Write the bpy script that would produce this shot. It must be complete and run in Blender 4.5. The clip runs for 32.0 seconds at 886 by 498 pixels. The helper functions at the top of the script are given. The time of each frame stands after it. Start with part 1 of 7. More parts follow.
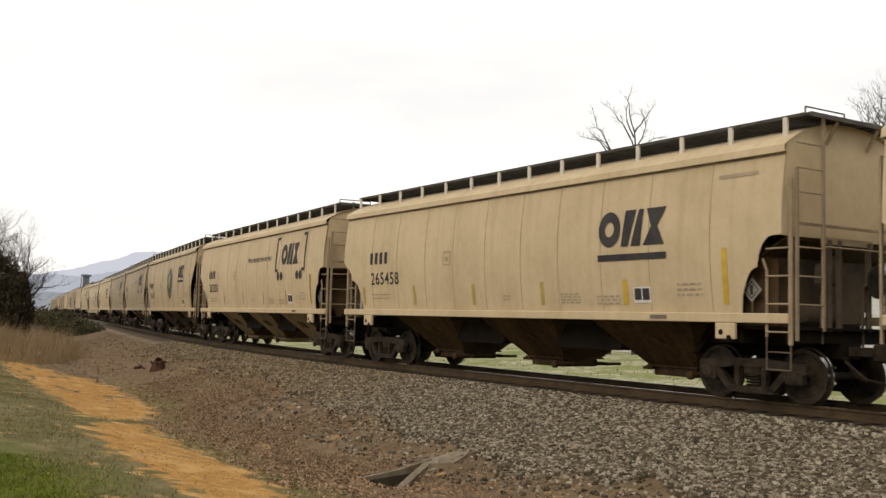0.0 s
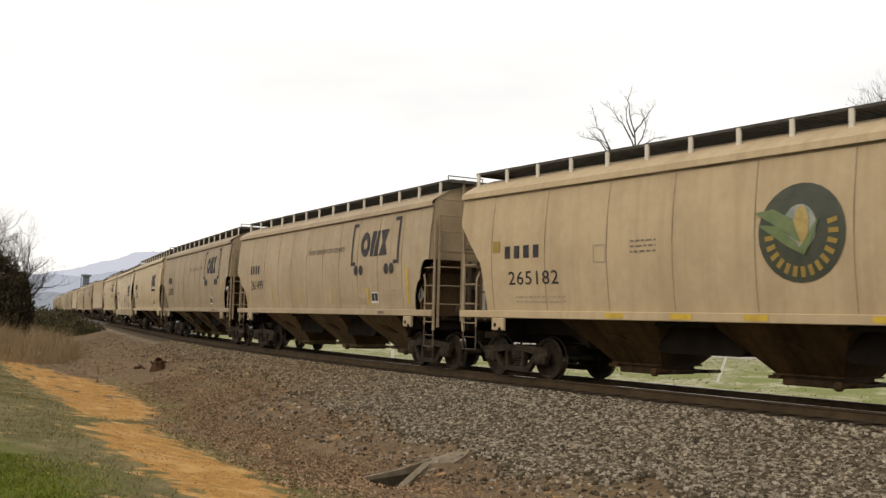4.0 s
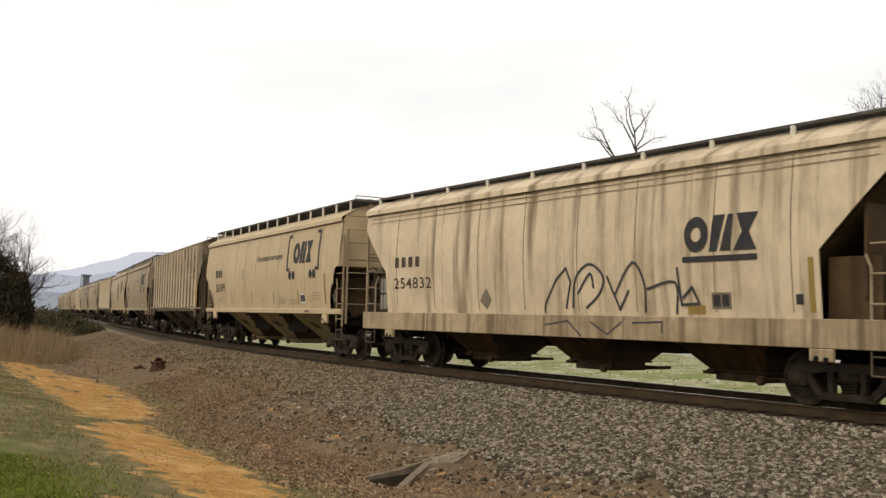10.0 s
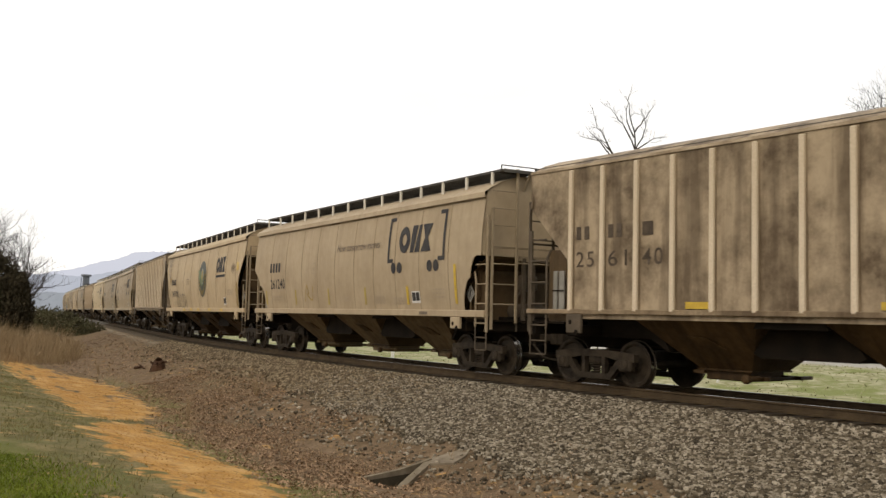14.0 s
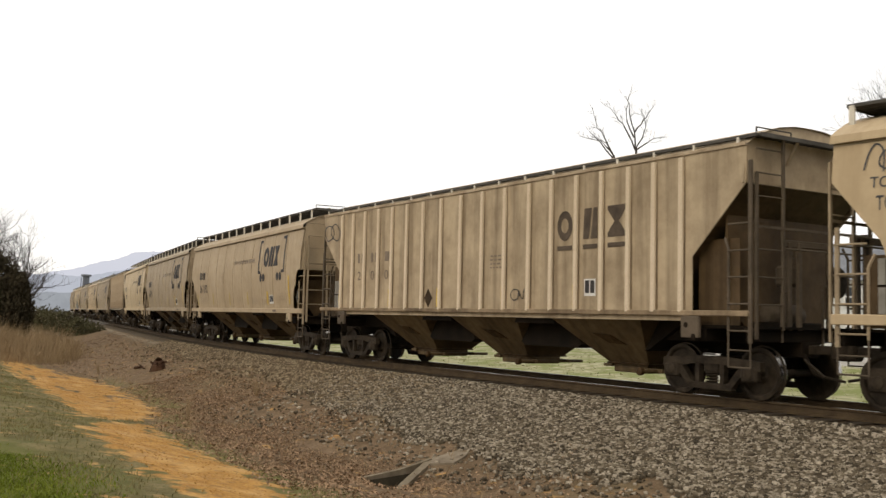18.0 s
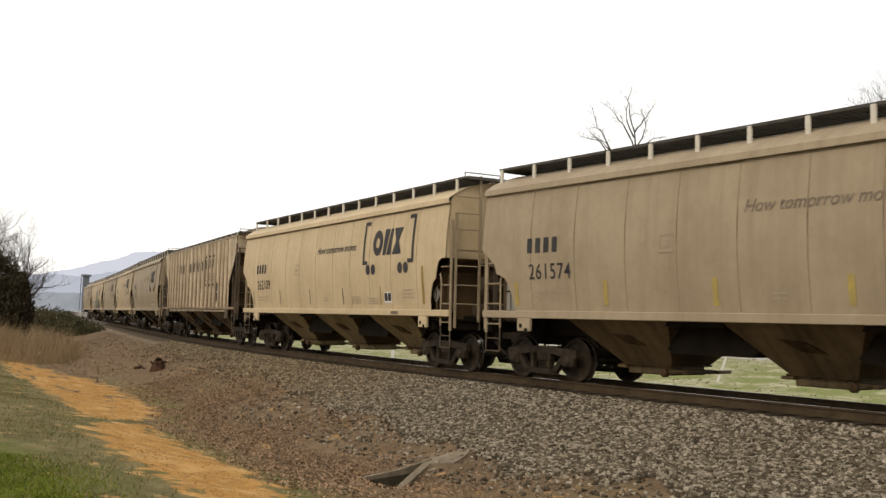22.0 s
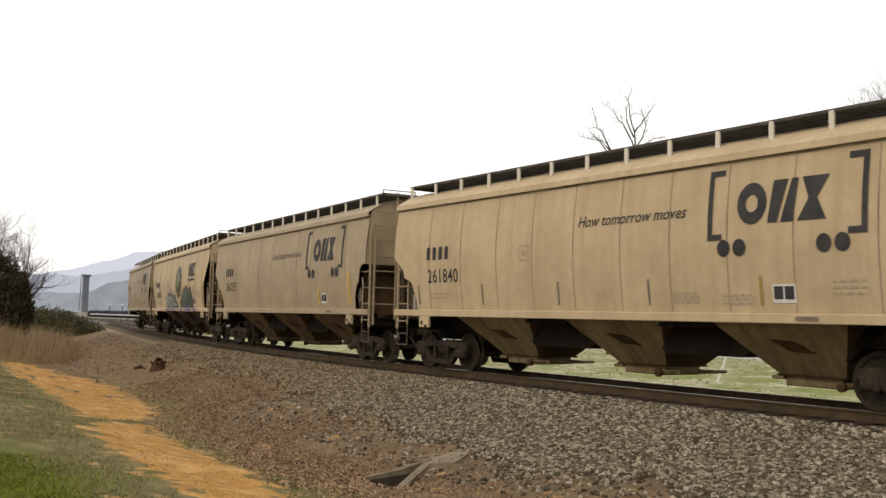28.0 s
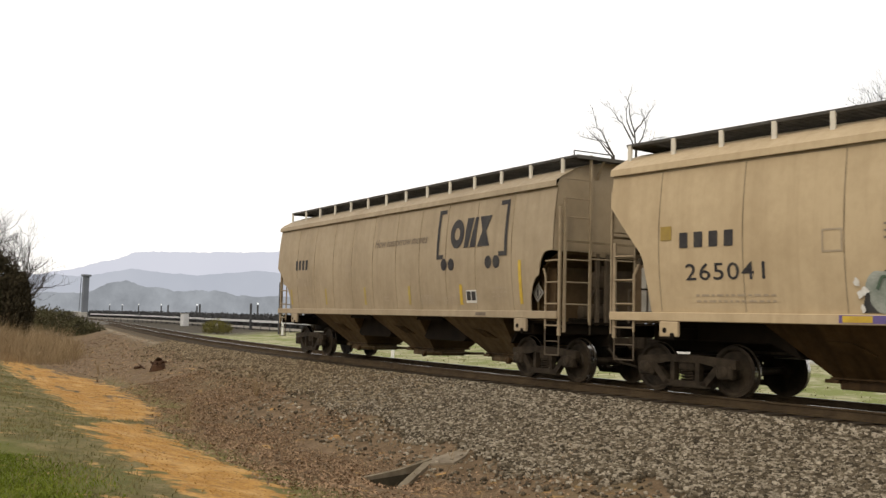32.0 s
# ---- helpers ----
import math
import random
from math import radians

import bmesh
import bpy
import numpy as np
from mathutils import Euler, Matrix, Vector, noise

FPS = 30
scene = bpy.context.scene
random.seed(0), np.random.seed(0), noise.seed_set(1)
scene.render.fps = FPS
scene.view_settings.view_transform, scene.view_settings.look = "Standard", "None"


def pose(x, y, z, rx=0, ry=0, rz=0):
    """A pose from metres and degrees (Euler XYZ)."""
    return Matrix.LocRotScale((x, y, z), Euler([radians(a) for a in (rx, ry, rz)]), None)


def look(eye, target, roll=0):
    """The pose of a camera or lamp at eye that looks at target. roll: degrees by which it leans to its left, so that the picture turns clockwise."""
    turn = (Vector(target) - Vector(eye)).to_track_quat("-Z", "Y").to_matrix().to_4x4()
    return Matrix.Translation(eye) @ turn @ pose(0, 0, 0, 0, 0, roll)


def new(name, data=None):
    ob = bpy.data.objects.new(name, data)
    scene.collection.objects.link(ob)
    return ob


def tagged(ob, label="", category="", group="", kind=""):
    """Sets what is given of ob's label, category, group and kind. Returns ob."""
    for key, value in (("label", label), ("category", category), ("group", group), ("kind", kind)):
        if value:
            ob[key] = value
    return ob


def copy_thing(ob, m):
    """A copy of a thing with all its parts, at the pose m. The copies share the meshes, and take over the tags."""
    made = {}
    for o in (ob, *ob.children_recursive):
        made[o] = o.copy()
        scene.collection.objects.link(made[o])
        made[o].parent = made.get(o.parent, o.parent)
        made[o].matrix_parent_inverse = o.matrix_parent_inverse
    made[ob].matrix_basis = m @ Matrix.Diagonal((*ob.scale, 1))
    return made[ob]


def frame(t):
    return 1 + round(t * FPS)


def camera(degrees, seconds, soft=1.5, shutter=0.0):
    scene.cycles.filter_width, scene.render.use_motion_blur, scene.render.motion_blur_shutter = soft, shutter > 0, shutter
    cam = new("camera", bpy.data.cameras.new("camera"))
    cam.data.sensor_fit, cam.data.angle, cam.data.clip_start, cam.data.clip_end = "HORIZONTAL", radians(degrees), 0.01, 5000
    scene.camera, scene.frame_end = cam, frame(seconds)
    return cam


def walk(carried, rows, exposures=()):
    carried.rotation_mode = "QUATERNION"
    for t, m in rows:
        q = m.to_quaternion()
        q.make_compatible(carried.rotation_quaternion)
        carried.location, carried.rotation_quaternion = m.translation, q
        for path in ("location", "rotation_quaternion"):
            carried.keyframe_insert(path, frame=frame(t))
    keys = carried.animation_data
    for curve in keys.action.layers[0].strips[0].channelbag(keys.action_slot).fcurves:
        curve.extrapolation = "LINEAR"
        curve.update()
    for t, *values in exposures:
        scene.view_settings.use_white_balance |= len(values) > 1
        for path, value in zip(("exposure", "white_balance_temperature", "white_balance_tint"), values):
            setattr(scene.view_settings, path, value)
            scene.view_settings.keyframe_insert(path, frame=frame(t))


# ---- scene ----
SECONDS = 32.0
cam = camera(48.72, SECONDS, soft=1.4, shutter=0.08)
EYE = Vector((0.0, 0.0, 1.272))
CAM_POSE = Matrix(((0.61207, 0.04133, 0.78973, 0.0),
                   (0.79045, -0.06204, -0.60938, 0.0),
                   (0.02381, 0.99722, -0.07064, 1.272),
                   (0, 0, 0, 1)))
walk(cam, [(0.0, CAM_POSE), (SECONDS, CAM_POSE)], exposures=[(0.0, -0.08), (3.5, -0.08), (5.5, -0.02), (8.3, -0.02), (9.3, -0.08), (12.0, -0.08), (13.0, -0.02), (18.0, 0.0), (SECONDS, 0.03)])

# ---- sky and light: bright overcast ----
world = bpy.data.worlds.new("sky")
scene.world = world
world.use_nodes = True
wn, wl = world.node_tree.nodes, world.node_tree.links
wn.clear()
sky = wn.new("ShaderNodeTexSky")
sky.sky_type = "NISHITA"
sky.sun_disc = False
sky.sun_elevation, sky.sun_rotation = radians(35), radians(156)
coord = wn.new("ShaderNodeTexCoord")
stretch = wn.new("ShaderNodeMapping")
stretch.inputs["Scale"].default_value = (1.2, 1.2, 5.0)
cloud = wn.new("ShaderNodeTexNoise")
cloud.inputs["Scale"].default_value = 1.7
cloud.inputs["Detail"].default_value = 5
cloud.inputs["Roughness"].default_value = 0.5
ramp = wn.new("ShaderNodeValToRGB")
ramp.color_ramp.elements[0].position, ramp.color_ramp.elements[0].color = 0.26, (0.87, 0.865, 0.86, 1)
ramp.color_ramp.elements[1].position, ramp.color_ramp.elements[1].color = 0.46, (1.03, 1.0, 0.96, 1)
skymix = wn.new("ShaderNodeMix")
skymix.data_type = "RGBA"
skymix.inputs[0].default_value = 0.97
scale_sky = wn.new("ShaderNodeVectorMath")
scale_sky.operation = "SCALE"
scale_sky.inputs["Scale"].default_value = 0.1
bg = wn.new("ShaderNodeBackground")
bg.inputs["Strength"].default_value = 1.12
wout = wn.new("ShaderNodeOutputWorld")
wl.new(coord.outputs["Generated"], stretch.inputs["Vector"])
wl.new(stretch.outputs[0], cloud.inputs["Vector"])
wl.new(cloud.outputs["Fac"], ramp.inputs["Fac"])
wl.new(sky.outputs[0], scale_sky.inputs[0])
wl.new(scale_sky.outputs[0], skymix.inputs[6])
wl.new(ramp.outputs[0], skymix.inputs[7])
wl.new(skymix.outputs[2], bg.inputs[0])
wl.new(bg.outputs[0], wout.inputs[0])

sun = new("sun", bpy.data.lights.new("sun", "SUN"))
sun.data.energy, sun.data.angle, sun.data.color = 1.05, radians(25), (1.0, 0.87, 0.68)
sun.matrix_world = look((6, -16, 24), (-8, 15, 0))


# ---- materials ----
def mix_rgb(nt, fac, a, b, mode="MIX"):
    m = nt.nodes.new("ShaderNodeMix")
    m.data_type, m.blend_type = "RGBA", mode
    for slot, v in ((0, fac), (6, a), (7, b)):
        if isinstance(v, (int, float)):
            m.inputs[slot].default_value = v
        elif isinstance(v, tuple):
            m.inputs[slot].default_value = (*v, 1)
        else:
            nt.links.new(v, m.inputs[slot])
    return m.outputs[2]


def noise_tex(nt, scale, detail=4, rough=0.55, stretch=None, space="Object"):
    tc = nt.nodes.new("ShaderNodeTexCoord")
    n = nt.nodes.new("ShaderNodeTexNoise")
    n.inputs["Scale"].default_value, n.inputs["Detail"].default_value, n.inputs["Roughness"].default_value = scale, detail, rough
    src = tc.outputs[space]
    if stretch:
        mp = nt.nodes.new("ShaderNodeMapping")
        mp.inputs["Scale"].default_value = stretch
        nt.links.new(src, mp.inputs["Vector"])
        src = mp.outputs[0]
    nt.links.new(src, n.inputs["Vector"])
    return n.outputs["Fac"]


def remap(nt, value, lo, hi, a=0.0, b=1.0):
    m = nt.nodes.new("ShaderNodeMapRange")
    for i, v in enumerate((lo, hi, a, b)):
        m.inputs[i + 1].default_value = v
    nt.links.new(value, m.inputs[0])
    return m.outputs[0]


def math_node(nt, op, a, b):
    m = nt.nodes.new("ShaderNodeMath")
    m.operation = op
    for i, v in enumerate((a, b)):
        if isinstance(v, (int, float)):
            m.inputs[i].default_value = v
        else:
            nt.links.new(v, m.inputs[i])
    return m.outputs[0]


def base_material(name, rough=0.6, metal=0.0):
    m = bpy.data.materials.new(name)
    m.use_nodes = True
    nt = m.node_tree
    b = nt.nodes["Principled BSDF"]
    b.inputs["Roughness"].default_value, b.inputs["Metallic"].default_value = rough, metal
    b.inputs["Specular IOR Level"].default_value = 0.5 if rough < 0.6 else 0.15
    return m, nt, b


def bump(nt, b, height, strength=0.3, distance=0.02):
    n = nt.nodes.new("ShaderNodeBump")
    n.inputs["Strength"].default_value, n.inputs["Distance"].default_value = strength, distance
    nt.links.new(height, n.inputs["Height"])
    nt.links.new(n.outputs[0], b.inputs["Normal"])


def two_tone(name, a, b_, scale=6.0, rough=0.7, metal=0.0, stretch=None, contrast=(0.35, 0.65), bumps=0.2, fine=40.0):
    m, nt, b = base_material(name, rough, metal)
    n1 = remap(nt, noise_tex(nt, scale, 5, 0.6, stretch), *contrast)
    n2 = noise_tex(nt, fine, 3)
    c = mix_rgb(nt, n1, a, b_)
    c = mix_rgb(nt, remap(nt, n2, 0.3, 0.7, 0.0, 0.35), c, tuple(0.55 * v for v in a))
    nt.links.new(c, b.inputs["Base Color"])
    if bumps:
        bump(nt, b, n2, bumps, 0.01)
    return m


def car_paint(name, col, dirt, streak=0.35, grime=0.4, start=0.47, wide=5.0):
    """Old paint: slow patches, streaks that run down, dust that settles low on the side."""
    m, nt, b = base_material(name, 0.6)
    b.inputs["Specular IOR Level"].default_value = 0.14
    patch = remap(nt, noise_tex(nt, 0.9, 6, 0.68), 0.40, 0.66)
    run = remap(nt, noise_tex(nt, 1.0, 4, 0.55, (wide, 1.0, 0.22)), start, start + 0.19)
    fine = noise_tex(nt, 9.0, 6, 0.7, (1.0, 1.0, 0.6))
    c = mix_rgb(nt, math_node(nt, "MULTIPLY", patch, grime), col, dirt)
    c = mix_rgb(nt, math_node(nt, "MULTIPLY", run, streak), c, dirt)
    c = mix_rgb(nt, remap(nt, fine, 0.45, 0.75, 0.0, 0.14), c, tuple(0.8 * v for v in dirt))
    nt.links.new(c, b.inputs["Base Color"])
    nt.links.new(remap(nt, fine, 0.3, 0.7, 0.45, 0.7), b.inputs["Roughness"])
    bump(nt, b, noise_tex(nt, 2.2, 3), 0.12, 0.02)
    return m


def attr(nt, name):
    a = nt.nodes.new("ShaderNodeAttribute")
    a.attribute_name = name
    return a.outputs["Fac"]


CREAM = car_paint("cream_paint", (0.55, 0.435, 0.275), (0.36, 0.27, 0.155), 0.25, 0.4)
SAND = car_paint("sand_paint", (0.485, 0.375, 0.235), (0.31, 0.225, 0.13), 0.25, 0.4)
BEIGE = car_paint("beige_paint", (0.41, 0.322, 0.213), (0.26, 0.195, 0.12), 0.28, 0.45)
DULL = car_paint("dull_beige_paint", (0.365, 0.29, 0.195), (0.22, 0.168, 0.105), 0.28, 0.45)
STAINED = car_paint("stained_cream_paint", (0.68, 0.555, 0.385), (0.15, 0.10, 0.055), 0.8, 0.3, 0.51, 3.0)
GRIMY = car_paint("grimy_paint", (0.40, 0.31, 0.205), (0.06, 0.038, 0.021), 0.65, 0.9, 0.46, 2.4)
RIBBED_TAN = car_paint("tan_ribbed_paint", (0.45, 0.355, 0.235), (0.13, 0.09, 0.052), 0.55, 0.5, 0.48, 3.0)
RIBBED_PALE = car_paint("pale_ribbed_paint", (0.60, 0.49, 0.34), (0.13, 0.09, 0.05), 0.55, 0.6, 0.49, 3.0)
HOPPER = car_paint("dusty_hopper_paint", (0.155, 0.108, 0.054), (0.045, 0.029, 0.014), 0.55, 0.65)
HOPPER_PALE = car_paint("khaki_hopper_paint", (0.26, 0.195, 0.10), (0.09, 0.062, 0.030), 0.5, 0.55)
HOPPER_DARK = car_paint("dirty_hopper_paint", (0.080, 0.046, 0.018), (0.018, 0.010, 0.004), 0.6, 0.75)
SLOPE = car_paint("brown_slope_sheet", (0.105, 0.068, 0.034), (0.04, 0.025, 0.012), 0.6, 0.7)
TRUCK = two_tone("grimy_cast_steel", (0.018, 0.013, 0.008), (0.055, 0.041, 0.027), 4, 0.7)
TREAD = two_tone("polished_steel_tread", (0.45, 0.44, 0.43), (0.35, 0.33, 0.3), 8, 0.25, 1.0, bumps=0)
RUST = two_tone("rusty_rail_steel", (0.05, 0.034, 0.019), (0.085, 0.058, 0.031), 3, 0.85)
TIE = two_tone("weathered_timber", (0.04, 0.03, 0.02), (0.07, 0.053, 0.037), 4, 0.9, stretch=(1, 6, 1))
GRATE = two_tone("dull_galvanised_grating", (0.055, 0.050, 0.044), (0.105, 0.096, 0.083), 3, 0.8, 0.0)
GREYSTEEL = two_tone("pale_grey_steel", (0.22, 0.205, 0.175), (0.33, 0.31, 0.27), 3, 0.6, bumps=0)
GEAR = two_tone("dirty_brown_ladder_steel", (0.075, 0.058, 0.04), (0.13, 0.10, 0.07), 2, 0.7)
LADDER = two_tone("worn_cream_ladder_paint", (0.26, 0.20, 0.13), (0.37, 0.29, 0.19), 2, 0.7)
RIB_PALE = two_tone("pale_rib_paint", (0.58, 0.47, 0.33), (0.70, 0.59, 0.44), 1.5, 0.7, stretch=(1, 1, 0.4))
SILL_DIRT = car_paint("dirty_sill_paint", (0.45, 0.35, 0.22), (0.13, 0.09, 0.05), 0.8, 0.6)
RIB_MID = two_tone("grimy_rib_paint", (0.26, 0.195, 0.125), (0.56, 0.45, 0.32), 1.3, 0.7, stretch=(1, 1, 0.35))
RIB_DARK = two_tone("rust_brown_rib_paint", (0.11, 0.075, 0.045), (0.36, 0.27, 0.17), 1.2, 0.7, stretch=(1, 1, 0.3))
# near-black for underframe and recesses, with deep shade put into the colour
BLACKISH = two_tone("shade_black_steel", (0.007, 0.005, 0.003), (0.017, 0.011, 0.006), 2, 0.9)
BRACKET = two_tone("pale_bracket_paint", (0.60, 0.55, 0.46), (0.70, 0.65, 0.56), 3, 0.7)
# joint tone that holds both caught dirt and the seams' thin painted shadow
SEAM = two_tone("dark_weld_seam", (0.15, 0.11, 0.065), (0.40, 0.32, 0.21), 0.9, 0.8, bumps=0)
SEAM_FAINT = two_tone("faint_weld_seam", (0.30, 0.235, 0.145), (0.50, 0.405, 0.265), 0.9, 0.8, bumps=0)
DARKMARK = two_tone("dark_blue_black_lettering", (0.035, 0.032, 0.035), (0.06, 0.055, 0.05), 3, 0.6, bumps=0)
FADED = two_tone("faded_lettering", (0.16, 0.125, 0.095), (0.25, 0.20, 0.15), 3, 0.7, bumps=0)
PALEMARK = two_tone("faint_lettering", (0.34, 0.27, 0.19), (0.42, 0.34, 0.24), 3, 0.7, bumps=0)
YELLOW = two_tone("yellow_reflective_strip", (0.62, 0.42, 0.03), (0.45, 0.29, 0.03), 4, 0.45, bumps=0)
WORN_YELLOW = two_tone("worn_yellow_strip", (0.46, 0.35, 0.09), (0.36, 0.27, 0.11), 3, 0.6, bumps=0)
OCHRE = two_tone("dusty_yellow_strip", (0.36, 0.25, 0.06), (0.28, 0.19, 0.06), 4, 0.6, bumps=0)
WHITEMARK = two_tone("white_sticker", (0.72, 0.70, 0.66), (0.55, 0.52, 0.46), 6, 0.5, bumps=0)
GREENMARK = two_tone("dark_green_paint", (0.035, 0.042, 0.024), (0.06, 0.062, 0.036), 4, 0.5, bumps=0)
LEAFMARK = two_tone("leaf_green_paint", (0.10, 0.15, 0.05), (0.17, 0.20, 0.08), 4, 0.5, bumps=0)
COBMARK = two_tone("yellow_paint", (0.44, 0.33, 0.10), (0.34, 0.23, 0.07), 9, 0.5, bumps=0)
PURPLE = two_tone("purple_spray_paint", (0.10, 0.07, 0.22), (0.14, 0.10, 0.28), 4, 0.5, bumps=0)
SILVER = two_tone("silver_green_spray_paint", (0.20, 0.23, 0.195), (0.38, 0.39, 0.35), 3.5, 0.45, bumps=0)
MAROON = two_tone("dark_maroon_spray_paint", (0.065, 0.035, 0.032), (0.11, 0.06, 0.05), 4, 0.5, bumps=0)
PURPLE_DARK = two_tone("dull_purple_spray_paint", (0.05, 0.035, 0.07), (0.08, 0.055, 0.10), 4, 0.5, bumps=0)
SPRAYGREEN = two_tone("green_spray_paint", (0.045, 0.085, 0.05), (0.07, 0.11, 0.07), 3, 0.5, bumps=0)
SPRAYRED = two_tone("red_spray_paint", (0.20, 0.05, 0.05), (0.26, 0.09, 0.08), 3, 0.5, bumps=0)
SPRAYBLACK = two_tone("black_spray_paint", (0.03, 0.028, 0.03), (0.06, 0.055, 0.05), 3, 0.5, bumps=0)


# ---- the track's line: straight by the camera, bending away into the distance ----
TRACK_Y = 15.148
STEP = np.arange(-520, 521, 1.0)
BEND = np.where(STEP > 0, 0.0, np.interp(-STEP, [0, 30, 60, 90, 120, 160, 220], [0.00543, 0.00543, 0.00112, -0.0009, 0.00005, 0.00017, 0.0]))
HEAD = np.concatenate([[0], np.cumsum((BEND[1:] + BEND[:-1]) / 2)])
HEAD -= HEAD[520]
TX = np.concatenate([[0], np.cumsum((np.cos(HEAD)[1:] + np.cos(HEAD)[:-1]) / 2)])
TY = np.concatenate([[0], np.cumsum((np.sin(HEAD)[1:] + np.sin(HEAD)[:-1]) / 2)])
TX -= TX[520]
TY += TRACK_Y - TY[520]


def on_track(s, side=0.0, z=0.0):
    """The point at s metres along the line and side metres towards the camera."""
    x, y, h = np.interp(s, STEP, TX), np.interp(s, STEP, TY), np.interp(s, STEP, HEAD)
    return Vector((x + side * math.sin(h), y - side * math.cos(h), z))


SIDE_N = [-4000, -400, -60, -34, -24, -14, -6, -3.2, -2.0, -1.7, 1.7, 2.0, 4.9, 6.3, 8.3, 11, 13, 16, 22, 60, 4000]
SIDE_Z = [-6, -5, -1.6, -0.55, -0.75, -1.3, -1.2, -0.75, -0.3, -0.2, -0.2, -0.3, -1.05, -1.3, -1.1, -0.6, -0.42, -0.35, -0.3, -0.3, -0.3]


def side_of(x, y):
    return (np.interp(x, TX, TY) - y) * np.cos(np.interp(x, TX, HEAD))


PIT = ((-13.05, 8.56), (-13.43, 10.20), (-11.85, 8.24))


def pit_depth(x, y):
    """1 inside the culvert's mouth, 0 outside its walls; the open end slopes."""
    a, p, b = (Vector(q) for q in PIT)
    out = 1.0
    for (u, v), soft in (((a, p), 0.06), ((p, b), 0.06), ((b, a), 0.22)):
        d = (v - u).normalized()
        dist = d.x * (y - u.y) - d.y * (x - u.x)
        out *= min(1.0, max(0.0, -dist / soft))
    return out


def ground_z(x, y):
    n = side_of(x, y)
    z = float(np.interp(n, SIDE_N, SIDE_Z))
    if -14 < x < -11.5 and 8 < y < 10.5:
        z -= 0.50 * pit_depth(x, y)
    rough = 0.0 if abs(n) < 2.2 else min(1.0, (abs(n) - 2.2) / 2)
    if abs(x) < 150 and abs(n) < 60:
        z += rough * (0.10 * noise.noise((x * 0.35, y * 0.35, 0)) + 0.05 * noise.noise((x * 1.3, y * 1.3, 5)))
    return z


# ---- mesh helpers ----
def mesh_from(name, verts, faces, mats=(), smooth=False):
    me = bpy.data.meshes.new(name)
    me.from_pydata([tuple(v) for v in verts], [], faces)
    for m in mats if isinstance(mats, (list, tuple)) else [mats]:
        me.materials.append(m)
    if smooth:
        me.polygons.foreach_set("use_smooth", [True] * len(me.polygons))
    me.update()
    return me


def part(name, me, parent, label="", m=None):
    ob = new(name, me)
    ob.parent = parent
    if m is not None:
        ob.matrix_basis = m
    if label:
        tagged(ob, label)
    return ob


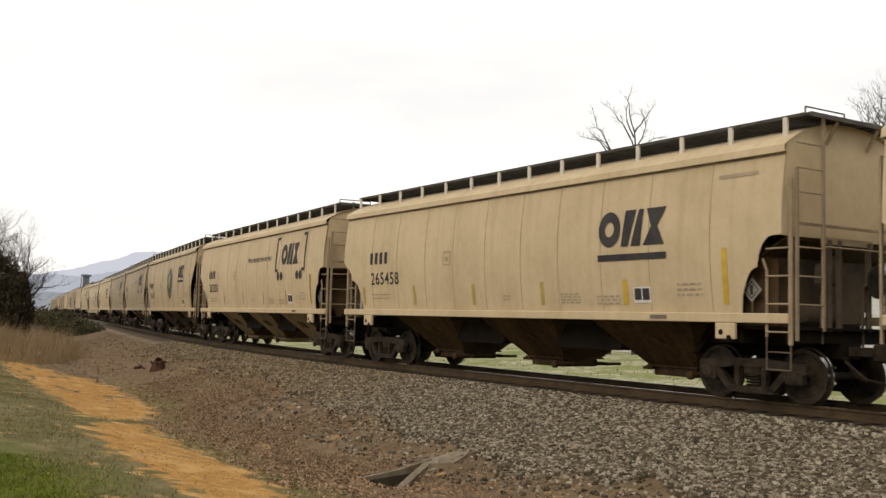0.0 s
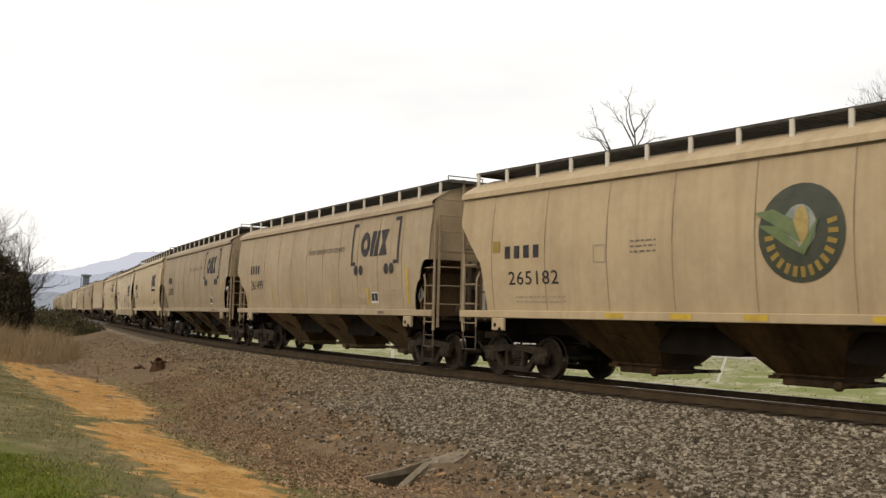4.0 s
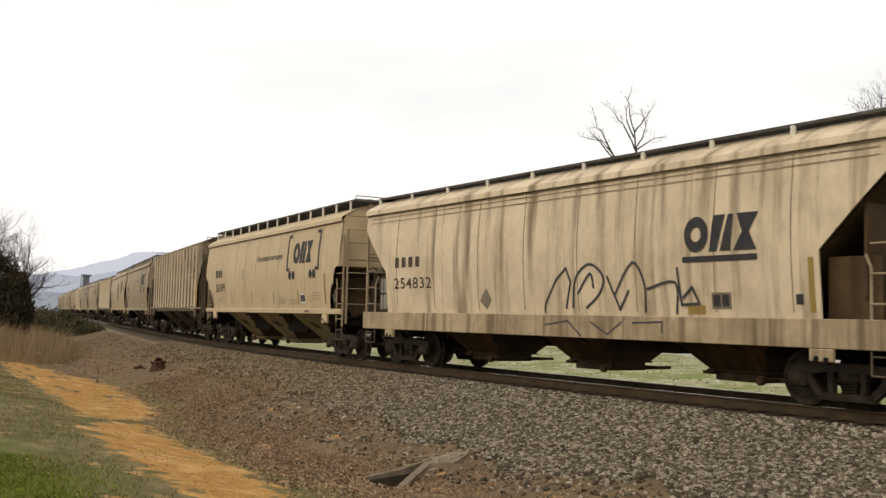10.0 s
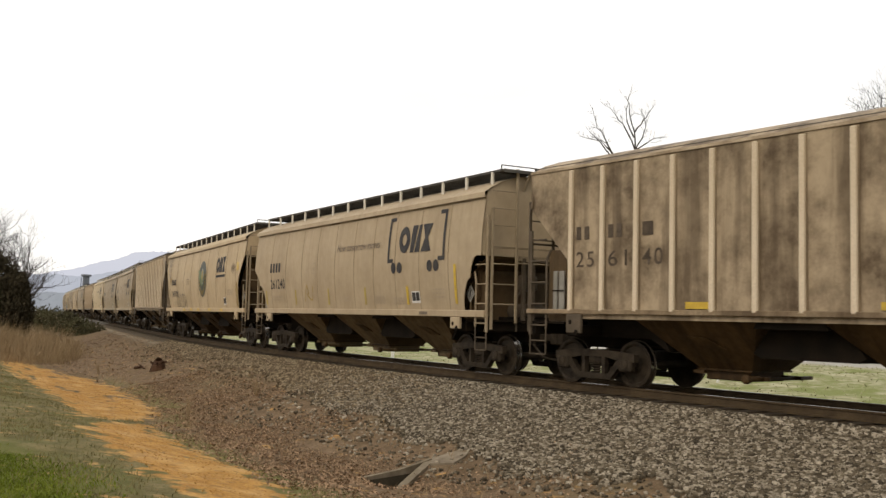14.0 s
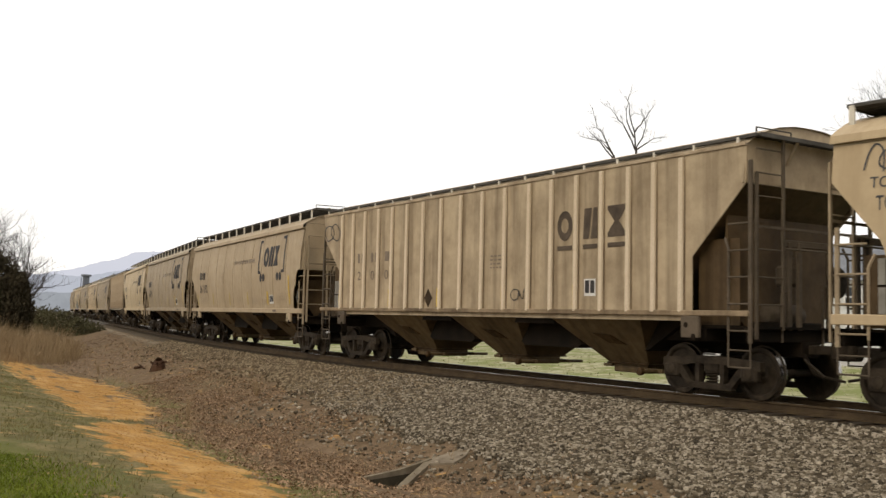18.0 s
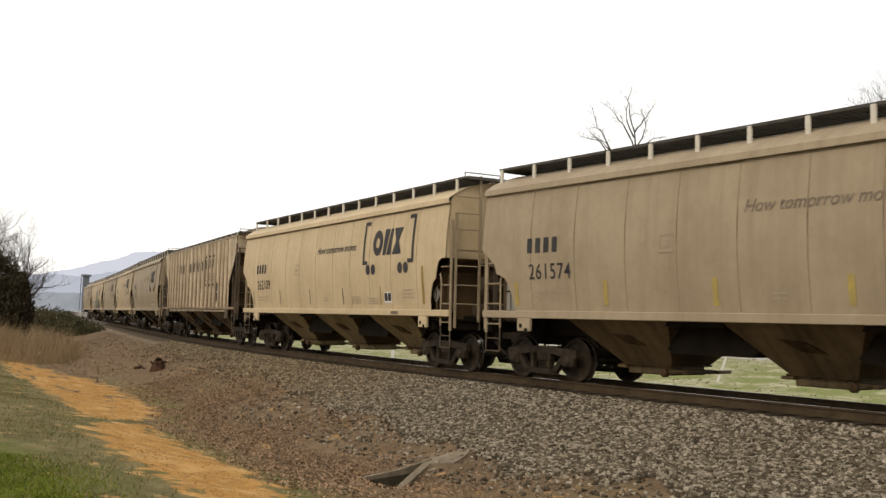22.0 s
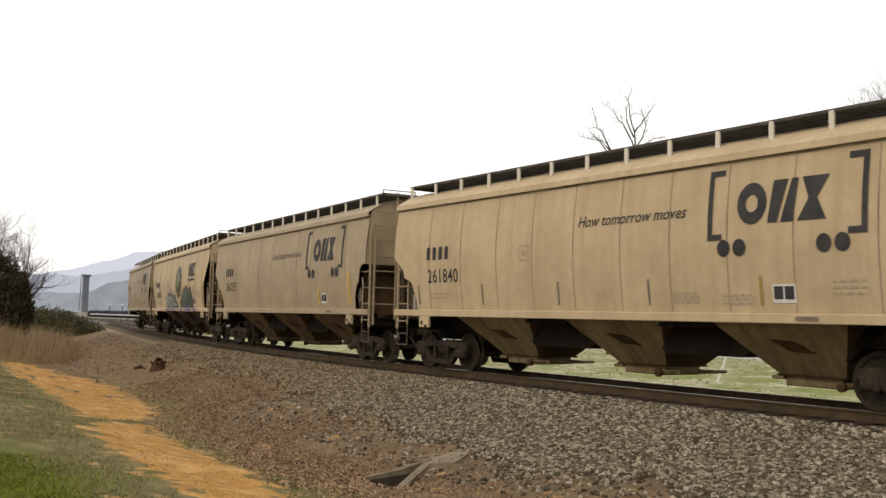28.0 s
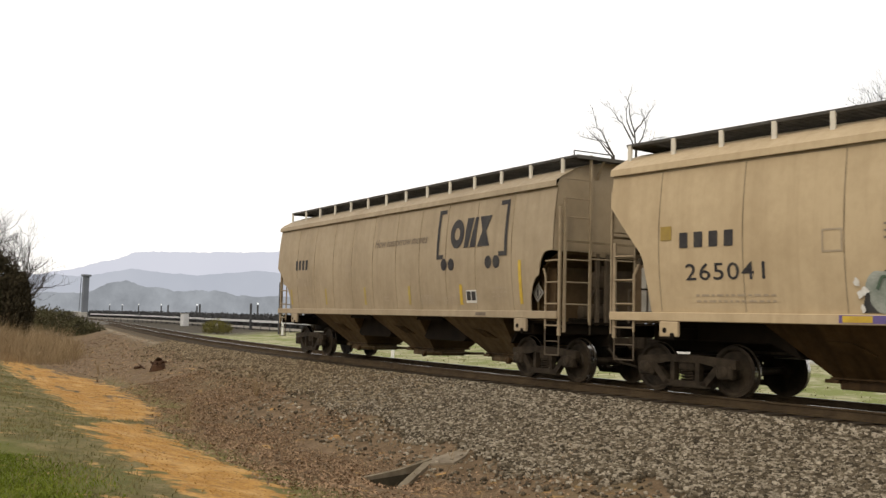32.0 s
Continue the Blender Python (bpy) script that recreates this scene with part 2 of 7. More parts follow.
class Shape:
    """Collects boxes, bars and sheets into one mesh."""

    def __init__(self):
        self.v, self.f = [], []

    def add(self, verts, faces):
        o = len(self.v)
        self.v += [tuple(p) for p in verts]
        self.f += [tuple(i + o for i in q) for q in faces]
        return self

    def box(self, x0, x1, y0, y1, z0, z1):
        vs = [(x, y, z) for x in (x0, x1) for y in (y0, y1) for z in (z0, z1)]
        return self.add(vs, [(0, 1, 3, 2), (4, 6, 7, 5), (0, 4, 5, 1), (2, 3, 7, 6), (0, 2, 6, 4), (1, 5, 7, 3)])

    def bevel_box(self, x0, x1, y0, y1, z0, z1, b=0.015):
        bm = bmesh.new()
        bmesh.ops.create_cube(bm, size=1)
        for q in bm.verts:
            q.co = Vector((x0 + (q.co.x + 0.5) * (x1 - x0), y0 + (q.co.y + 0.5) * (y1 - y0), z0 + (q.co.z + 0.5) * (z1 - z0)))
        bmesh.ops.bevel(bm, geom=bm.edges[:], offset=b, segments=1, affect="EDGES")
        bm.verts.index_update()
        self.add([q.co.copy() for q in bm.verts], [[q.index for q in fc.verts] for fc in bm.faces])
        bm.free()
        return self

    def rod(self, a, b, r, sides=6):
        a, b = Vector(a), Vector(b)
        d = (b - a).normalized()
        u = d.orthogonal().normalized()
        w = d.cross(u)
        ring = [u * math.cos(2 * math.pi * i / sides) * r + w * math.sin(2 * math.pi * i / sides) * r for i in range(sides)]
        vs = [a + p for p in ring] + [b + p for p in ring]
        fs = [(i, (i + 1) % sides, sides + (i + 1) % sides, sides + i) for i in range(sides)]
        fs += [tuple(range(sides - 1, -1, -1)), tuple(range(sides, 2 * sides))]
        return self.add(vs, fs)

    def tube(self, pts, r, sides=6):
        for a, b in zip(pts, pts[1:]):
            self.rod(a, b, r, sides)
        return self

    def prism(self, poly, y0, y1):
        """A polygon in x and z, drawn out from y0 to y1."""
        k = len(poly)
        vs = [(p[0], y0, p[1]) for p in poly] + [(p[0], y1, p[1]) for p in poly]
        fs = [tuple(range(k)), tuple(range(2 * k - 1, k - 1, -1))] + [(i, i + k, (i + 1) % k + k, (i + 1) % k) for i in range(k)]
        return self.add(vs, fs)

    def lathe_y(self, prof, cx, cz, sides=28):
        """A profile of (y, radius) turned about the y axis through (cx, cz)."""
        vs = [(cx + r * math.cos(2 * math.pi * i / sides), y, cz + r * math.sin(2 * math.pi * i / sides)) for y, r in prof for i in range(sides)]
        fs = [(j * sides + i, j * sides + (i + 1) % sides, (j + 1) * sides + (i + 1) % sides, (j + 1) * sides + i) for j in range(len(prof) - 1) for i in range(sides)]
        fs += [tuple(range(sides - 1, -1, -1)), tuple(range((len(prof) - 1) * sides, len(prof) * sides))]
        return self.add(vs, fs)

    def mesh(self, name, mat, smooth=False):
        me = mesh_from(name, self.v, self.f, mat, smooth)
        bm = bmesh.new()
        bm.from_mesh(me)
        bmesh.ops.recalc_face_normals(bm, faces=bm.faces[:])
        bm.to_mesh(me)
        bm.free()
        if smooth:
            me.set_sharp_from_angle(angle=radians(35))
        return me


# ---- ground ----
def smooth_step(a, b, v):
    t = min(1.0, max(0.0, (v - a) / (b - a)))
    return t * t * (3 - 2 * t)


def knots(*spans):
    out = []
    for a, b, st in spans:
        out += list(np.arange(a, b, st))
    return out


GX = [-4000, -2000, -1000, -600] + knots((-500, -160, 20), (-160, -70, 2.5), (-70, -40, 0.8), (-40, -14, 0.25), (-14, -11.5, 0.1), (-11.5, 6, 0.25), (6, 30, 2), (30, 160, 10), (160, 520, 40)) + [520, 1000, 2000, 4000]
GN = [-4000, -1500, -700, -300, -150, -90] + knots((-60, -14, 2), (-14, -3, 0.7), (-3, -1.6, 0.25), (-1.6, 1.7, 0.6), (1.7, 4.7, 0.25), (4.7, 7.2, 0.1), (7.2, 16, 0.25), (16, 24, 1), (24, 60, 6)) + [60, 150, 400, 1000, 2000, 4000]
CLAY_X = [-60, -42, -39.5, -36, -31, -25, -21, -19, -15, -13, -10, -8, -6]
CLAY_LO = [9.2, 8.3, 7.4, 6.6, 6.4, 6.9, 7.9, 8.55, 8.95, 9.05, 9.75, 10.3, 11.2]
CLAY_HI = [9.9, 9.6, 9.5, 9.45, 9.35, 9.3, 9.6, 9.9, 10.75, 10.95, 11.1, 11.2, 11.3]


def ballast_edge(x):
    return float(np.interp(x, [-120, -45, -30, -22, -16, 0], [2.3, 2.5, 2.9, 3.7, 4.6, 4.5]))


def clay_at(x, y, n):
    """How bare the bank is: two tongues of clay with ragged edges and a thin gap between them."""
    w1 = noise.noise((x * 0.25, y * 0.25, 1.0)) + 0.5 * noise.noise((x * 0.9, y * 0.9, 2.0))
    w2 = noise.noise((x * 0.6, y * 0.6, 7.0)) + 0.6 * noise.noise((x * 2.1, y * 2.1, 3.0))
    lo, hi = np.interp(x, CLAY_X, CLAY_LO) + 0.22 * w2, np.interp(x, CLAY_X, CLAY_HI) + 0.22 * w2
    on = smooth_step(lo - 0.55, lo + 0.75, n) * (1 - smooth_step(hi - 0.6, hi + 0.5, n)) * smooth_step(-66, -46, x)
    on *= 1 - 0.97 * math.exp(-((x + 20.4 - 1.3 * (n - 8.5) + 0.3 * w2) / 0.62) ** 2)
    # runnels and grassy scraps that follow the slope
    scrap = noise.noise((x * 0.35, n * 2.6, 21.0)) + 0.6 * noise.noise((x * 0.9, n * 5.0, 22.0))
    return on * (1 - 0.75 * smooth_step(0.12, 0.55, scrap - 0.25 * smooth_step(-30, -16, x))) * smooth_step(-1.1, -0.2, w1 + 0.5 * w2 + 0.3)


def build_ground():
    verts, faces, za = [], [], {k: [] for k in ("ballast", "clay", "moss", "grass", "green", "field", "road", "bed_shade", "scrub", "edge")}
    for x in GX:
        yc, h = np.interp(x, TX, TY), np.interp(x, TX, HEAD)
        if x < TX[0]:
            yc += (x - TX[0]) * math.tan(HEAD[0])
        for n in GN:
            y = yc - n / math.cos(h)
            z = float(np.interp(n, SIDE_N, SIDE_Z)) if x < TX[0] else ground_z(x, y)
            verts.append((x, y, z))
            w1 = noise.noise((x * 0.25, y * 0.25, 1.0)) + 0.5 * noise.noise((x * 0.9, y * 0.9, 2.0))
            w2 = noise.noise((x * 0.6, y * 0.6, 7.0)) + 0.6 * noise.noise((x * 2.1, y * 2.1, 3.0))
            edge = ballast_edge(x) + 0.7 * w1 + 0.5 * w2
            za["ballast"].append(1 - smooth_step(edge - 0.5, edge + 0.5, n) if n > 0 else 1 - smooth_step(3.0, 4.2, -n))
            on = clay_at(x, y, n)
            za["clay"].append(on)
            lo = np.interp(x, CLAY_X, CLAY_LO)
            za["moss"].append(0.85 * math.exp(-((n - lo + 0.35 + 0.3 * w1) / 0.42) ** 2) * smooth_step(-0.5, 0.3, w2 + 0.2) * smooth_step(-44, -26, x))
            za["grass"].append(smooth_step(7.9, 9.6, n + 0.8 * w1))
            za["green"].append(0.8 * smooth_step(11.9, 12.9, n + 0.7 * w2) * smooth_step(-16, -12, x + 1.2 * w1))
            za["field"].append(smooth_step(4.0, 6.0, -n + 0.5 * w1))
            za["scrub"].append(smooth_step(2.4, 3.2, -n) * (1 - smooth_step(-118, -98, x + 4 * w1)) * (1 - smooth_step(60, 90, -n)))
            za["edge"].append(0.8 * math.exp(-((n - 2.25 - 0.1 * w2) / 0.2) ** 2) * (1 - smooth_step(-44, -34, x)))
            # brown dusty band by the rails, darkened by shade put into the colour
            za["bed_shade"].append(1 - smooth_step(1.45, 1.95, abs(n) + 0.2 * w2))
            za["road"].append(smooth_step(28, 29, -n) * (1 - smooth_step(34, 35, -n)))
    c = len(GN)
    for i in range(len(GX) - 1):
        for j in range(c - 1):
            faces.append((i * c + j, i * c + j + 1, (i + 1) * c + j + 1, (i + 1) * c + j))
    m, nt, b = base_material("ground_cover", 0.95)
    geo = nt.nodes.new("ShaderNodeNewGeometry")

    def tex(scale, detail=4, kind="noise"):
        n = nt.nodes.new("ShaderNodeTexNoise" if kind == "noise" else "ShaderNodeTexVoronoi")
        n.inputs["Scale"].default_value = scale
        nt.links.new(geo.outputs["Position"], n.inputs["Vector"])
        if kind == "noise":
            n.inputs["Detail"].default_value = detail
            return n.outputs["Fac"]
        return n
    big, mid, fine = tex(0.5), tex(3.0, 5), tex(22.0, 4)
    stone = tex(13.0, kind="voronoi")
    litter = mix_rgb(nt, remap(nt, mid, 0.35, 0.65), (0.122, 0.082, 0.046), (0.196, 0.135, 0.081))
    litter = mix_rgb(nt, remap(nt, fine, 0.45, 0.62, 0, 0.5), litter, (0.08, 0.050, 0.026))
    litter = mix_rgb(nt, remap(nt, big, 0.54, 0.68, 0, 0.55), litter, (0.15, 0.116, 0.060))
    dry = mix_rgb(nt, remap(nt, mid, 0.35, 0.65), (0.105, 0.090, 0.034), (0.20, 0.162, 0.075))
    dry = mix_rgb(nt, remap(nt, fine, 0.4, 0.75, 0, 0.6), dry, (0.075, 0.066, 0.024))
    dry = mix_rgb(nt, remap(nt, tex(0.9, 6), 0.48, 0.62, 0, 0.6), dry, (0.095, 0.105, 0.026))
    green = mix_rgb(nt, remap(nt, fine, 0.35, 0.65), (0.080, 0.105, 0.012), (0.135, 0.155, 0.020))
    moss = mix_rgb(nt, remap(nt, fine, 0.35, 0.65), (0.115, 0.115, 0.032), (0.19, 0.17, 0.06))
    clay = mix_rgb(nt, remap(nt, mid, 0.3, 0.7), (0.33, 0.165, 0.038), (0.49, 0.275, 0.078))
    clay = mix_rgb(nt, remap(nt, fine, 0.48, 0.72, 0, 0.75), clay, (0.23, 0.115, 0.038))
    clay = mix_rgb(nt, remap(nt, tex(7.0, 6), 0.52, 0.68, 0, 0.7), clay, (0.21, 0.125, 0.055))
    clay = mix_rgb(nt, remap(nt, tex(1.6, 6), 0.50, 0.70, 0, 0.55), clay, (0.56, 0.37, 0.16))
    rock = mix_rgb(nt, stone.outputs["Color"], (0.05, 0.036, 0.021), (0.17, 0.128, 0.08))
    rock = mix_rgb(nt, remap(nt, stone.outputs["Distance"], 0.0, 0.6, 0, 0.8), rock, (0.055, 0.042, 0.026))
    field = mix_rgb(nt, remap(nt, mid, 0.35, 0.65), (0.20, 0.195, 0.085), (0.43, 0.405, 0.27))
    field = mix_rgb(nt, remap(nt, big, 0.45, 0.6), field, (0.185, 0.205, 0.068))
    scrub = mix_rgb(nt, remap(nt, mid, 0.35, 0.65), (0.035, 0.030, 0.022), (0.095, 0.08, 0.058))
    c_ = mix_rgb(nt, attr(nt, "grass"), litter, dry)
    c_ = mix_rgb(nt, attr(nt, "green"), c_, green)
    c_ = mix_rgb(nt, attr(nt, "moss"), c_, moss)
    c_ = mix_rgb(nt, remap(nt, math_node(nt, "ADD", attr(nt, "clay"), math_node(nt, "MULTIPLY", math_node(nt, "SUBTRACT", tex(3.2, 9), 0.5), 2.6)), 0.30, 0.60), c_, clay)
    c_ = mix_rgb(nt, attr(nt, "field"), c_, field)
    c_ = mix_rgb(nt, attr(nt, "scrub"), c_, scrub)
    c_ = mix_rgb(nt, attr(nt, "road"), c_, (0.42, 0.40, 0.36))
    c_ = mix_rgb(nt, attr(nt, "ballast"), c_, rock)
    c_ = mix_rgb(nt, attr(nt, "bed_shade"), c_, (0.085, 0.060, 0.034))
    c_ = mix_rgb(nt, attr(nt, "edge"), c_, (0.30, 0.245, 0.17))
    nt.links.new(c_, b.inputs["Base Color"])
    bump(nt, b, math_node(nt, "ADD", fine, mid), 0.6, 0.05)
    me = mesh_from("ground", verts, faces, m, True)
    for k, vals in za.items():
        a = me.attributes.new(k, "FLOAT", "POINT")
        a.data.foreach_set("value", [float(v) for v in vals])
    tagged(new("ground", me), "rough ground with a brown ditch, orange clay and dry grass", "ground", kind="structure")


build_ground()


# ---- railway track ----
def build_track():
    track = tagged(new("railway_track"), "single railway track with rusty rails on timber sleepers", "railway track", kind="structure")
    prof = [(-0.07, -0.17), (0.07, -0.17), (0.07, -0.155), (0.015, -0.135), (0.012, -0.045), (0.036, -0.035), (0.036, -0.004), (0.030, 0.0),
            (-0.030, 0.0), (-0.036, -0.004), (-0.036, -0.035), (-0.012, -0.045), (-0.015, -0.135), (-0.07, -0.155)]
    ss = list(range(-500, -130, 10)) + list(range(-130, 30, 2)) + list(range(30, 511, 20))
    for off in (0.755, -0.755):
        vs, fs = [], []
        for s in ss:
            for dn, z in prof:
                vs.append(on_track(s, off + dn, z))
        k = len(prof)
        for i in range(len(ss) - 1):
            fs += [(i * k + j, i * k + (j + 1) % k, (i + 1) * k + (j + 1) % k, (i + 1) * k + j) for j in range(k)]
        rail = mesh_from("rail", vs, fs, [RUST, TREAD])
        for p in rail.polygons:
            p.material_index = 1 if p.index % k == 7 else 0
        part("rail", rail, track, "steel rail with a worn bright head")
    tie = Shape().bevel_box(-0.115, 0.115, -1.3, 1.3, -0.36, -0.172, 0.012).mesh("sleeper", TIE)
    rng = random.Random(4)
    for i in range(270):
        s = -118 + i * 0.5
        h = float(np.interp(s, STEP, HEAD))
        p = on_track(s, rng.uniform(-0.03, 0.03), rng.uniform(-0.006, 0.006))
        part("sleeper", tie, track, m=pose(*p, 0, 0, math.degrees(h) + rng.uniform(-1, 1)))


build_track()


# ---- covered hopper wagons; local x runs forward, the camera's side is -y, z = 0 on the rail ----
Z_SILL, Z_EAVE = 1.33, 4.10
BULGE = 0.13


def half_width(z, bulge=0.13):
    t = (z - Z_SILL) / (Z_EAVE - Z_SILL)
    return 1.58 + 0.02 * t + bulge * math.sin(math.pi * min(1, max(0, t)))


def cut_step(d):
    """The lower edge of a smooth wagon's side sheet at d metres from its end."""
    if d < 0.45:
        return 2.72 - 0.30 * max(0.0, (d - 0.1) / 0.35) ** 3
    if d < 0.85:
        return 2.22 - 0.55 * ((d - 0.45) / 0.4) ** 2.5
    return Z_SILL


def cut_round(d):
    """A slanting cut that turns steep, as on the wagons with the round emblem."""
    if d > 0.99:
        return Z_SILL
    if d < 0.78:
        return 3.46 - 1.17 * d
    return 2.547 - 1.2 * ((d - 0.78) / 0.21) ** 1.6


def cut_rear(d):
    """The lower edge of a smooth wagon's side sheet at its rear: a slant, a notch and a round lobe."""
    if d < 0.46:
        return 2.80 - 0.72 * d
    if d < 0.74:
        return 2.27 - 0.08 * ((d - 0.46) / 0.28) ** 2
    if d < 1.08:
        return 2.19 - 0.72 * ((d - 0.74) / 0.34) ** 1.8
    return Z_SILL


def cut_straight(d):
    """A straight slanting cut with an upright lower edge, as on the ribbed wagons."""
    return 3.64 - 0.99 * d if d < 1.2 else Z_SILL


def side_rows(z0, rows=8, top=Z_EAVE):
    return [z0 + (top - z0) * i / rows for i in range(rows + 1)]


def body_mesh(L, cut, bulge, mat, top=Z_EAVE):
    sh = Shape()
    xs = sorted({-L / 2 + d for d in (*np.linspace(0, 1.6, 30), 1.199, 1.201, 2.0)} | {L / 2 - d for d in (*np.linspace(0, 1.6, 30), 1.199, 1.201, 2.0)} | set(np.linspace(-L / 2 + 2, L / 2 - 2, 14)))
    for sg in (-1, 1):
        vs, fs = [], []
        for x in xs:
            z0 = cut_rear(x + L / 2) if cut is cut_step and x < 0 else cut(min(x + L / 2, L / 2 - x))
            vs += [(x, sg * half_width(z, bulge), z) for z in side_rows(z0, 8, top)]
        for i in range(len(xs) - 1):
            fs += [(i * 9 + j, i * 9 + j + 1, (i + 1) * 9 + j + 1, (i + 1) * 9 + j) for j in range(8)]
        sh.add(vs, fs)
        # inner face of the sheet, so that it has thickness
        sh.add([(v[0], v[1] - sg * 0.02, v[2]) for v in vs], [tuple(reversed(q)) for q in fs])
        k = len(xs)
        base = len(sh.v) - 2 * len(vs)
        sh.f += [(base + i * 9, base + (i + 1) * 9, base + len(vs) + (i + 1) * 9, base + len(vs) + i * 9) for i in range(k - 1)]
    return sh


def end_mesh(L, cut, mat, rise=0.0):
    """One upright end sheet, at x = 0."""
    sh = Shape()
    zb = cut(0.0)
    top = Z_EAVE + rise
    poly = [(-half_width(zb) + 0.02, zb), (half_width(zb) - 0.02, zb)] + [(half_width(z) - 0.02, z) for z in np.linspace(zb + 0.2, top, 5)]
    poly += [(y, roof_z(y) + rise * 0.8) for y in (1.5, 1.2, 0.8, 0.4, 0, -0.4, -0.8, -1.2, -1.5)]
    poly += [(-half_width(z) + 0.02, z) for z in np.linspace(top, zb + 0.2, 5)]
    k = len(poly)
    sh.add([(-0.02, y, z) for y, z in poly] + [(0.02, y, z) for y, z in poly],
           [tuple(range(k)), tuple(range(2 * k - 1, k - 1, -1))] + [(i, i + k, (i + 1) % k + k, (i + 1) % k) for i in range(k)])
    return sh.mesh("end_sheet", mat)


def roof_z(y):
    t = abs(y) / 1.66
    return 4.17 + 0.47 * (1 - t ** 2.6)


def roof_mesh(L, mat, rise=0.0, lip=True):
    sh = Shape()
    ys = [-1.68, -1.66, -1.5, -1.2, -0.8, -0.4, 0, 0.4, 0.8, 1.2, 1.5, 1.66, 1.68]
    if not lip:
        ys = [-1.6, -1.59, -1.5] + ys[3:10] + [1.5, 1.59, 1.6]
    prof = [(y, roof_z(y) + rise * 0.8 - (0.11 if abs(y) > 1.67 else 0)) for y in ys]
    vs = [(x, y, z) for x in np.linspace(-L / 2 - 0.03, L / 2 + 0.03, 17) for y, z in prof]
    k = len(prof)
    sh.add(vs, [(i * k + j, i * k + j + 1, (i + 1) * k + j + 1, (i + 1) * k + j) for i in range(16) for j in range(k - 1)])
    for sg in (-1, 1) if lip else ():
        sh.box(-L / 2 - 0.03, L / 2 + 0.03, min(sg * 1.68, sg * 1.58), max(sg * 1.68, sg * 1.58), 4.052 + rise * 0.8, 4.062 + rise * 0.8)
    return sh.mesh("roof", mat, True)


def slope_mesh(zb):
    """The sloping end floor of the load space; x = 0 at the wagon's end, running inward."""
    return Shape().prism([(-0.07, zb), (-0.10, zb - 0.05), (-2.42, 1.33), (-2.42, 1.45)], -1.5, 1.5).mesh("slope_sheet", SLOPE)


def web_mesh(zb):
    """The upright plate under the slope sheet that carries it on the frame."""
    return Shape().prism([(-0.85, 1.0), (-0.85, 1.05 + (zb - 1.15) * 0.70), (-2.9, 1.12), (-2.9, 1.0)], -0.03, 0.03).mesh("shear_plate", SLOPE)


def cross_mesh(zb):
    """An upright plate added across the open end to close the view through it, narrower at its foot."""
    w = 1.42
    vs = [(x, y, z) for x in (-0.60, -0.55) for y, z in ((-w, zb - 0.1), (w, zb - 0.1), (w, 1.75), (0.95, 1.2), (-0.95, 1.2), (-w, 1.75))]
    fs = [(0, 1, 2, 3, 4, 5), (11, 10, 9, 8, 7, 6)] + [(i, i + 6, (i + 1) % 6 + 6, (i + 1) % 6) for i in range(6)]
    return Shape().add(vs, fs).mesh("cross_plate", SLOPE)


def hopper_mesh(x0, x1, ox, half, zlow=0.42):
    """One discharge hopper: a funnel from the sill down to its outlet."""
    top = [(x0, -1.5), (x1, -1.5), (x1, 1.5), (x0, 1.5)]
    a, b = ox - half, ox + half
    low = [(a, -0.52), (b, -0.52), (b, 0.52), (a, 0.52)]
    vs = [(x, y, 1.36) for x, y in top] + [(x, y, zlow) for x, y in low]
    return Shape().add(vs, [(0, 1, 2, 3), (7, 6, 5, 4), (0, 4, 5, 1), (1, 5, 6, 2), (2, 6, 7, 3), (3, 7, 4, 0)])


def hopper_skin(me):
    """Slope sheets between the bays are as dark as those at the wagon's ends: shade put into the colour."""
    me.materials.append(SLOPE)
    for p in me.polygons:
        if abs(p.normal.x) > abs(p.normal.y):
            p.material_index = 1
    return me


def wheelset_mesh():
    sh = Shape()
    for sg in (-1, 1):
        y = sg * 0.755
        prof = [(-0.075, 0.40), (-0.07, 0.485), (-0.045, 0.485), (-0.035, 0.46), (0.062, 0.452), (0.07, 0.40), (0.055, 0.375), (0.02, 0.36), (0.015, 0.17), (0.06, 0.13), (0.065, 0.07)]
        prof = [(y + sg * q, r) for q, r in prof]
        sh.lathe_y(prof, 0, 0, 32)
        sh.lathe_y([(y - sg * 0.075, 0.40), (y - sg * 0.05, 0.15), (y - sg * 0.09, 0.09)], 0, 0, 24)
        # casting ribs and hub bolts that show the wheel turn
        for i in range(3):
            a = 2 * math.pi * i / 3
            sh.rod((0.105 * math.cos(a), y + sg * 0.05, 0.105 * math.sin(a)), (0.105 * math.cos(a), y + sg * 0.085, 0.105 * math.sin(a)), 0.018, 6)
    sh.lathe_y([(-0.95, 0.07), (0.95, 0.07)], 0, 0, 12)
    me = sh.mesh("wheelset", [TRUCK, TREAD], True)
    for p in me.polygons:
        c = p.center
        r = math.hypot(c.x, c.z)
        if r > 0.44 and len(p.vertices) == 4 and abs(p.normal.y) < 0.9:
            p.material_index = 1
    return me


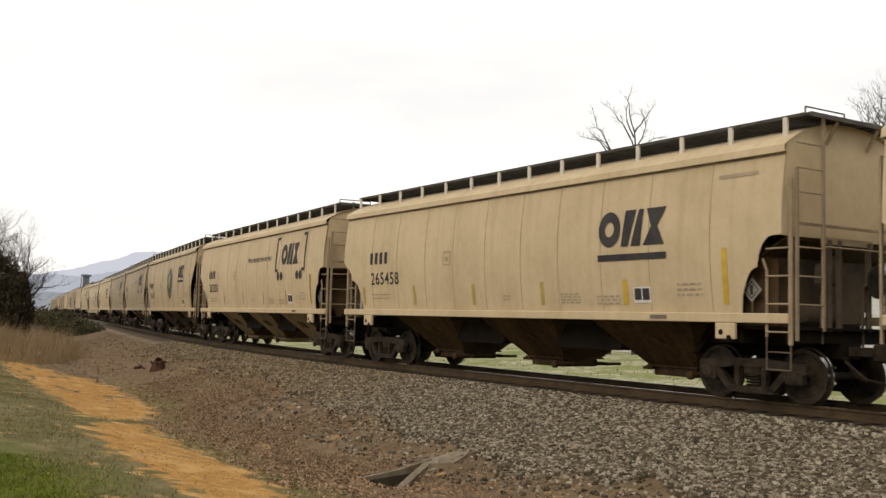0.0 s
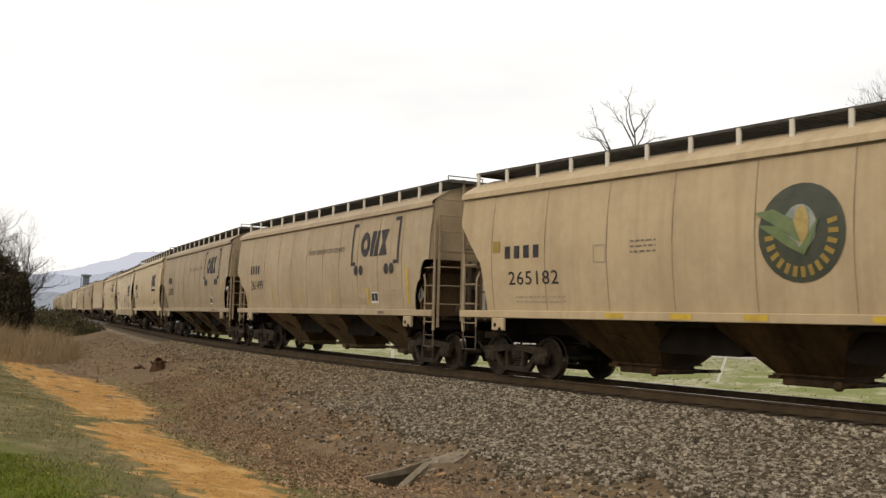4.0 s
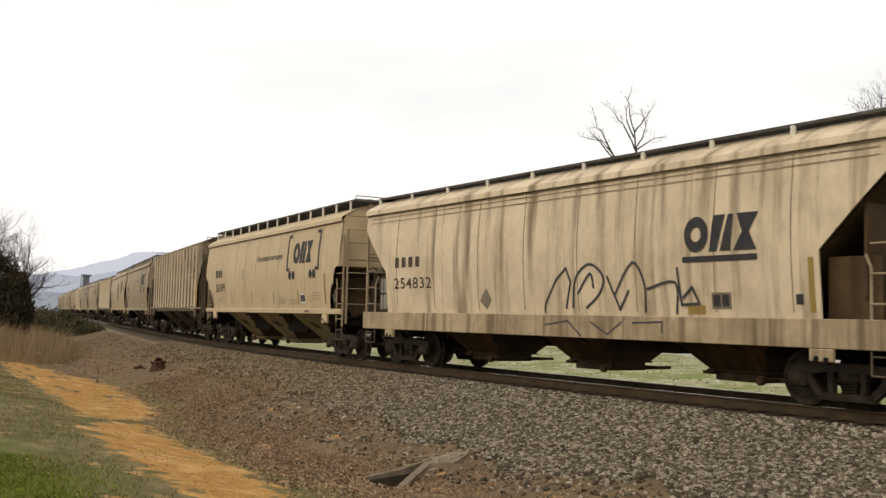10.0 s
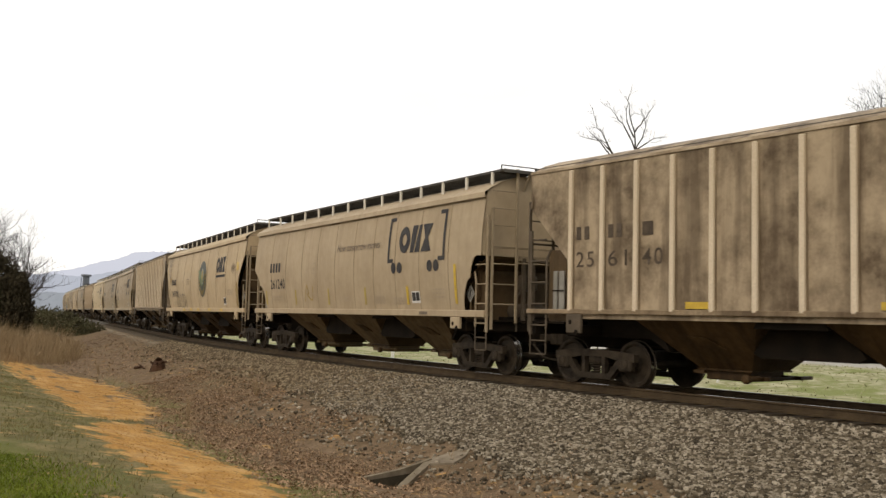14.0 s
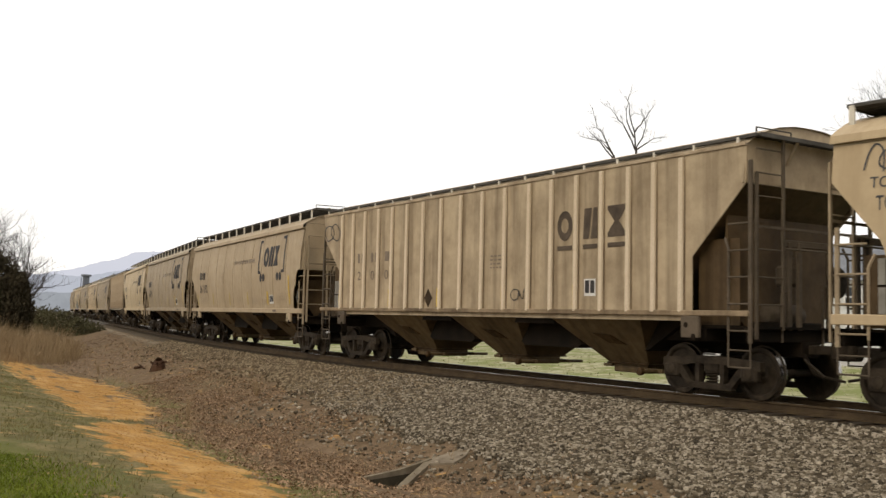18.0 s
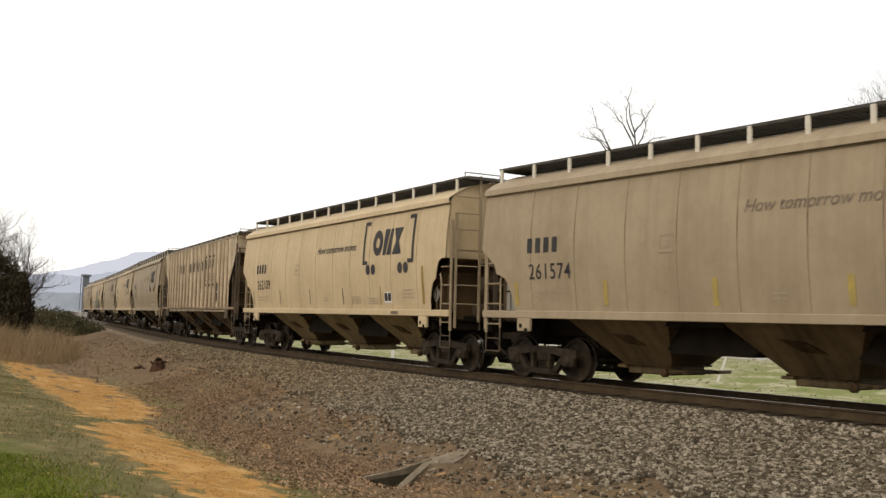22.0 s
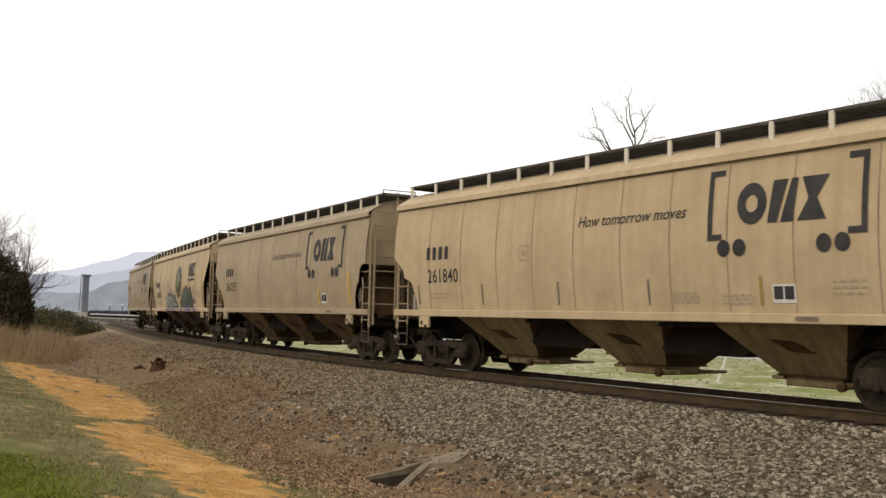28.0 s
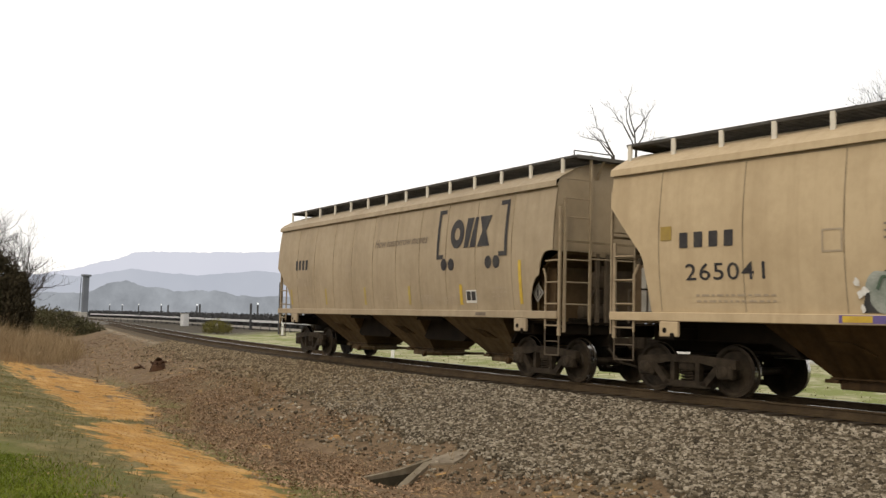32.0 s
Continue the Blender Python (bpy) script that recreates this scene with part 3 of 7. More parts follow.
def side_frame_mesh():
    """A cast side frame, outline in x and z, with its two window openings left between the arms."""
    sh = Shape()
    y0, y1 = -0.06, 0.06
    sh.prism([(-1.12, 0.50), (-1.12, 0.66), (-0.75, 0.69), (-0.3, 0.72), (0.3, 0.72), (0.75, 0.69), (1.12, 0.66), (1.12, 0.50), (0.72, 0.52), (0.35, 0.58), (-0.35, 0.58), (-0.72, 0.52)], y0, y1)
    for sg in (-1, 1):
        sh.prism([(sg * 0.68, 0.56), (sg * 0.82, 0.50), (sg * 0.48, 0.16), (sg * 0.34, 0.18)], y0, y1)
        sh.prism([(sg * 0.33, 0.60), (sg * 0.24, 0.60), (sg * 0.24, 0.22), (sg * 0.33, 0.22)], y0, y1)
        sh.bevel_box(sg * 0.889 - 0.17, sg * 0.889 + 0.17, -0.10, 0.07, 0.31, 0.56, 0.03)
    sh.prism([(-0.5, 0.14), (0.5, 0.14), (0.46, 0.25), (-0.46, 0.25)], y0, y1)
    return sh.mesh("side_frame", TRUCK)


def spring_mesh():
    vs, fs = [], []
    turns = np.linspace(0, 8 * math.pi, 48)
    for a in turns:
        for dr, dz in ((0.018, 0), (0, 0.018), (-0.018, 0), (0, -0.018)):
            vs.append(((0.13 + dr) * math.cos(a), (0.06 + dr) * math.sin(a), 0.24 + 0.20 * a / (8 * math.pi) + dz))
    for i in range(len(turns) - 1):
        fs += [(i * 4 + j, i * 4 + (j + 1) % 4, i * 4 + 4 + (j + 1) % 4, i * 4 + 4 + j) for j in range(4)]
    return mesh_from("spring", vs, fs, TRUCK)


def end_cap_mesh():
    return Shape().lathe_y([(-0.09, 0.10), (-0.11, 0.10), (-0.12, 0.085), (-0.13, 0.03)], 0, 0, 14).mesh("bearing_cap", TRUCK)


WHEELSET, SIDE_FRAME, SPRING, BEARING_CAP = wheelset_mesh(), side_frame_mesh(), spring_mesh(), end_cap_mesh()
BOLSTER = Shape().bevel_box(-0.2, 0.2, -1.02, 1.02, 0.42, 0.72, 0.04).rod((0, 0, 0.7), (0, 0, 0.95), 0.2, 14).box(-0.62, -0.52, -0.75, 0.75, 0.34, 0.46).box(0.52, 0.62, -0.75, 0.75, 0.34, 0.46).mesh("truck", TRUCK)
COUPLER = Shape().bevel_box(0, 0.62, -0.08, 0.08, 0.80, 0.96, 0.02).bevel_box(0.5, 0.80, -0.16, 0.13, 0.72, 1.03, 0.04).rod((0.15, -0.35, 0.72), (0.5, -0.3, 0.45), 0.025).rod((0.5, -0.3, 0.45), (0.78, -0.12, 0.38), 0.025).mesh("coupler", TRUCK)


def add_truck(car, x):
    t = part("truck", BOLSTER, car, "grimy two-axle freight truck", pose(x, 0, 0))
    for sg in (-1, 1):
        part("side_frame", SIDE_FRAME, t, m=pose(0, sg * 1.0, 0))
        part("spring", SPRING, t, m=pose(0, sg * 0.98, 0))
        for wx in (-0.889, 0.889):
            part("bearing_cap", BEARING_CAP, t, m=pose(wx, sg * 1.0, 0.457, 0, 0, 0 if sg < 0 else 180))
    for wx in (-0.889, 0.889):
        part("wheelset", WHEELSET, t, "steel wheels with bright worn treads", pose(wx, 0, 0.457))
    return t


def add_running_boards(car, L, n0=0.40, n1=1.30, z=4.70, posts=14, thin=False):
    """Grating walkways along both roof edges, held up on short pale brackets."""
    bar = Shape()
    xa, xb = -L / 2 + 0.04, L / 2 + 0.12
    for i in range(22):
        y = n0 + (n1 - n0) * (i + 0.5) / 22
        bar.box(xa, xb, y - 0.006, y + 0.006, z - 0.030, z)
    for x in np.arange(xa, xb, 0.16):
        bar.box(x - 0.009, x + 0.009, n0, n1, z - 0.034, z - 0.004)
    bar.box(xa, xb, n1 - 0.005, n1 + 0.012, z - 0.05, z + 0.004).box(xa, xb, n0 - 0.012, n0 + 0.005, z - 0.05, z + 0.004)
    me = bar.mesh("running_board", GRATE)
    w, low = (0.026, 0.26) if thin else (0.045, 0.40)
    bracket = Shape().box(-w, w, n1 - 0.02, n1 + 0.016, -low, -0.02).mesh("bracket", BRACKET)
    for sg in (-1, 1):
        b = part("running_board", me, car, "dark steel grating walkway on the roof", pose(0, 0, 0) if sg > 0 else Matrix.Scale(-1, 4, (0, 1, 0)))
        for i in range(posts):
            x = -L / 2 + 0.12 + (L - 0.36) * i / (posts - 1)
            part("bracket", bracket, b, m=pose(x, 0, z))
    # end cross walks with low hand rails
    cross = Shape()
    for i in range(5):
        cross.box(-0.20 + i * 0.09, -0.135 + i * 0.09, -n1, n1, z - 0.035, z)
    cross.box(0.21, 0.23, -n1, n1, z - 0.07, z + 0.004)
    for y in np.linspace(-n1 + 0.02, n1 - 0.02, 9):
        cross.box(-0.20, 0.23, y - 0.01, y + 0.01, z - 0.045, z - 0.03)
    cross_me = cross.mesh("cross_walk", GRATE)
    rail = Shape().tube([(0, -n1, z), (0, -n1, z + 0.10), (0.0, -n0 + 0.1, z + 0.10), (0, -n0 + 0.1, z)], 0.014).mesh("corner_rail", GRATE)
    stay = Shape().rod((0, 0, z - 0.05), (-0.22, 0, z - 0.42), 0.03).mesh("stay", LADDER)
    for sg in (-1, 1):
        part("cross_walk", cross_me, car, m=pose(sg * (L / 2 + (0.02 if sg > 0 else -0.28)), 0, 0, 0, 0, 0 if sg > 0 else 180))
        part("corner_rail", rail, car, m=pose(sg * (L / 2 + (0.14 if sg > 0 else -0.06)), 0, 0, 0, 0, 0 if sg > 0 else 180))
    for y in (-0.55, 0.55):
        part("stay", stay, car, "pale stay under the end walkway", pose(L / 2 + 0.2, y, 0))


def low_boards(car, L, rise):
    """Walkways that lie almost flat on the roof's edge."""
    z = 4.33 + rise * 0.8
    me = Shape().box(-L / 2 - 0.2, L / 2 + 0.2, 0.75, 1.35, z, z + 0.045).mesh("running_board", GRATE)
    for sg in (-1, 1):
        part("running_board", me, car, "dark steel walkway flat on the roof", pose(0, 0, 0, 0, 0, 0 if sg > 0 else 180))
        part("corner_rail", Shape().tube([(0, -1.45, z), (0, -1.45, z + 0.12), (0, -1.0, z + 0.12), (0, -1.0, z)], 0.016).mesh("corner_rail", GRATE), car, m=pose(sg * (L / 2 + 0.1), 0, 0, 0, 0, 0 if sg > 0 else 180))


# the cream hatch is coloured darker, with its shade between the walkways painted in
HATCH = two_tone("shaded_hatch_paint", (0.15, 0.13, 0.105), (0.24, 0.20, 0.155), 2, 0.8)


def add_hatch(car, L, mat):
    sh = Shape().bevel_box(-L / 2 + 0.5, L / 2 - 0.5, -0.42, 0.42, 4.50, 4.67, 0.05)
    part("hatch_cover", sh.mesh("hatch_cover", HATCH), car, "long dark roof hatch cover")


def add_underframe(car, L, mat, z0=1.315, z1=1.475, pad_mat=None):
    for sg in (-1, 1):
        y0, y1 = sorted((sg * 1.56, sg * 1.665))
        sill = Shape().bevel_box(-L / 2 - 0.04, L / 2 + 0.08, y0, y1, z0, z1, 0.012)
        s = part("side_sill", sill.mesh("side_sill", mat), car)
        for ex in (-1, 1):
            cx = L / 2 - 1.17 if ex > 0 else -L / 2 + 1.42
            lo = min(1.04, z0 - 0.2)
            pad = Shape().bevel_box(cx - 0.21, cx + 0.21, min(sg * 1.60, sg * 1.68), max(sg * 1.60, sg * 1.68), lo, z0 - 0.004, 0.015)
            part("jacking_pad", pad.mesh("jacking_pad", pad_mat or mat), s)
            part("hole", Shape().lathe_y([(sg * 1.681, 0.05), (sg * 1.686, 0.05)], cx - 0.08, z0 - 0.16, 10).mesh("hole", BLACKISH), s)
            part("hook", Shape().bevel_box(cx + 0.04, cx + 0.14, min(sg * 1.60, sg * 1.70), max(sg * 1.60, sg * 1.70), lo - 0.05, lo + 0.07, 0.02).mesh("hook", BLACKISH), s)
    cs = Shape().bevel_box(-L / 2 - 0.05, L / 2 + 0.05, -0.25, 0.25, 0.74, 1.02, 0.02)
    part("centre_sill", cs.mesh("centre_sill", BLACKISH), car, "centre sill coloured as dark as its shade")
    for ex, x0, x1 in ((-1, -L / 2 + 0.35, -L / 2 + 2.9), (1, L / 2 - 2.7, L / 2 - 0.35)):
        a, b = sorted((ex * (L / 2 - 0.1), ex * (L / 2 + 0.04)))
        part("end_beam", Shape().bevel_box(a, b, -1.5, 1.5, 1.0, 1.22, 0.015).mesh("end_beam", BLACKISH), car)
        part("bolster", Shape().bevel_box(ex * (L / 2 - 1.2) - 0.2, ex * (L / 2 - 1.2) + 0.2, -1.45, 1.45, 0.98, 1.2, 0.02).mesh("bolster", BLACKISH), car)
        # added dark box that closes the open view above the truck
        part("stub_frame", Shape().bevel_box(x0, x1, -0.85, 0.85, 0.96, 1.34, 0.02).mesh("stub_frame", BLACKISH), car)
    # brake pipe and rod that run along the centre sill
    part("brake_pipe", Shape().rod((-L / 2 + 2, -0.33, 0.80), (L / 2 - 2, -0.33, 0.80), 0.025).mesh("brake_pipe", TRUCK), car)
    part("brake_rod", Shape().rod((-L / 2 + 2.2, 0.33, 0.70), (L / 2 - 2.4, 0.33, 0.70), 0.016).mesh("brake_rod", GREYSTEEL), car, "pale worn brake rod under the wagon")
    for ex in (-1, 1):
        part("coupler", COUPLER, car, "rusty knuckle coupler", pose(ex * (L / 2 + 0.02), 0, 0, 0, 0, 0 if ex > 0 else 180))


def add_end_gear(car, L, mat, zl=2.72, plain=True):
    """Corner ladders, end ladders, rails and brake gear at both ends."""
    for ex in (-1, 1):
        x_out, x_in = (L / 2 + 0.09, L / 2 - 0.37) if ex > 0 else (-L / 2 + 0.04, -L / 2 + 0.53)
        for sg in (-1, 1):
            y = sg * 1.60
            st = Shape()
            st.box(x_out - 0.034, x_out + 0.034, y - 0.02, y + 0.02, 0.98, zl + (0.9 if ex > 0 else 0.06))
            st.tube([(x_in + ex * -0.10, y + sg * -0.02, zl - 0.36), (x_in, y, zl - 0.56), (x_in, y, 1.10)], 0.024)
            lad = part("side_ladder", st.mesh("side_ladder", mat), car)
            for z in [1.18 + 0.445 * k for k in range(4 if zl < 3 else 5)]:
                part("rung", Shape().rod((x_out, y + sg * 0.02, z), (x_in, y + sg * 0.02, z), 0.017).mesh("rung", mat), lad)
            stir = Shape().tube([(x_out, y, 1.0), (x_out, y, 0.58), (x_in, y, 0.58), (x_in, y, 1.12)], 0.016)
            stir.rod((x_out, y, 0.86), (x_in, y, 0.86), 0.014)
            part("stirrup", stir.mesh("stirrup", GEAR), lad, "dark steel stirrup step below the ladder")
        # ladder on the end wall, beside the corner
        xe = ex * (L / 2 + 0.13)
        lad = part("end_ladder", Shape().box(xe - 0.015, xe + 0.015, -1.48, 1.48, 2.885, 2.93).mesh("end_ladder", SEAM if plain else mat), car)
        far = (4.74 if plain else 4.45) if ex > 0 else 4.0
        for y, za, zb in ((-1.50, 1.05, 3.80), (-0.84, 1.2, far)):
            part("stile", Shape().box(xe - 0.02, xe + 0.02, y - 0.028, y + 0.028, za, zb).mesh("stile", mat), lad)
        for z in (1.62, 2.07, 2.53, 3.41, 3.80, 4.20) if ex > 0 else (1.62, 2.07, 2.53, 3.0, 3.4, 3.8):
            if z < far:
                part("rung", Shape().rod((xe, -1.50, z), (xe, -0.84, z), 0.016).mesh("rung", mat), lad)
        part("hand_rail", Shape().rod((xe, -0.84, 2.57), (xe, 1.45, 2.57), 0.018).mesh("hand_rail", mat), car)
        for y in (-0.56, -0.30, 0.5):
            part("end_post", Shape().bevel_box(xe - 0.14, xe - 0.07, y - 0.05, y + 0.05, 1.2, 2.70, 0.01).mesh("end_post", GEAR), car)
        part("header", Shape().bevel_box(xe - 0.16, xe - 0.09, -0.7, 0.62, 2.62, 2.74, 0.01).mesh("header", mat), car)
        if ex > 0:
            # brake gear in the open end
            part("air_reservoir", Shape().lathe_y([(-0.62, 0.04), (-0.58, 0.15), (-0.5, 0.19), (0.3, 0.19), (0.38, 0.15), (0.42, 0.04)], L / 2 - 0.5, 1.47, 14).mesh("air_reservoir", GEAR, True), car, "dirty steel air tank")
            part("control_valve", Shape().bevel_box(L / 2 - 0.30, L / 2 - 0.02, -0.55, -0.1, 1.95, 2.32, 0.05).rod((L / 2 - 0.1, -0.35, 2.25), (L / 2 - 0.1, -0.35, 2.45), 0.1, 10).mesh("control_valve", GEAR), car)
            part("brake_pipe", Shape().tube([(xe - 0.1, -0.75, 1.0), (xe - 0.1, -0.75, 1.8), (xe - 0.2, -0.4, 2.1), (xe - 0.2, -0.4, 2.6)], 0.03).mesh("brake_pipe", GEAR), car)
            part("brake_pipe", Shape().tube([(xe - 0.08, 0.3, 0.9), (xe - 0.08, 0.3, 1.95), (xe - 0.08, 0.55, 2.05)], 0.025).mesh("brake_pipe", GEAR), car)
            part("hose", Shape().tube([(xe, -0.3, 0.8), (xe + 0.2, -0.32, 0.5), (xe + 0.4, -0.3, 0.42)], 0.03).mesh("hose", BLACKISH), car)
        else:
            # pale upright plates that show through the cut at the rear corner
            for a, b in ((0.62, 0.74), (0.79, 0.95)):
                part("side_plate", Shape().bevel_box(-L / 2 + a, -L / 2 + b, -1.50, -1.46, 1.48, 2.30, 0.008).mesh("side_plate", GREYSTEEL), car, "pale grey upright plate in the open end")
            part("side_plate", Shape().box(-L / 2 + 0.62, -L / 2 + 0.95, -1.515, -1.50, 1.88, 1.91).mesh("side_plate", BLACKISH), car)
        # added brown backing that stands in for the dim inside of the cut corners
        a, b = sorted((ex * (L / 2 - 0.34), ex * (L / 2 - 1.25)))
        part("inner_plate", Shape().box(a, b, -1.36, -1.33, 1.27, 2.36 if plain else 2.75).mesh("inner_plate", SLOPE), car, "added brown backing behind the cut corner")
        # end platform
        part("end_platform", Shape().box(min(xe, xe - ex * 1.1), max(xe, xe - ex * 1.1), -1.5, 1.5, 1.22, 1.26).mesh("end_platform", BLACKISH), car)
    bw = Shape().lathe_y([(-0.01, 0.28), (0.01, 0.28), (0.01, 0.25), (-0.01, 0.25)], 0, 0, 20)
    for i in range(4):
        a = math.pi * i / 2
        bw.rod((0, 0, 0), (0.26 * math.cos(a), 0, 0.26 * math.sin(a)), 0.015)
    part("brake_wheel", bw.mesh("brake_wheel", TRUCK), car, "round hand brake wheel", pose(L / 2 + 0.16, 0.55, 2.05, 0, 0, 90))


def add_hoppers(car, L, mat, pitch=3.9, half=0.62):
    """Three discharge hoppers, with black ridge blocks for the shade between them."""
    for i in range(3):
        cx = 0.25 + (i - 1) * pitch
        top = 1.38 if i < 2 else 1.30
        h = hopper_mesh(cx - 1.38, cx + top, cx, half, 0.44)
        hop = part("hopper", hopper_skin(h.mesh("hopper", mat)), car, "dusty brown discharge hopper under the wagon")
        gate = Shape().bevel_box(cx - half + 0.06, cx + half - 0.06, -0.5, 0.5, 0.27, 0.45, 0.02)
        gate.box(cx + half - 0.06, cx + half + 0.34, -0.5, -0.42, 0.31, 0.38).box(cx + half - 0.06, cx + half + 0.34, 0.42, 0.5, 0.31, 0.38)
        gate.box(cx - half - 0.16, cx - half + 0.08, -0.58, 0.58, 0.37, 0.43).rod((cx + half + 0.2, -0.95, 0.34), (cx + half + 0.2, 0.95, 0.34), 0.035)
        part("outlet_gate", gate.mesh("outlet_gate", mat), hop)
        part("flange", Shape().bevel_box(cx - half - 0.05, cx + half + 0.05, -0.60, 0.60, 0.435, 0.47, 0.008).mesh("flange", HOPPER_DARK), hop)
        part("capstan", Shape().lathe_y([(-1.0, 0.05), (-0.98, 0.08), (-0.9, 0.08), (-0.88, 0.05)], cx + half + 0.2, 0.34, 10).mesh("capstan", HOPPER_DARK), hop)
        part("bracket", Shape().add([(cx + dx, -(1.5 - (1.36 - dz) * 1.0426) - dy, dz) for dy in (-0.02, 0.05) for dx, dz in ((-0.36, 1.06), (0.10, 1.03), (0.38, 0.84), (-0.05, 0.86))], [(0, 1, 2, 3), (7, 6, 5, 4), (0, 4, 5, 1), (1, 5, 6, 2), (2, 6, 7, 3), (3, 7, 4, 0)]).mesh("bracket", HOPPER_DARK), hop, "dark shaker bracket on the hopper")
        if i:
            # near-black block in place of shaded, sloping sheets
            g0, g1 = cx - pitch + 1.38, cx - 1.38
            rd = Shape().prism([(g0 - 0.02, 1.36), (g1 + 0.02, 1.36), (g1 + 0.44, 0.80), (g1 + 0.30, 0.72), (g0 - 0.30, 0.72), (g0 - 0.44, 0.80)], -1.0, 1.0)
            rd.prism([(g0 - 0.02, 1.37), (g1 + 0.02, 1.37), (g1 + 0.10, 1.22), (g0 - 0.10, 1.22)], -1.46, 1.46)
            part("ridge", rd.mesh("ridge", BLACKISH), hop, "black block standing for the shade between two hoppers")
    # slope sheets run on below the sill towards the trucks, their shade put into the black
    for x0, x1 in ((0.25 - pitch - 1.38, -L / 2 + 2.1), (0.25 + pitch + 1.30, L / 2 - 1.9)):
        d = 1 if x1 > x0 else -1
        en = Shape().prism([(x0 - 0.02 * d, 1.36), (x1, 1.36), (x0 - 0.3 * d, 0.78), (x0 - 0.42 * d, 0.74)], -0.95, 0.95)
        part("end_slope", en.mesh("end_slope", BLACKISH), car, "slope sheet beside the last hopper, shade in its black")


def seam_mesh(L, bulge, x, z0, mat):
    vs, fs = [], []
    for z in np.linspace(z0, Z_EAVE - 0.10, 9):
        w = half_width(z, bulge)
        for dx, dy in ((-0.013, 0.0), (-0.006, 0.009), (0.006, 0.009), (0.013, 0.0)):
            vs.append((dx, -w - dy, z))
    fs = [(i * 4 + j, i * 4 + j + 1, (i + 1) * 4 + j + 1, (i + 1) * 4 + j) for i in range(8) for j in range(3)]
    return mesh_from("seam", vs, fs, mat)


def add_ends(car, L, cut, paint, rise=0.0):
    zb = cut(0.0)
    sheet, slope, web, cross = end_mesh(L, cut, paint, rise), slope_mesh(zb), web_mesh(zb), cross_mesh(zb)
    for ex, turn in ((1, 0), (-1, 180)):
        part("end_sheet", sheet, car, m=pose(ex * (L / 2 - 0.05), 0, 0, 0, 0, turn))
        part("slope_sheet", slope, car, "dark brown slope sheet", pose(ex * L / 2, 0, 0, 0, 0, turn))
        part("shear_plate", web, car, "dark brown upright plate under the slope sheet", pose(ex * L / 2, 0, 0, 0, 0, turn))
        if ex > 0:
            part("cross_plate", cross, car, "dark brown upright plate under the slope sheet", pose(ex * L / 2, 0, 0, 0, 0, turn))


def smooth_wagon(L, cut, bulge, paint, seams, sill=(1.315, 1.475), hopper=None):
    car = new("covered_hopper")
    body = part("body", body_mesh(L, cut, bulge, paint).mesh("body", paint, True), car)
    me = seam_mesh(L, bulge, 0, Z_SILL + 0.16, SEAM)
    for x in seams:
        part("seam", me, body, m=pose(x, 0, 0))
        part("seam", me, body, m=pose(x, 0, 0, 0, 0, 180))
    # dark strip under the roof lip: dirt and the lip's shadow in one colour
    for sg in (-1, 1):
        y0, y1 = sorted((sg * 1.585, sg * 1.615))
        part("drip_rail", Shape().box(-L / 2, L / 2, y0, y1, 4.005, 4.048).mesh("drip_rail", SEAM), body)
    add_ends(car, L, cut, paint)
    part("roof", roof_mesh(L, paint), car)
    add_hatch(car, L, paint)
    if cut is cut_straight:
        add_running_boards(car, L, z=4.56, posts=10)
    else:
        add_running_boards(car, L, posts=16 if L > 16 else 14)
    add_underframe(car, L, SILL_DIRT if sill[0] < 1 else paint, *sill)
    add_hoppers(car, L, hopper or HOPPER)
    add_end_gear(car, L, LADDER)
    add_truck(car, -L / 2 + 1.28)
    add_truck(car, L / 2 - 1.16)
    return car


def ribbed_wagon(L, paint, ribs, rise=0.0, boards=True, hopper=None):
    """A wagon whose flat side is stiffened by upright ribs, each with dirt and painted shade along its foot."""
    car = new("covered_hopper")
    top = Z_EAVE + rise
    body = part("body", body_mesh(L, cut_straight, 0.0, paint, top + 0.1).mesh("body", paint, True), car)
    rib_me = Shape().bevel_box(-0.05, 0.05, -1.665, -1.58, Z_SILL + 0.14, top + 0.02, 0.012).mesh("rib", paint)
    # dark strip either side of a rib: caught dirt plus its painted shadow line
    dirt_shade_me = Shape().box(-0.072, 0.072, -1.612, -1.575, Z_SILL + 0.12, top + 0.04).mesh("weld", RIB_DARK)
    for x in ribs:
        for turn in (0, 180):
            part("rib", rib_me, body, m=pose(x, 0, 0, 0, 0, turn))
            part("weld", dirt_shade_me, body, m=pose(x, 0, 0, 0, 0, turn))
    for sg in (-1, 1):
        y0, y1 = sorted((sg * 1.57, sg * 1.63))
        part("top_chord", Shape().box(-L / 2, L / 2, y0, y1, top + 0.06, top + 0.115).mesh("top_chord", RIB_MID), body)
    add_ends(car, L, cut_straight, paint, rise)
    part("roof", roof_mesh(L, paint, rise, False), car)
    add_hatch(car, L, paint)
    if boards:
        add_running_boards(car, L, 0.75, 1.52, 4.45, 17, thin=True)
    else:
        low_boards(car, L, rise)
    add_underframe(car, L, RIB_DARK, 1.42, 1.515, GEAR)
    add_hoppers(car, L, hopper or HOPPER_DARK, 3.95, 0.55)
    add_end_gear(car, L, GEAR, 3.1, False)
    add_truck(car, -L / 2 + 1.37)
    add_truck(car, L / 2 - 1.28)
    return car


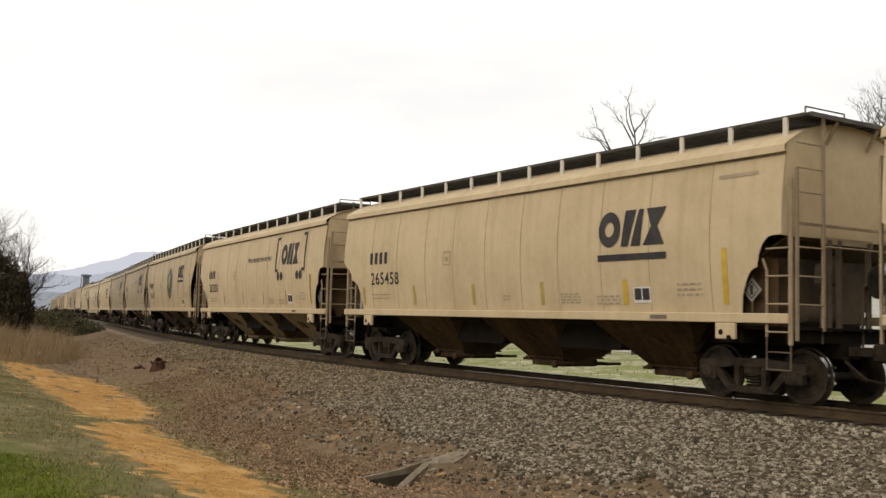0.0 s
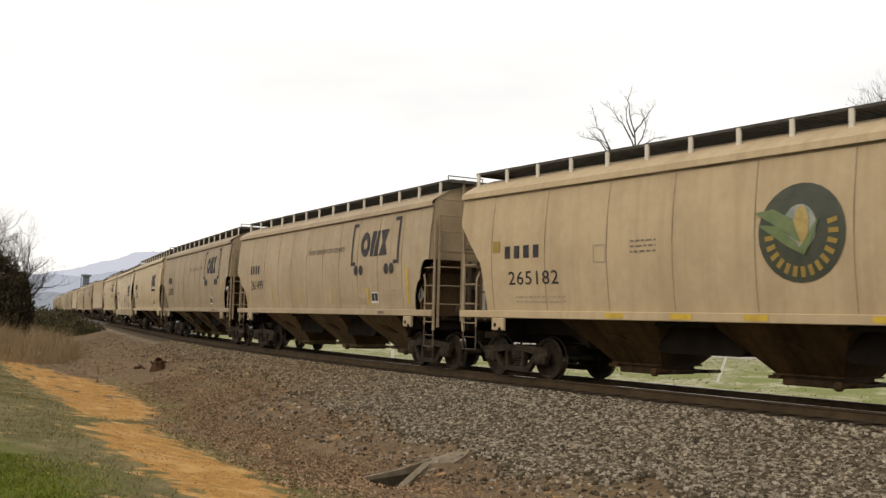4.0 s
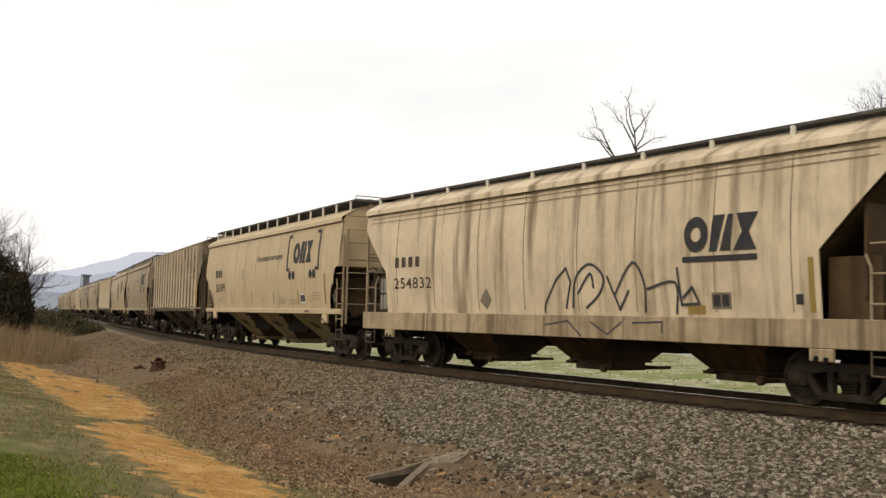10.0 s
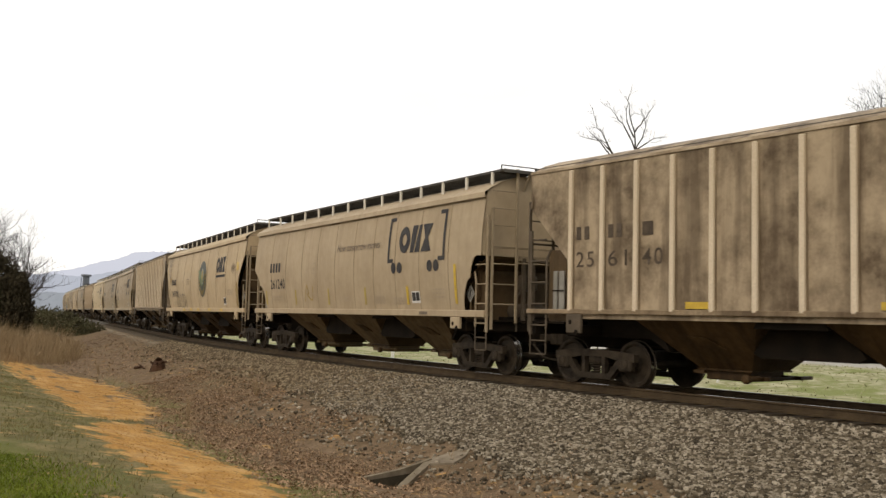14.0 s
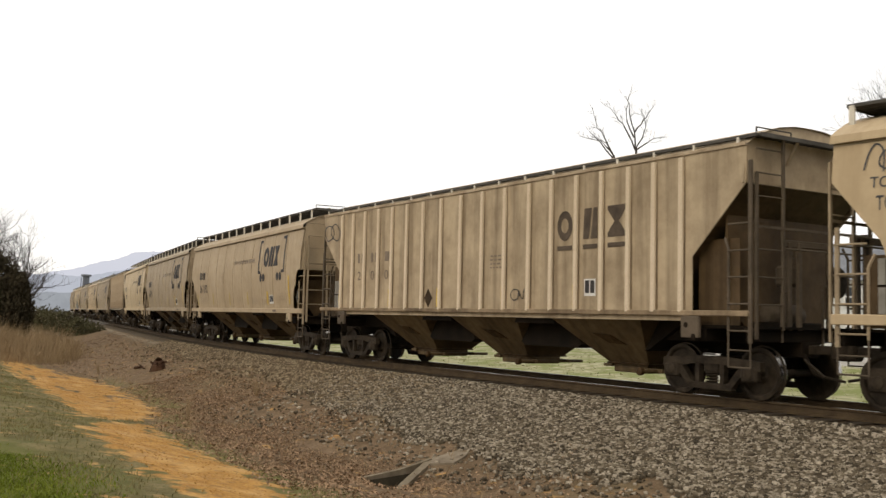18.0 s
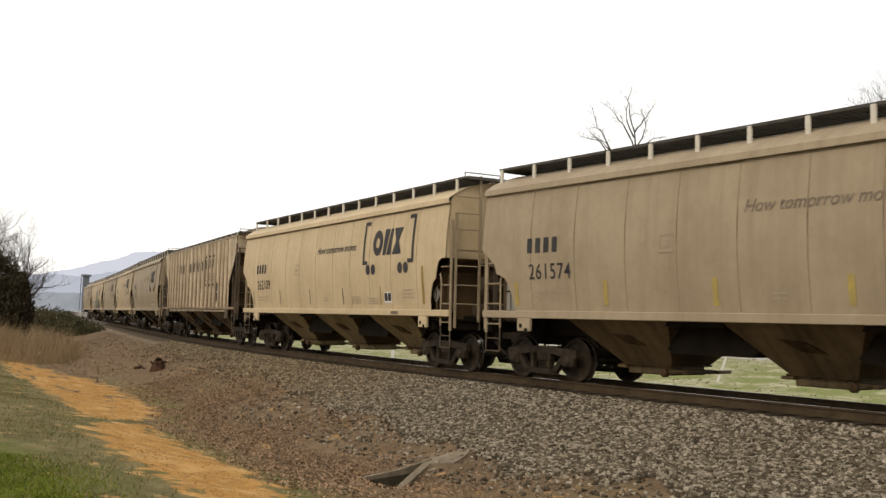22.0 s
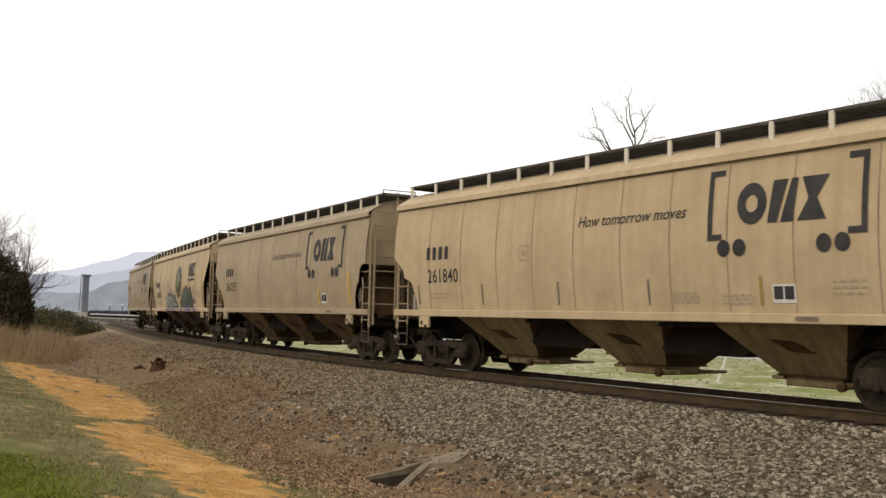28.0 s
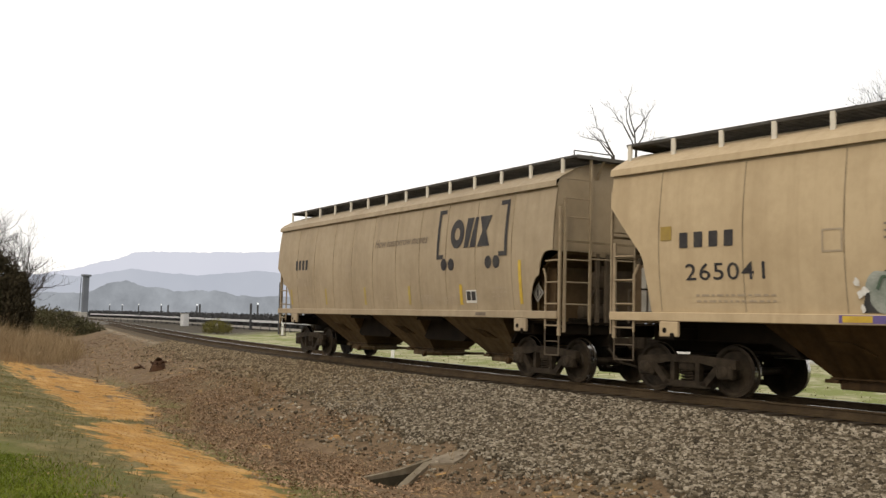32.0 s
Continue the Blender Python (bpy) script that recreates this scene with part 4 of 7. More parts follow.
SEAMS = [-5.9, -4.55, -3.15, -1.88, -0.56, 0.78, 2.04, 3.34, 4.65, 6.1]
TYPE_SMOOTH = smooth_wagon(15.14, cut_step, BULGE, BEIGE, SEAMS)
TYPE_EMBLEM = smooth_wagon(16.44, cut_round, BULGE, CREAM, [-7.0, -5.2, -3.38, -1.72, 0.06, 1.84, 3.6, 5.33, 7.02], hopper=HOPPER_DARK)
TYPE_STAINED = smooth_wagon(15.68, cut_straight, 0.10, STAINED, [-6.09, -4.3, -2.41, -0.7, 1.05, 2.69, 4.58, 6.14], (0.95, 1.40), HOPPER_DARK)
RIBS = (-6.8, -6.1, -5.38, -4.58, -3.82, -3.03, -2.22, -1.36, -0.48, 0.43, 1.32, 2.21, 2.98, 3.78, 4.54, 5.3, 5.97, 6.65)
TYPE_RIBBED = ribbed_wagon(16.16, RIBBED_TAN, RIBS, 0.10, hopper=HOPPER)
TYPE_GRIMY = ribbed_wagon(15.92, GRIMY, np.linspace(-6.69, 6.6, 16), 0.20, False)

# start of each wagon along the line at 0 s (its rear eave), kind, paint
TRAIN = [
    (-7.22, "smooth", CREAM), (-23.90, "smooth", CREAM), (-40.43, "smooth", CREAM), (-58.30, "emblem", SAND),
    (-74.68, "smooth", BEIGE), (-91.20, "smooth", DULL), (-107.67, "smooth", CREAM), (-124.65, "stained", STAINED),
    (-141.29, "smooth", CREAM), (-158.58, "grimy", GRIMY), (-175.23, "smooth", BEIGE), (-193.08, "emblem", SAND),
    (-210.71, "ribbed", RIBBED_TAN), (-227.36, "smooth", BEIGE), (-243.85, "smooth", DULL), (-260.40, "smooth", CREAM),
    (-277.99, "ribbed", RIBBED_PALE), (-294.90, "smooth", DULL), (-311.50, "smooth", SAND), (-328.19, "smooth", DULL),
    (-346.15, "emblem", SAND), (-362.80, "smooth", DULL)]
KINDS = {"smooth": (TYPE_SMOOTH, 15.14), "emblem": (TYPE_EMBLEM, 16.44), "stained": (TYPE_STAINED, 15.68), "ribbed": (TYPE_RIBBED, 16.16), "grimy": (TYPE_GRIMY, 15.92)}
LABELS = {"smooth": "smooth-sided cream covered hopper wagon rolling on the track", "emblem": "cream covered hopper wagon with a round green emblem",
          "stained": "cream covered hopper wagon streaked with brown stains", "ribbed": "tan covered hopper wagon with upright ribs and dirt streaks",
          "grimy": "dark grimy ribbed covered hopper wagon rolling on the track"}
WAGONS = []


def paint_over(ob, mat, paints):
    for o in (ob, *ob.children_recursive):
        for sl in o.material_slots:
            if sl.material in paints:
                sl.link = "OBJECT"
                sl.material = mat


USED = set()
for rear, kind, paint in TRAIN:
    proto, L = KINDS[kind]
    if kind in USED:
        car = copy_thing(proto, Matrix())
    else:
        car = proto
        USED.add(kind)
    WAGONS.append((car, rear + L / 2, L, kind, paint))
ALLPAINT = (SAND, BEIGE, CREAM, DULL, STAINED, RIBBED_TAN, GRIMY, RIBBED_PALE)
PALE_BELOW = (2, 8, 15, 18)
for rank, (car, s0, L, kind, paint) in enumerate(WAGONS):
    paint_over(car, paint, ALLPAINT)
    for ob in car.children_recursive:
        if ob.name.split(".")[0] == "rib" and ob.material_slots:
            ob.material_slots[0].link = "OBJECT"
            ob.material_slots[0].material = {RIBBED_TAN: RIB_PALE, GRIMY: RIB_PALE}.get(paint, RIB_MID)
        elif ob.name.startswith("seam") and kind == "smooth" and paint is CREAM:
            ob.material_slots[0].link = "OBJECT"
            ob.material_slots[0].material = SEAM_FAINT
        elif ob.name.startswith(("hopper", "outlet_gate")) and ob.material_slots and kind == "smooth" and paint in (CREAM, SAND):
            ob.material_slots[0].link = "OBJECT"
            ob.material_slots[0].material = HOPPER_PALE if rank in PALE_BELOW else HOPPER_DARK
    tagged(car, LABELS[kind], "freight wagon", "wagons of the train")


# ---- what stands about: slopes, plants, stones, the far side and the distance ----
RIGHT, UP, AHEAD = (Vector(CAM_POSE.col[i][:3]) for i in range(3))
AHEAD = -AHEAD
FOCAL = 784 / math.tan(radians(48.72 / 2))


def sight(px, py, dist):
    """A place dist metres off, seen px right of and py above the middle of the view."""
    d = AHEAD + RIGHT * (px / FOCAL) + UP * (py / FOCAL)
    return EYE + d.normalized() * dist


def ground_at(px, dist):
    p = sight(px, 0, dist)
    k = dist / math.hypot(p.x, p.y)
    x, y = p.x * k, p.y * k
    return Vector((x, y, ground_z(x, y)))


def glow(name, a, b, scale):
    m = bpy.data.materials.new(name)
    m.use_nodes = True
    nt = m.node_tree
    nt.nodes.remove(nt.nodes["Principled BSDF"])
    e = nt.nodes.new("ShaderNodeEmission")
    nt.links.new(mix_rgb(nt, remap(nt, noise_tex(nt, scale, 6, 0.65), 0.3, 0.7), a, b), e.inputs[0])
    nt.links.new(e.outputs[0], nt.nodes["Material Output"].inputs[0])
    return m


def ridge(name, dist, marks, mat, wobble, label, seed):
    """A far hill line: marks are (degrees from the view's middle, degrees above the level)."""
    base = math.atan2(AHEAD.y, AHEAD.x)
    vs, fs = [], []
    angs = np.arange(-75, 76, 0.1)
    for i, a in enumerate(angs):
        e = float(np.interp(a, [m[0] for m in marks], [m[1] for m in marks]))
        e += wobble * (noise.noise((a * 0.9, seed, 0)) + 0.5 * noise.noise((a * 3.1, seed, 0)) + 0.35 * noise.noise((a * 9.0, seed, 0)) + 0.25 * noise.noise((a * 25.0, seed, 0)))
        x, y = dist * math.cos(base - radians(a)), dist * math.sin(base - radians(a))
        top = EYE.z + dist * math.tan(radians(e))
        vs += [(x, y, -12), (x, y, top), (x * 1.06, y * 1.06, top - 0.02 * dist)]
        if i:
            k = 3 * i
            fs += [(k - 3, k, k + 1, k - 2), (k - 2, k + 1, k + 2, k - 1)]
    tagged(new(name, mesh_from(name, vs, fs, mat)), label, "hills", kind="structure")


# distance haze is painted into these hill colours, which glow by themselves
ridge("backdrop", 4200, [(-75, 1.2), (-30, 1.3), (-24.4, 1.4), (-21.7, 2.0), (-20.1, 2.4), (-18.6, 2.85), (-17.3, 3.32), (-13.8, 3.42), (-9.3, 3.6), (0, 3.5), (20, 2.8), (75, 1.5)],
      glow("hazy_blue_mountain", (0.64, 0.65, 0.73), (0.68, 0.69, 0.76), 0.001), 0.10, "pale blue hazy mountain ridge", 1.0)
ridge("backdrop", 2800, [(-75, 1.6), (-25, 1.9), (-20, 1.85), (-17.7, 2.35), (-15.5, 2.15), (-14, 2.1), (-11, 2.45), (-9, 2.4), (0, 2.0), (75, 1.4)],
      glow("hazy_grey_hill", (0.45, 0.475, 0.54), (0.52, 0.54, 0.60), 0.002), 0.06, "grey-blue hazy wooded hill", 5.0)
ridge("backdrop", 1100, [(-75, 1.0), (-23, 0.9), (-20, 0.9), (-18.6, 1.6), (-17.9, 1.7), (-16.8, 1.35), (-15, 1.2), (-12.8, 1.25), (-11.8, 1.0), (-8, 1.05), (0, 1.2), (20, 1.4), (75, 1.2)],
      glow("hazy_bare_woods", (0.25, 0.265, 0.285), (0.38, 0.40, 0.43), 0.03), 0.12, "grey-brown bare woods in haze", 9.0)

BARK = two_tone("grey_brown_bark", (0.045, 0.038, 0.034), (0.085, 0.072, 0.06), 6, 0.9)
EVERGREEN = two_tone("dark_evergreen_foliage", (0.032, 0.027, 0.015), (0.065, 0.052, 0.03), 1.5, 0.9, bumps=0)
OLIVE = two_tone("olive_shrub_foliage", (0.10, 0.095, 0.025), (0.17, 0.15, 0.05), 2, 0.9, bumps=0)
STRAW = two_tone("dry_brown_grass", (0.22, 0.15, 0.08), (0.38, 0.28, 0.16), 0.6, 0.95, bumps=0)
HAY = two_tone("dry_tan_grass", (0.11, 0.105, 0.035), (0.25, 0.20, 0.095), 0.9, 0.95, bumps=0)
LAWN = two_tone("fresh_green_grass", (0.085, 0.115, 0.010), (0.165, 0.19, 0.022), 0.9, 0.9, bumps=0)
CONCRETE = two_tone("weathered_concrete", (0.30, 0.28, 0.245), (0.42, 0.40, 0.36), 3, 0.9)
DARKSTEEL = two_tone("dark_weathered_steel", (0.05, 0.05, 0.055), (0.09, 0.09, 0.09), 2, 0.8)
WHITEPOST = two_tone("white_painted_post", (0.72, 0.71, 0.68), (0.60, 0.58, 0.54), 3, 0.6)
GREYBAND = two_tone("pale_galvanised_rail", (0.50, 0.50, 0.50), (0.60, 0.60, 0.60), 1, 0.6)


def limb(sh, pts, r0, r1, sides=5):
    n = len(pts)
    rings = []
    for i, p in enumerate(pts):
        d = (pts[min(i + 1, n - 1)] - pts[max(i - 1, 0)]).normalized()
        u = d.orthogonal().normalized()
        w = d.cross(u)
        r = r0 + (r1 - r0) * i / (n - 1)
        rings.append([p + (u * math.cos(2 * math.pi * k / sides) + w * math.sin(2 * math.pi * k / sides)) * r for k in range(sides)])
    vs = [q for ring in rings for q in ring]
    sh.add(vs, [(i * sides + k, i * sides + (k + 1) % sides, (i + 1) * sides + (k + 1) % sides, (i + 1) * sides + k) for i in range(n - 1) for k in range(sides)])


def grow(sh, rng, p, d, length, r, depth, spread=0.6, lift=0.25):
    pts, q, way = [p], p.copy(), d.normalized()
    steps = 4
    for i in range(steps):
        way = (way + Vector((rng.gauss(0, 0.16), rng.gauss(0, 0.16), rng.gauss(0.03, 0.12)))).normalized()
        q = q + way * length / steps
        pts.append(q.copy())
    limb(sh, pts, r, r * 0.62, 5 if depth > 2 else 3)
    if depth == 0:
        return
    for i in range(rng.choice((2, 3, 3))):
        at = pts[rng.choice((2, 3, 4, 4))]
        side = Vector((rng.gauss(0, 1), rng.gauss(0, 1), rng.gauss(lift, 0.5)))
        grow(sh, rng, at, (way + side * spread).normalized(), length * rng.uniform(0.55, 0.8), r * 0.55, depth - 1, spread, lift)


def bare_tree(px, dist, height, seed, lean=(0, 0), label="bare leafless tree with fine grey branches", trunk_share=0.62, depth=5):
    rng = random.Random(seed)
    base = ground_at(px, dist)
    tree = tagged(new("tree"), label, "tree")
    tree.location = base
    top = Vector((lean[0], lean[1], height * trunk_share))
    sh = Shape()
    pts = [Vector((0, 0, -0.3)) + top * k + Vector((rng.gauss(0, 0.06), rng.gauss(0, 0.06), 0)) for k in (0, 0.3, 0.6, 1.0)]
    limb(sh, pts, height * 0.016, height * 0.009, 8)
    part("trunk", sh.mesh("trunk", BARK, True), tree)
    for i in range(4):
        br = Shape()
        d = top.normalized() + Vector((rng.gauss(0, 0.45), rng.gauss(0, 0.45), rng.uniform(0.0, 0.3)))
        grow(br, rng, pts[3] - top * rng.choice((0, 0, 0.12)), d, height * 0.17, height * 0.006, depth)
        part("branch", mesh_from("branch", br.v, br.f, BARK), tree)
    return tree


def limbed_tree(px, dist, fork, limbs, seed, twig=0.55):
    """A tall tree whose few main limbs spread wide from one fork; limbs are (sideways, height) in metres."""
    rng = random.Random(seed)
    base = ground_at(px, dist)
    tree = tagged(new("tree"), "bare leafless tree with a few wide grey limbs", "tree")
    tree.location = base
    side = Vector((RIGHT.x, RIGHT.y, 0)).normalized()
    sh = Shape()
    limb(sh, [side * fork[0] * k + Vector((rng.gauss(0, 0.05), rng.gauss(0, 0.05), -0.3 + (fork[1] - base.z + 0.3) * k)) for k in (0, 0.35, 0.7, 1.0)], 0.16, 0.075, 8)
    part("trunk", sh.mesh("trunk", BARK, True), tree)
    for line in limbs:
        depth = rng.uniform(-0.5, 0.5)
        pts = [side * r + AHEAD * depth * i / len(line) + Vector((0, 0, z - base.z)) for i, (r, z) in enumerate(line)]
        fine = [p.lerp(q, k) for p, q in zip(pts, pts[1:]) for k in (0, 0.5)] + [pts[-1]]
        fine = [fine[0]] + [p + Vector((rng.gauss(0, 0.03), rng.gauss(0, 0.03), rng.gauss(0, 0.03))) for p in fine[1:]]
        br = Shape()
        limb(br, fine, 0.055, 0.014, 5)
        for i in range(2, len(fine)):
            way = (fine[i] - fine[i - 1]).normalized()
            for j in range(2 if i < len(fine) - 1 else 3):
                out = way + Vector((rng.gauss(0, 0.7), rng.gauss(0, 0.7), rng.gauss(0.2, 0.5)))
                grow(br, rng, fine[i], out, twig * rng.uniform(0.6, 1.2), 0.012, 1, 0.7, 0.2)
        part("branch", mesh_from("branch", br.v, br.f, BARK), tree)
    return tree


limbed_tree(338, 62, (0, 12.1), [[(0, 12.1), (-0.6, 13.4), (-1.05, 14.0), (-1.65, 14.7)], [(0, 12.1), (-0.05, 13.3), (-0.3, 14.2), (-0.4, 15.0), (-0.35, 15.6)],
                                 [(-0.05, 13.2), (0.35, 13.8), (0.7, 14.2), (1.15, 14.9)], [(0, 12.1), (0.45, 12.9), (0.65, 13.6), (0.45, 14.3)],
                                 [(0.05, 12.1), (0.8, 12.6), (1.5, 13.0)], [(-0.08, 12.9), (-0.55, 13.9), (-0.5, 14.5)]], 3)
limbed_tree(296, 62, (0.1, 11.8), [[(0.1, 11.8), (-0.45, 12.9), (-0.9, 13.5), (-1.15, 14.4)], [(0.1, 11.6), (-0.75, 12.6), (-1.35, 13.2)],
                                   [(0.1, 11.9), (-0.7, 12.6), (-1.7, 12.85)], [(0.1, 11.8), (-0.3, 12.5), (-0.9, 12.9)]], 11, 0.4)
bare_tree(812, 56, 15.2, 21, (0.2, 0))
bare_tree(846, 58, 15.8, 27, (-0.4, 0))
bare_tree(-818, 64, 10.5, 47, (0.5, 0.4), "bare thorny tree at the edge of dry grass", 0.4, 6)
bare_tree(-758, 74, 11.0, 31, (0.8, 0), "bare thorny tree at the edge of dry grass", 0.36, 6)
bare_tree(-775, 70, 10.0, 35, (0.6, 0), "bare thorny tree at the edge of dry grass", 0.3, 6)
bare_tree(-749, 72, 9.0, 37, (0.5, 0), "bare thorny tree at the edge of dry grass", 0.3, 5)
bare_tree(-766, 66, 9.6, 41, (0.9, 0.6), "bare thorny tree at the edge of dry grass", 0.3, 6)
bare_tree(-752, 68, 8.4, 43, (0.4, 0.3), "bare thorny tree at the edge of dry grass", 0.3, 6)
bare_tree(-741, 78, 8.0, 33, (0.3, 0), "bare thorny tree at the edge of dry grass", 0.36, 5)


def leaf_cloud(rng, blobs, count, size, mat, name):
    """Many small leaf sheets gathered about the given centres (x, y, z, radius x, radius z)."""
    vs, fs = [], []
    for i in range(count):
        cx, cy, cz, rx, rz = rng.choice(blobs)
        d = Vector((rng.gauss(0, 1), rng.gauss(0, 1), rng.gauss(0, 1))).normalized() * rng.uniform(0.55, 1.08)
        p = Vector((cx + d.x * rx, cy + d.y * rx, cz + d.z * rz))
        u = Vector((rng.gauss(0, 1), rng.gauss(0, 1), rng.gauss(0.6, 1))).normalized()
        w = u.orthogonal().normalized()
        a = rng.uniform(0.6, 1.4) * size
        k = len(vs)
        vs += [p, p + u * a + w * a * 0.35, p + u * a * 1.9, p + u * a - w * a * 0.35]
        fs.append((k, k + 1, k + 2, k + 3))
    return mesh_from(name, vs, fs, mat)


def shrub(px, dist, blobs, count, size, mat, label, category, stems=5, seed=1):
    rng = random.Random(seed)
    b = tagged(new("shrub"), label, category)
    b.location = ground_at(px, dist)
    sh = Shape()
    for i in range(stems):
        a = rng.uniform(0, 6.28)
        c = rng.choice(blobs)
        limb(sh, [Vector((0.2 * math.cos(a), 0.2 * math.sin(a), -0.1)), Vector((c[0] * 0.5, c[1] * 0.5, c[2] * 0.5)), Vector((c[0], c[1], c[2]))], 0.05, 0.02, 5)
    part("stems", mesh_from("stems", sh.v, sh.f, BARK), b)
    part("foliage", leaf_cloud(rng, blobs, count, size, mat, "foliage"), b)
    return b


def house():
    """A white boarded house beyond the road, seen between the wagons."""
    h = tagged(new("house"), "white boarded house with a grey gable roof", "house")
    base = ground_at(735, 62)
    h.location = base
    h.rotation_euler = (0, 0, math.atan2(base.y, base.x) - math.pi / 2 + 0.25)
    board = two_tone("white_house_board", (0.70, 0.70, 0.68), (0.60, 0.60, 0.57), 3, 0.7)
    slate = two_tone("grey_roof_shingle", (0.17, 0.18, 0.20), (0.25, 0.26, 0.28), 4, 0.9)
    glass = two_tone("dark_window_glass", (0.03, 0.035, 0.04), (0.05, 0.055, 0.06), 2, 0.15, bumps=0)
    L, D, H = 10.0, 7.0, 4.6
    body = part("wall", Shape().box(-L / 2, L / 2, -D / 2, D / 2, -1.0, H).mesh("wall", board), h)
    plank = Shape().box(-L / 2 - 0.02, L / 2 + 0.02, -D / 2 - 0.025, -D / 2, 0, 0.02).mesh("plank", board)
    for i in range(16):
        part("plank", plank, body, m=pose(0, 0, 0.2 + i * 0.27))
    roof = Shape().add([(-L / 2 - 0.4, -D / 2 - 0.5, H - 0.1), (L / 2 + 0.4, -D / 2 - 0.5, H - 0.1), (L / 2 + 0.4, 0, H + 2.2), (-L / 2 - 0.4, 0, H + 2.2), (-L / 2 - 0.4, D / 2 + 0.5, H - 0.1), (L / 2 + 0.4, D / 2 + 0.5, H - 0.1),
                        (-L / 2 - 0.4, 0, H - 0.1), (L / 2 + 0.4, 0, H - 0.1)], [(0, 1, 2, 3), (3, 2, 5, 4), (0, 3, 4, 6), (1, 7, 5, 2), (0, 6, 4, 5, 7, 1)])
    part("roof", roof.mesh("roof", slate), h)
    for wx in (-3.4, -1.2, 1.2, 3.4):
        for wz in (0.8, 3.0):
            w = part("window", Shape().bevel_box(wx - 0.5, wx + 0.5, -D / 2 - 0.08, -D / 2 - 0.02, wz, wz + 1.2, 0.02).mesh("window", WHITEPOST), h)
            for gz in (wz + 0.08, wz + 0.64):
                part("pane", Shape().box(wx - 0.4, wx + 0.4, -D / 2 - 0.095, -D / 2 - 0.06, gz, gz + 0.48).mesh("pane", glass), w)


house()
shrub(-768, 62, [(0.61 * r, 0.79 * r, z, rx, rz) for r, z, rx, rz in ((-0.5, 1.5, 1.4, 1.2), (-0.9, 2.9, 1.5, 1.3), (0.35, 2.5, 1.1, 1.2), (-0.7, 4.0, 1.3, 1.1), (0.85, 1.8, 0.75, 0.9), (0.45, 3.4, 0.8, 0.8), (-1.2, 4.8, 1.0, 0.7), (0.9, 0.7, 0.35, 0.7))],
      15000, 0.12, EVERGREEN, "dense dark evergreen shrub among dry grass", "shrub", 6, 2)
shrub(-690, 92, [(0, 0, 1.5, 1.6, 1.2), (1.6, 0.8, 1.3, 1.4, 1.1), (3.0, 1.6, 1.0, 1.3, 0.9), (-1.4, -0.6, 1.5, 1.3, 1.2), (4.4, 2.2, 0.6, 1.2, 0.8)], 6500, 0.12, two_tone("brown_olive_hedge_foliage", (0.05, 0.048, 0.024), (0.095, 0.085, 0.042), 1.0, 0.9, bumps=0), "low dark hedge beyond the dry grass", "shrub", 4, 5)
shrub(-396, 122, [(0, 0, 0.9, 1.2, 0.9), (1.3, 0.5, 0.7, 1.0, 0.7), (-1.2, -0.4, 0.7, 0.9, 0.7)], 2600, 0.10, OLIVE, "olive-yellow rounded shrub by the road barrier", "shrub", 4, 6)


def blades(name, spots, mat, label, category, height, seed, width=0.012, lean=0.35):
    rng = random.Random(seed)
    vs, fs = [], []
    for x, y, z, h in spots:
        a = rng.uniform(0, 6.28)
        dx, dy = math.cos(a), math.sin(a)
        hh = h * height * rng.uniform(0.6, 1.25) * (1 + 0.5 * noise.noise((x * 0.35, y * 0.35, 11)))
        lx, ly = rng.gauss(0, lean) * hh, rng.gauss(0, lean) * hh
        w = width * rng.uniform(0.7, 1.4)
        k = len(vs)
        vs += [(x - dx * w, y - dy * w, z - 0.02), (x + dx * w, y + dy * w, z - 0.02), (x + lx * 0.45 + dx * w * 0.7, y + ly * 0.45 + dy * w * 0.7, z + hh * 0.6), (x + lx * 0.45 - dx * w * 0.7, y + ly * 0.45 - dy * w * 0.7, z + hh * 0.6), (x + lx, y + ly, z + hh)]
        fs += [(k, k + 1, k + 2, k + 3), (k + 3, k + 2, k + 4)]
    return tagged(new(name, mesh_from(name, vs, fs, mat)), label, category, kind="stuff")


def scatter(rng, count, x0, x1, n0, n1, keep=None, clump=0.0):
    out = []
    tries = 0
    while len(out) < count and tries < count * 8:
        tries += 1
        x, n = rng.uniform(x0, x1), rng.uniform(n0, n1)
        if keep and not keep(x, n, rng):
            continue
        y = float(np.interp(x, TX, TY)) - n / math.cos(float(np.interp(x, TX, HEAD)))
        out.append((x, y, ground_z(x, y), rng.uniform(0.6, 1.2)))
    return out


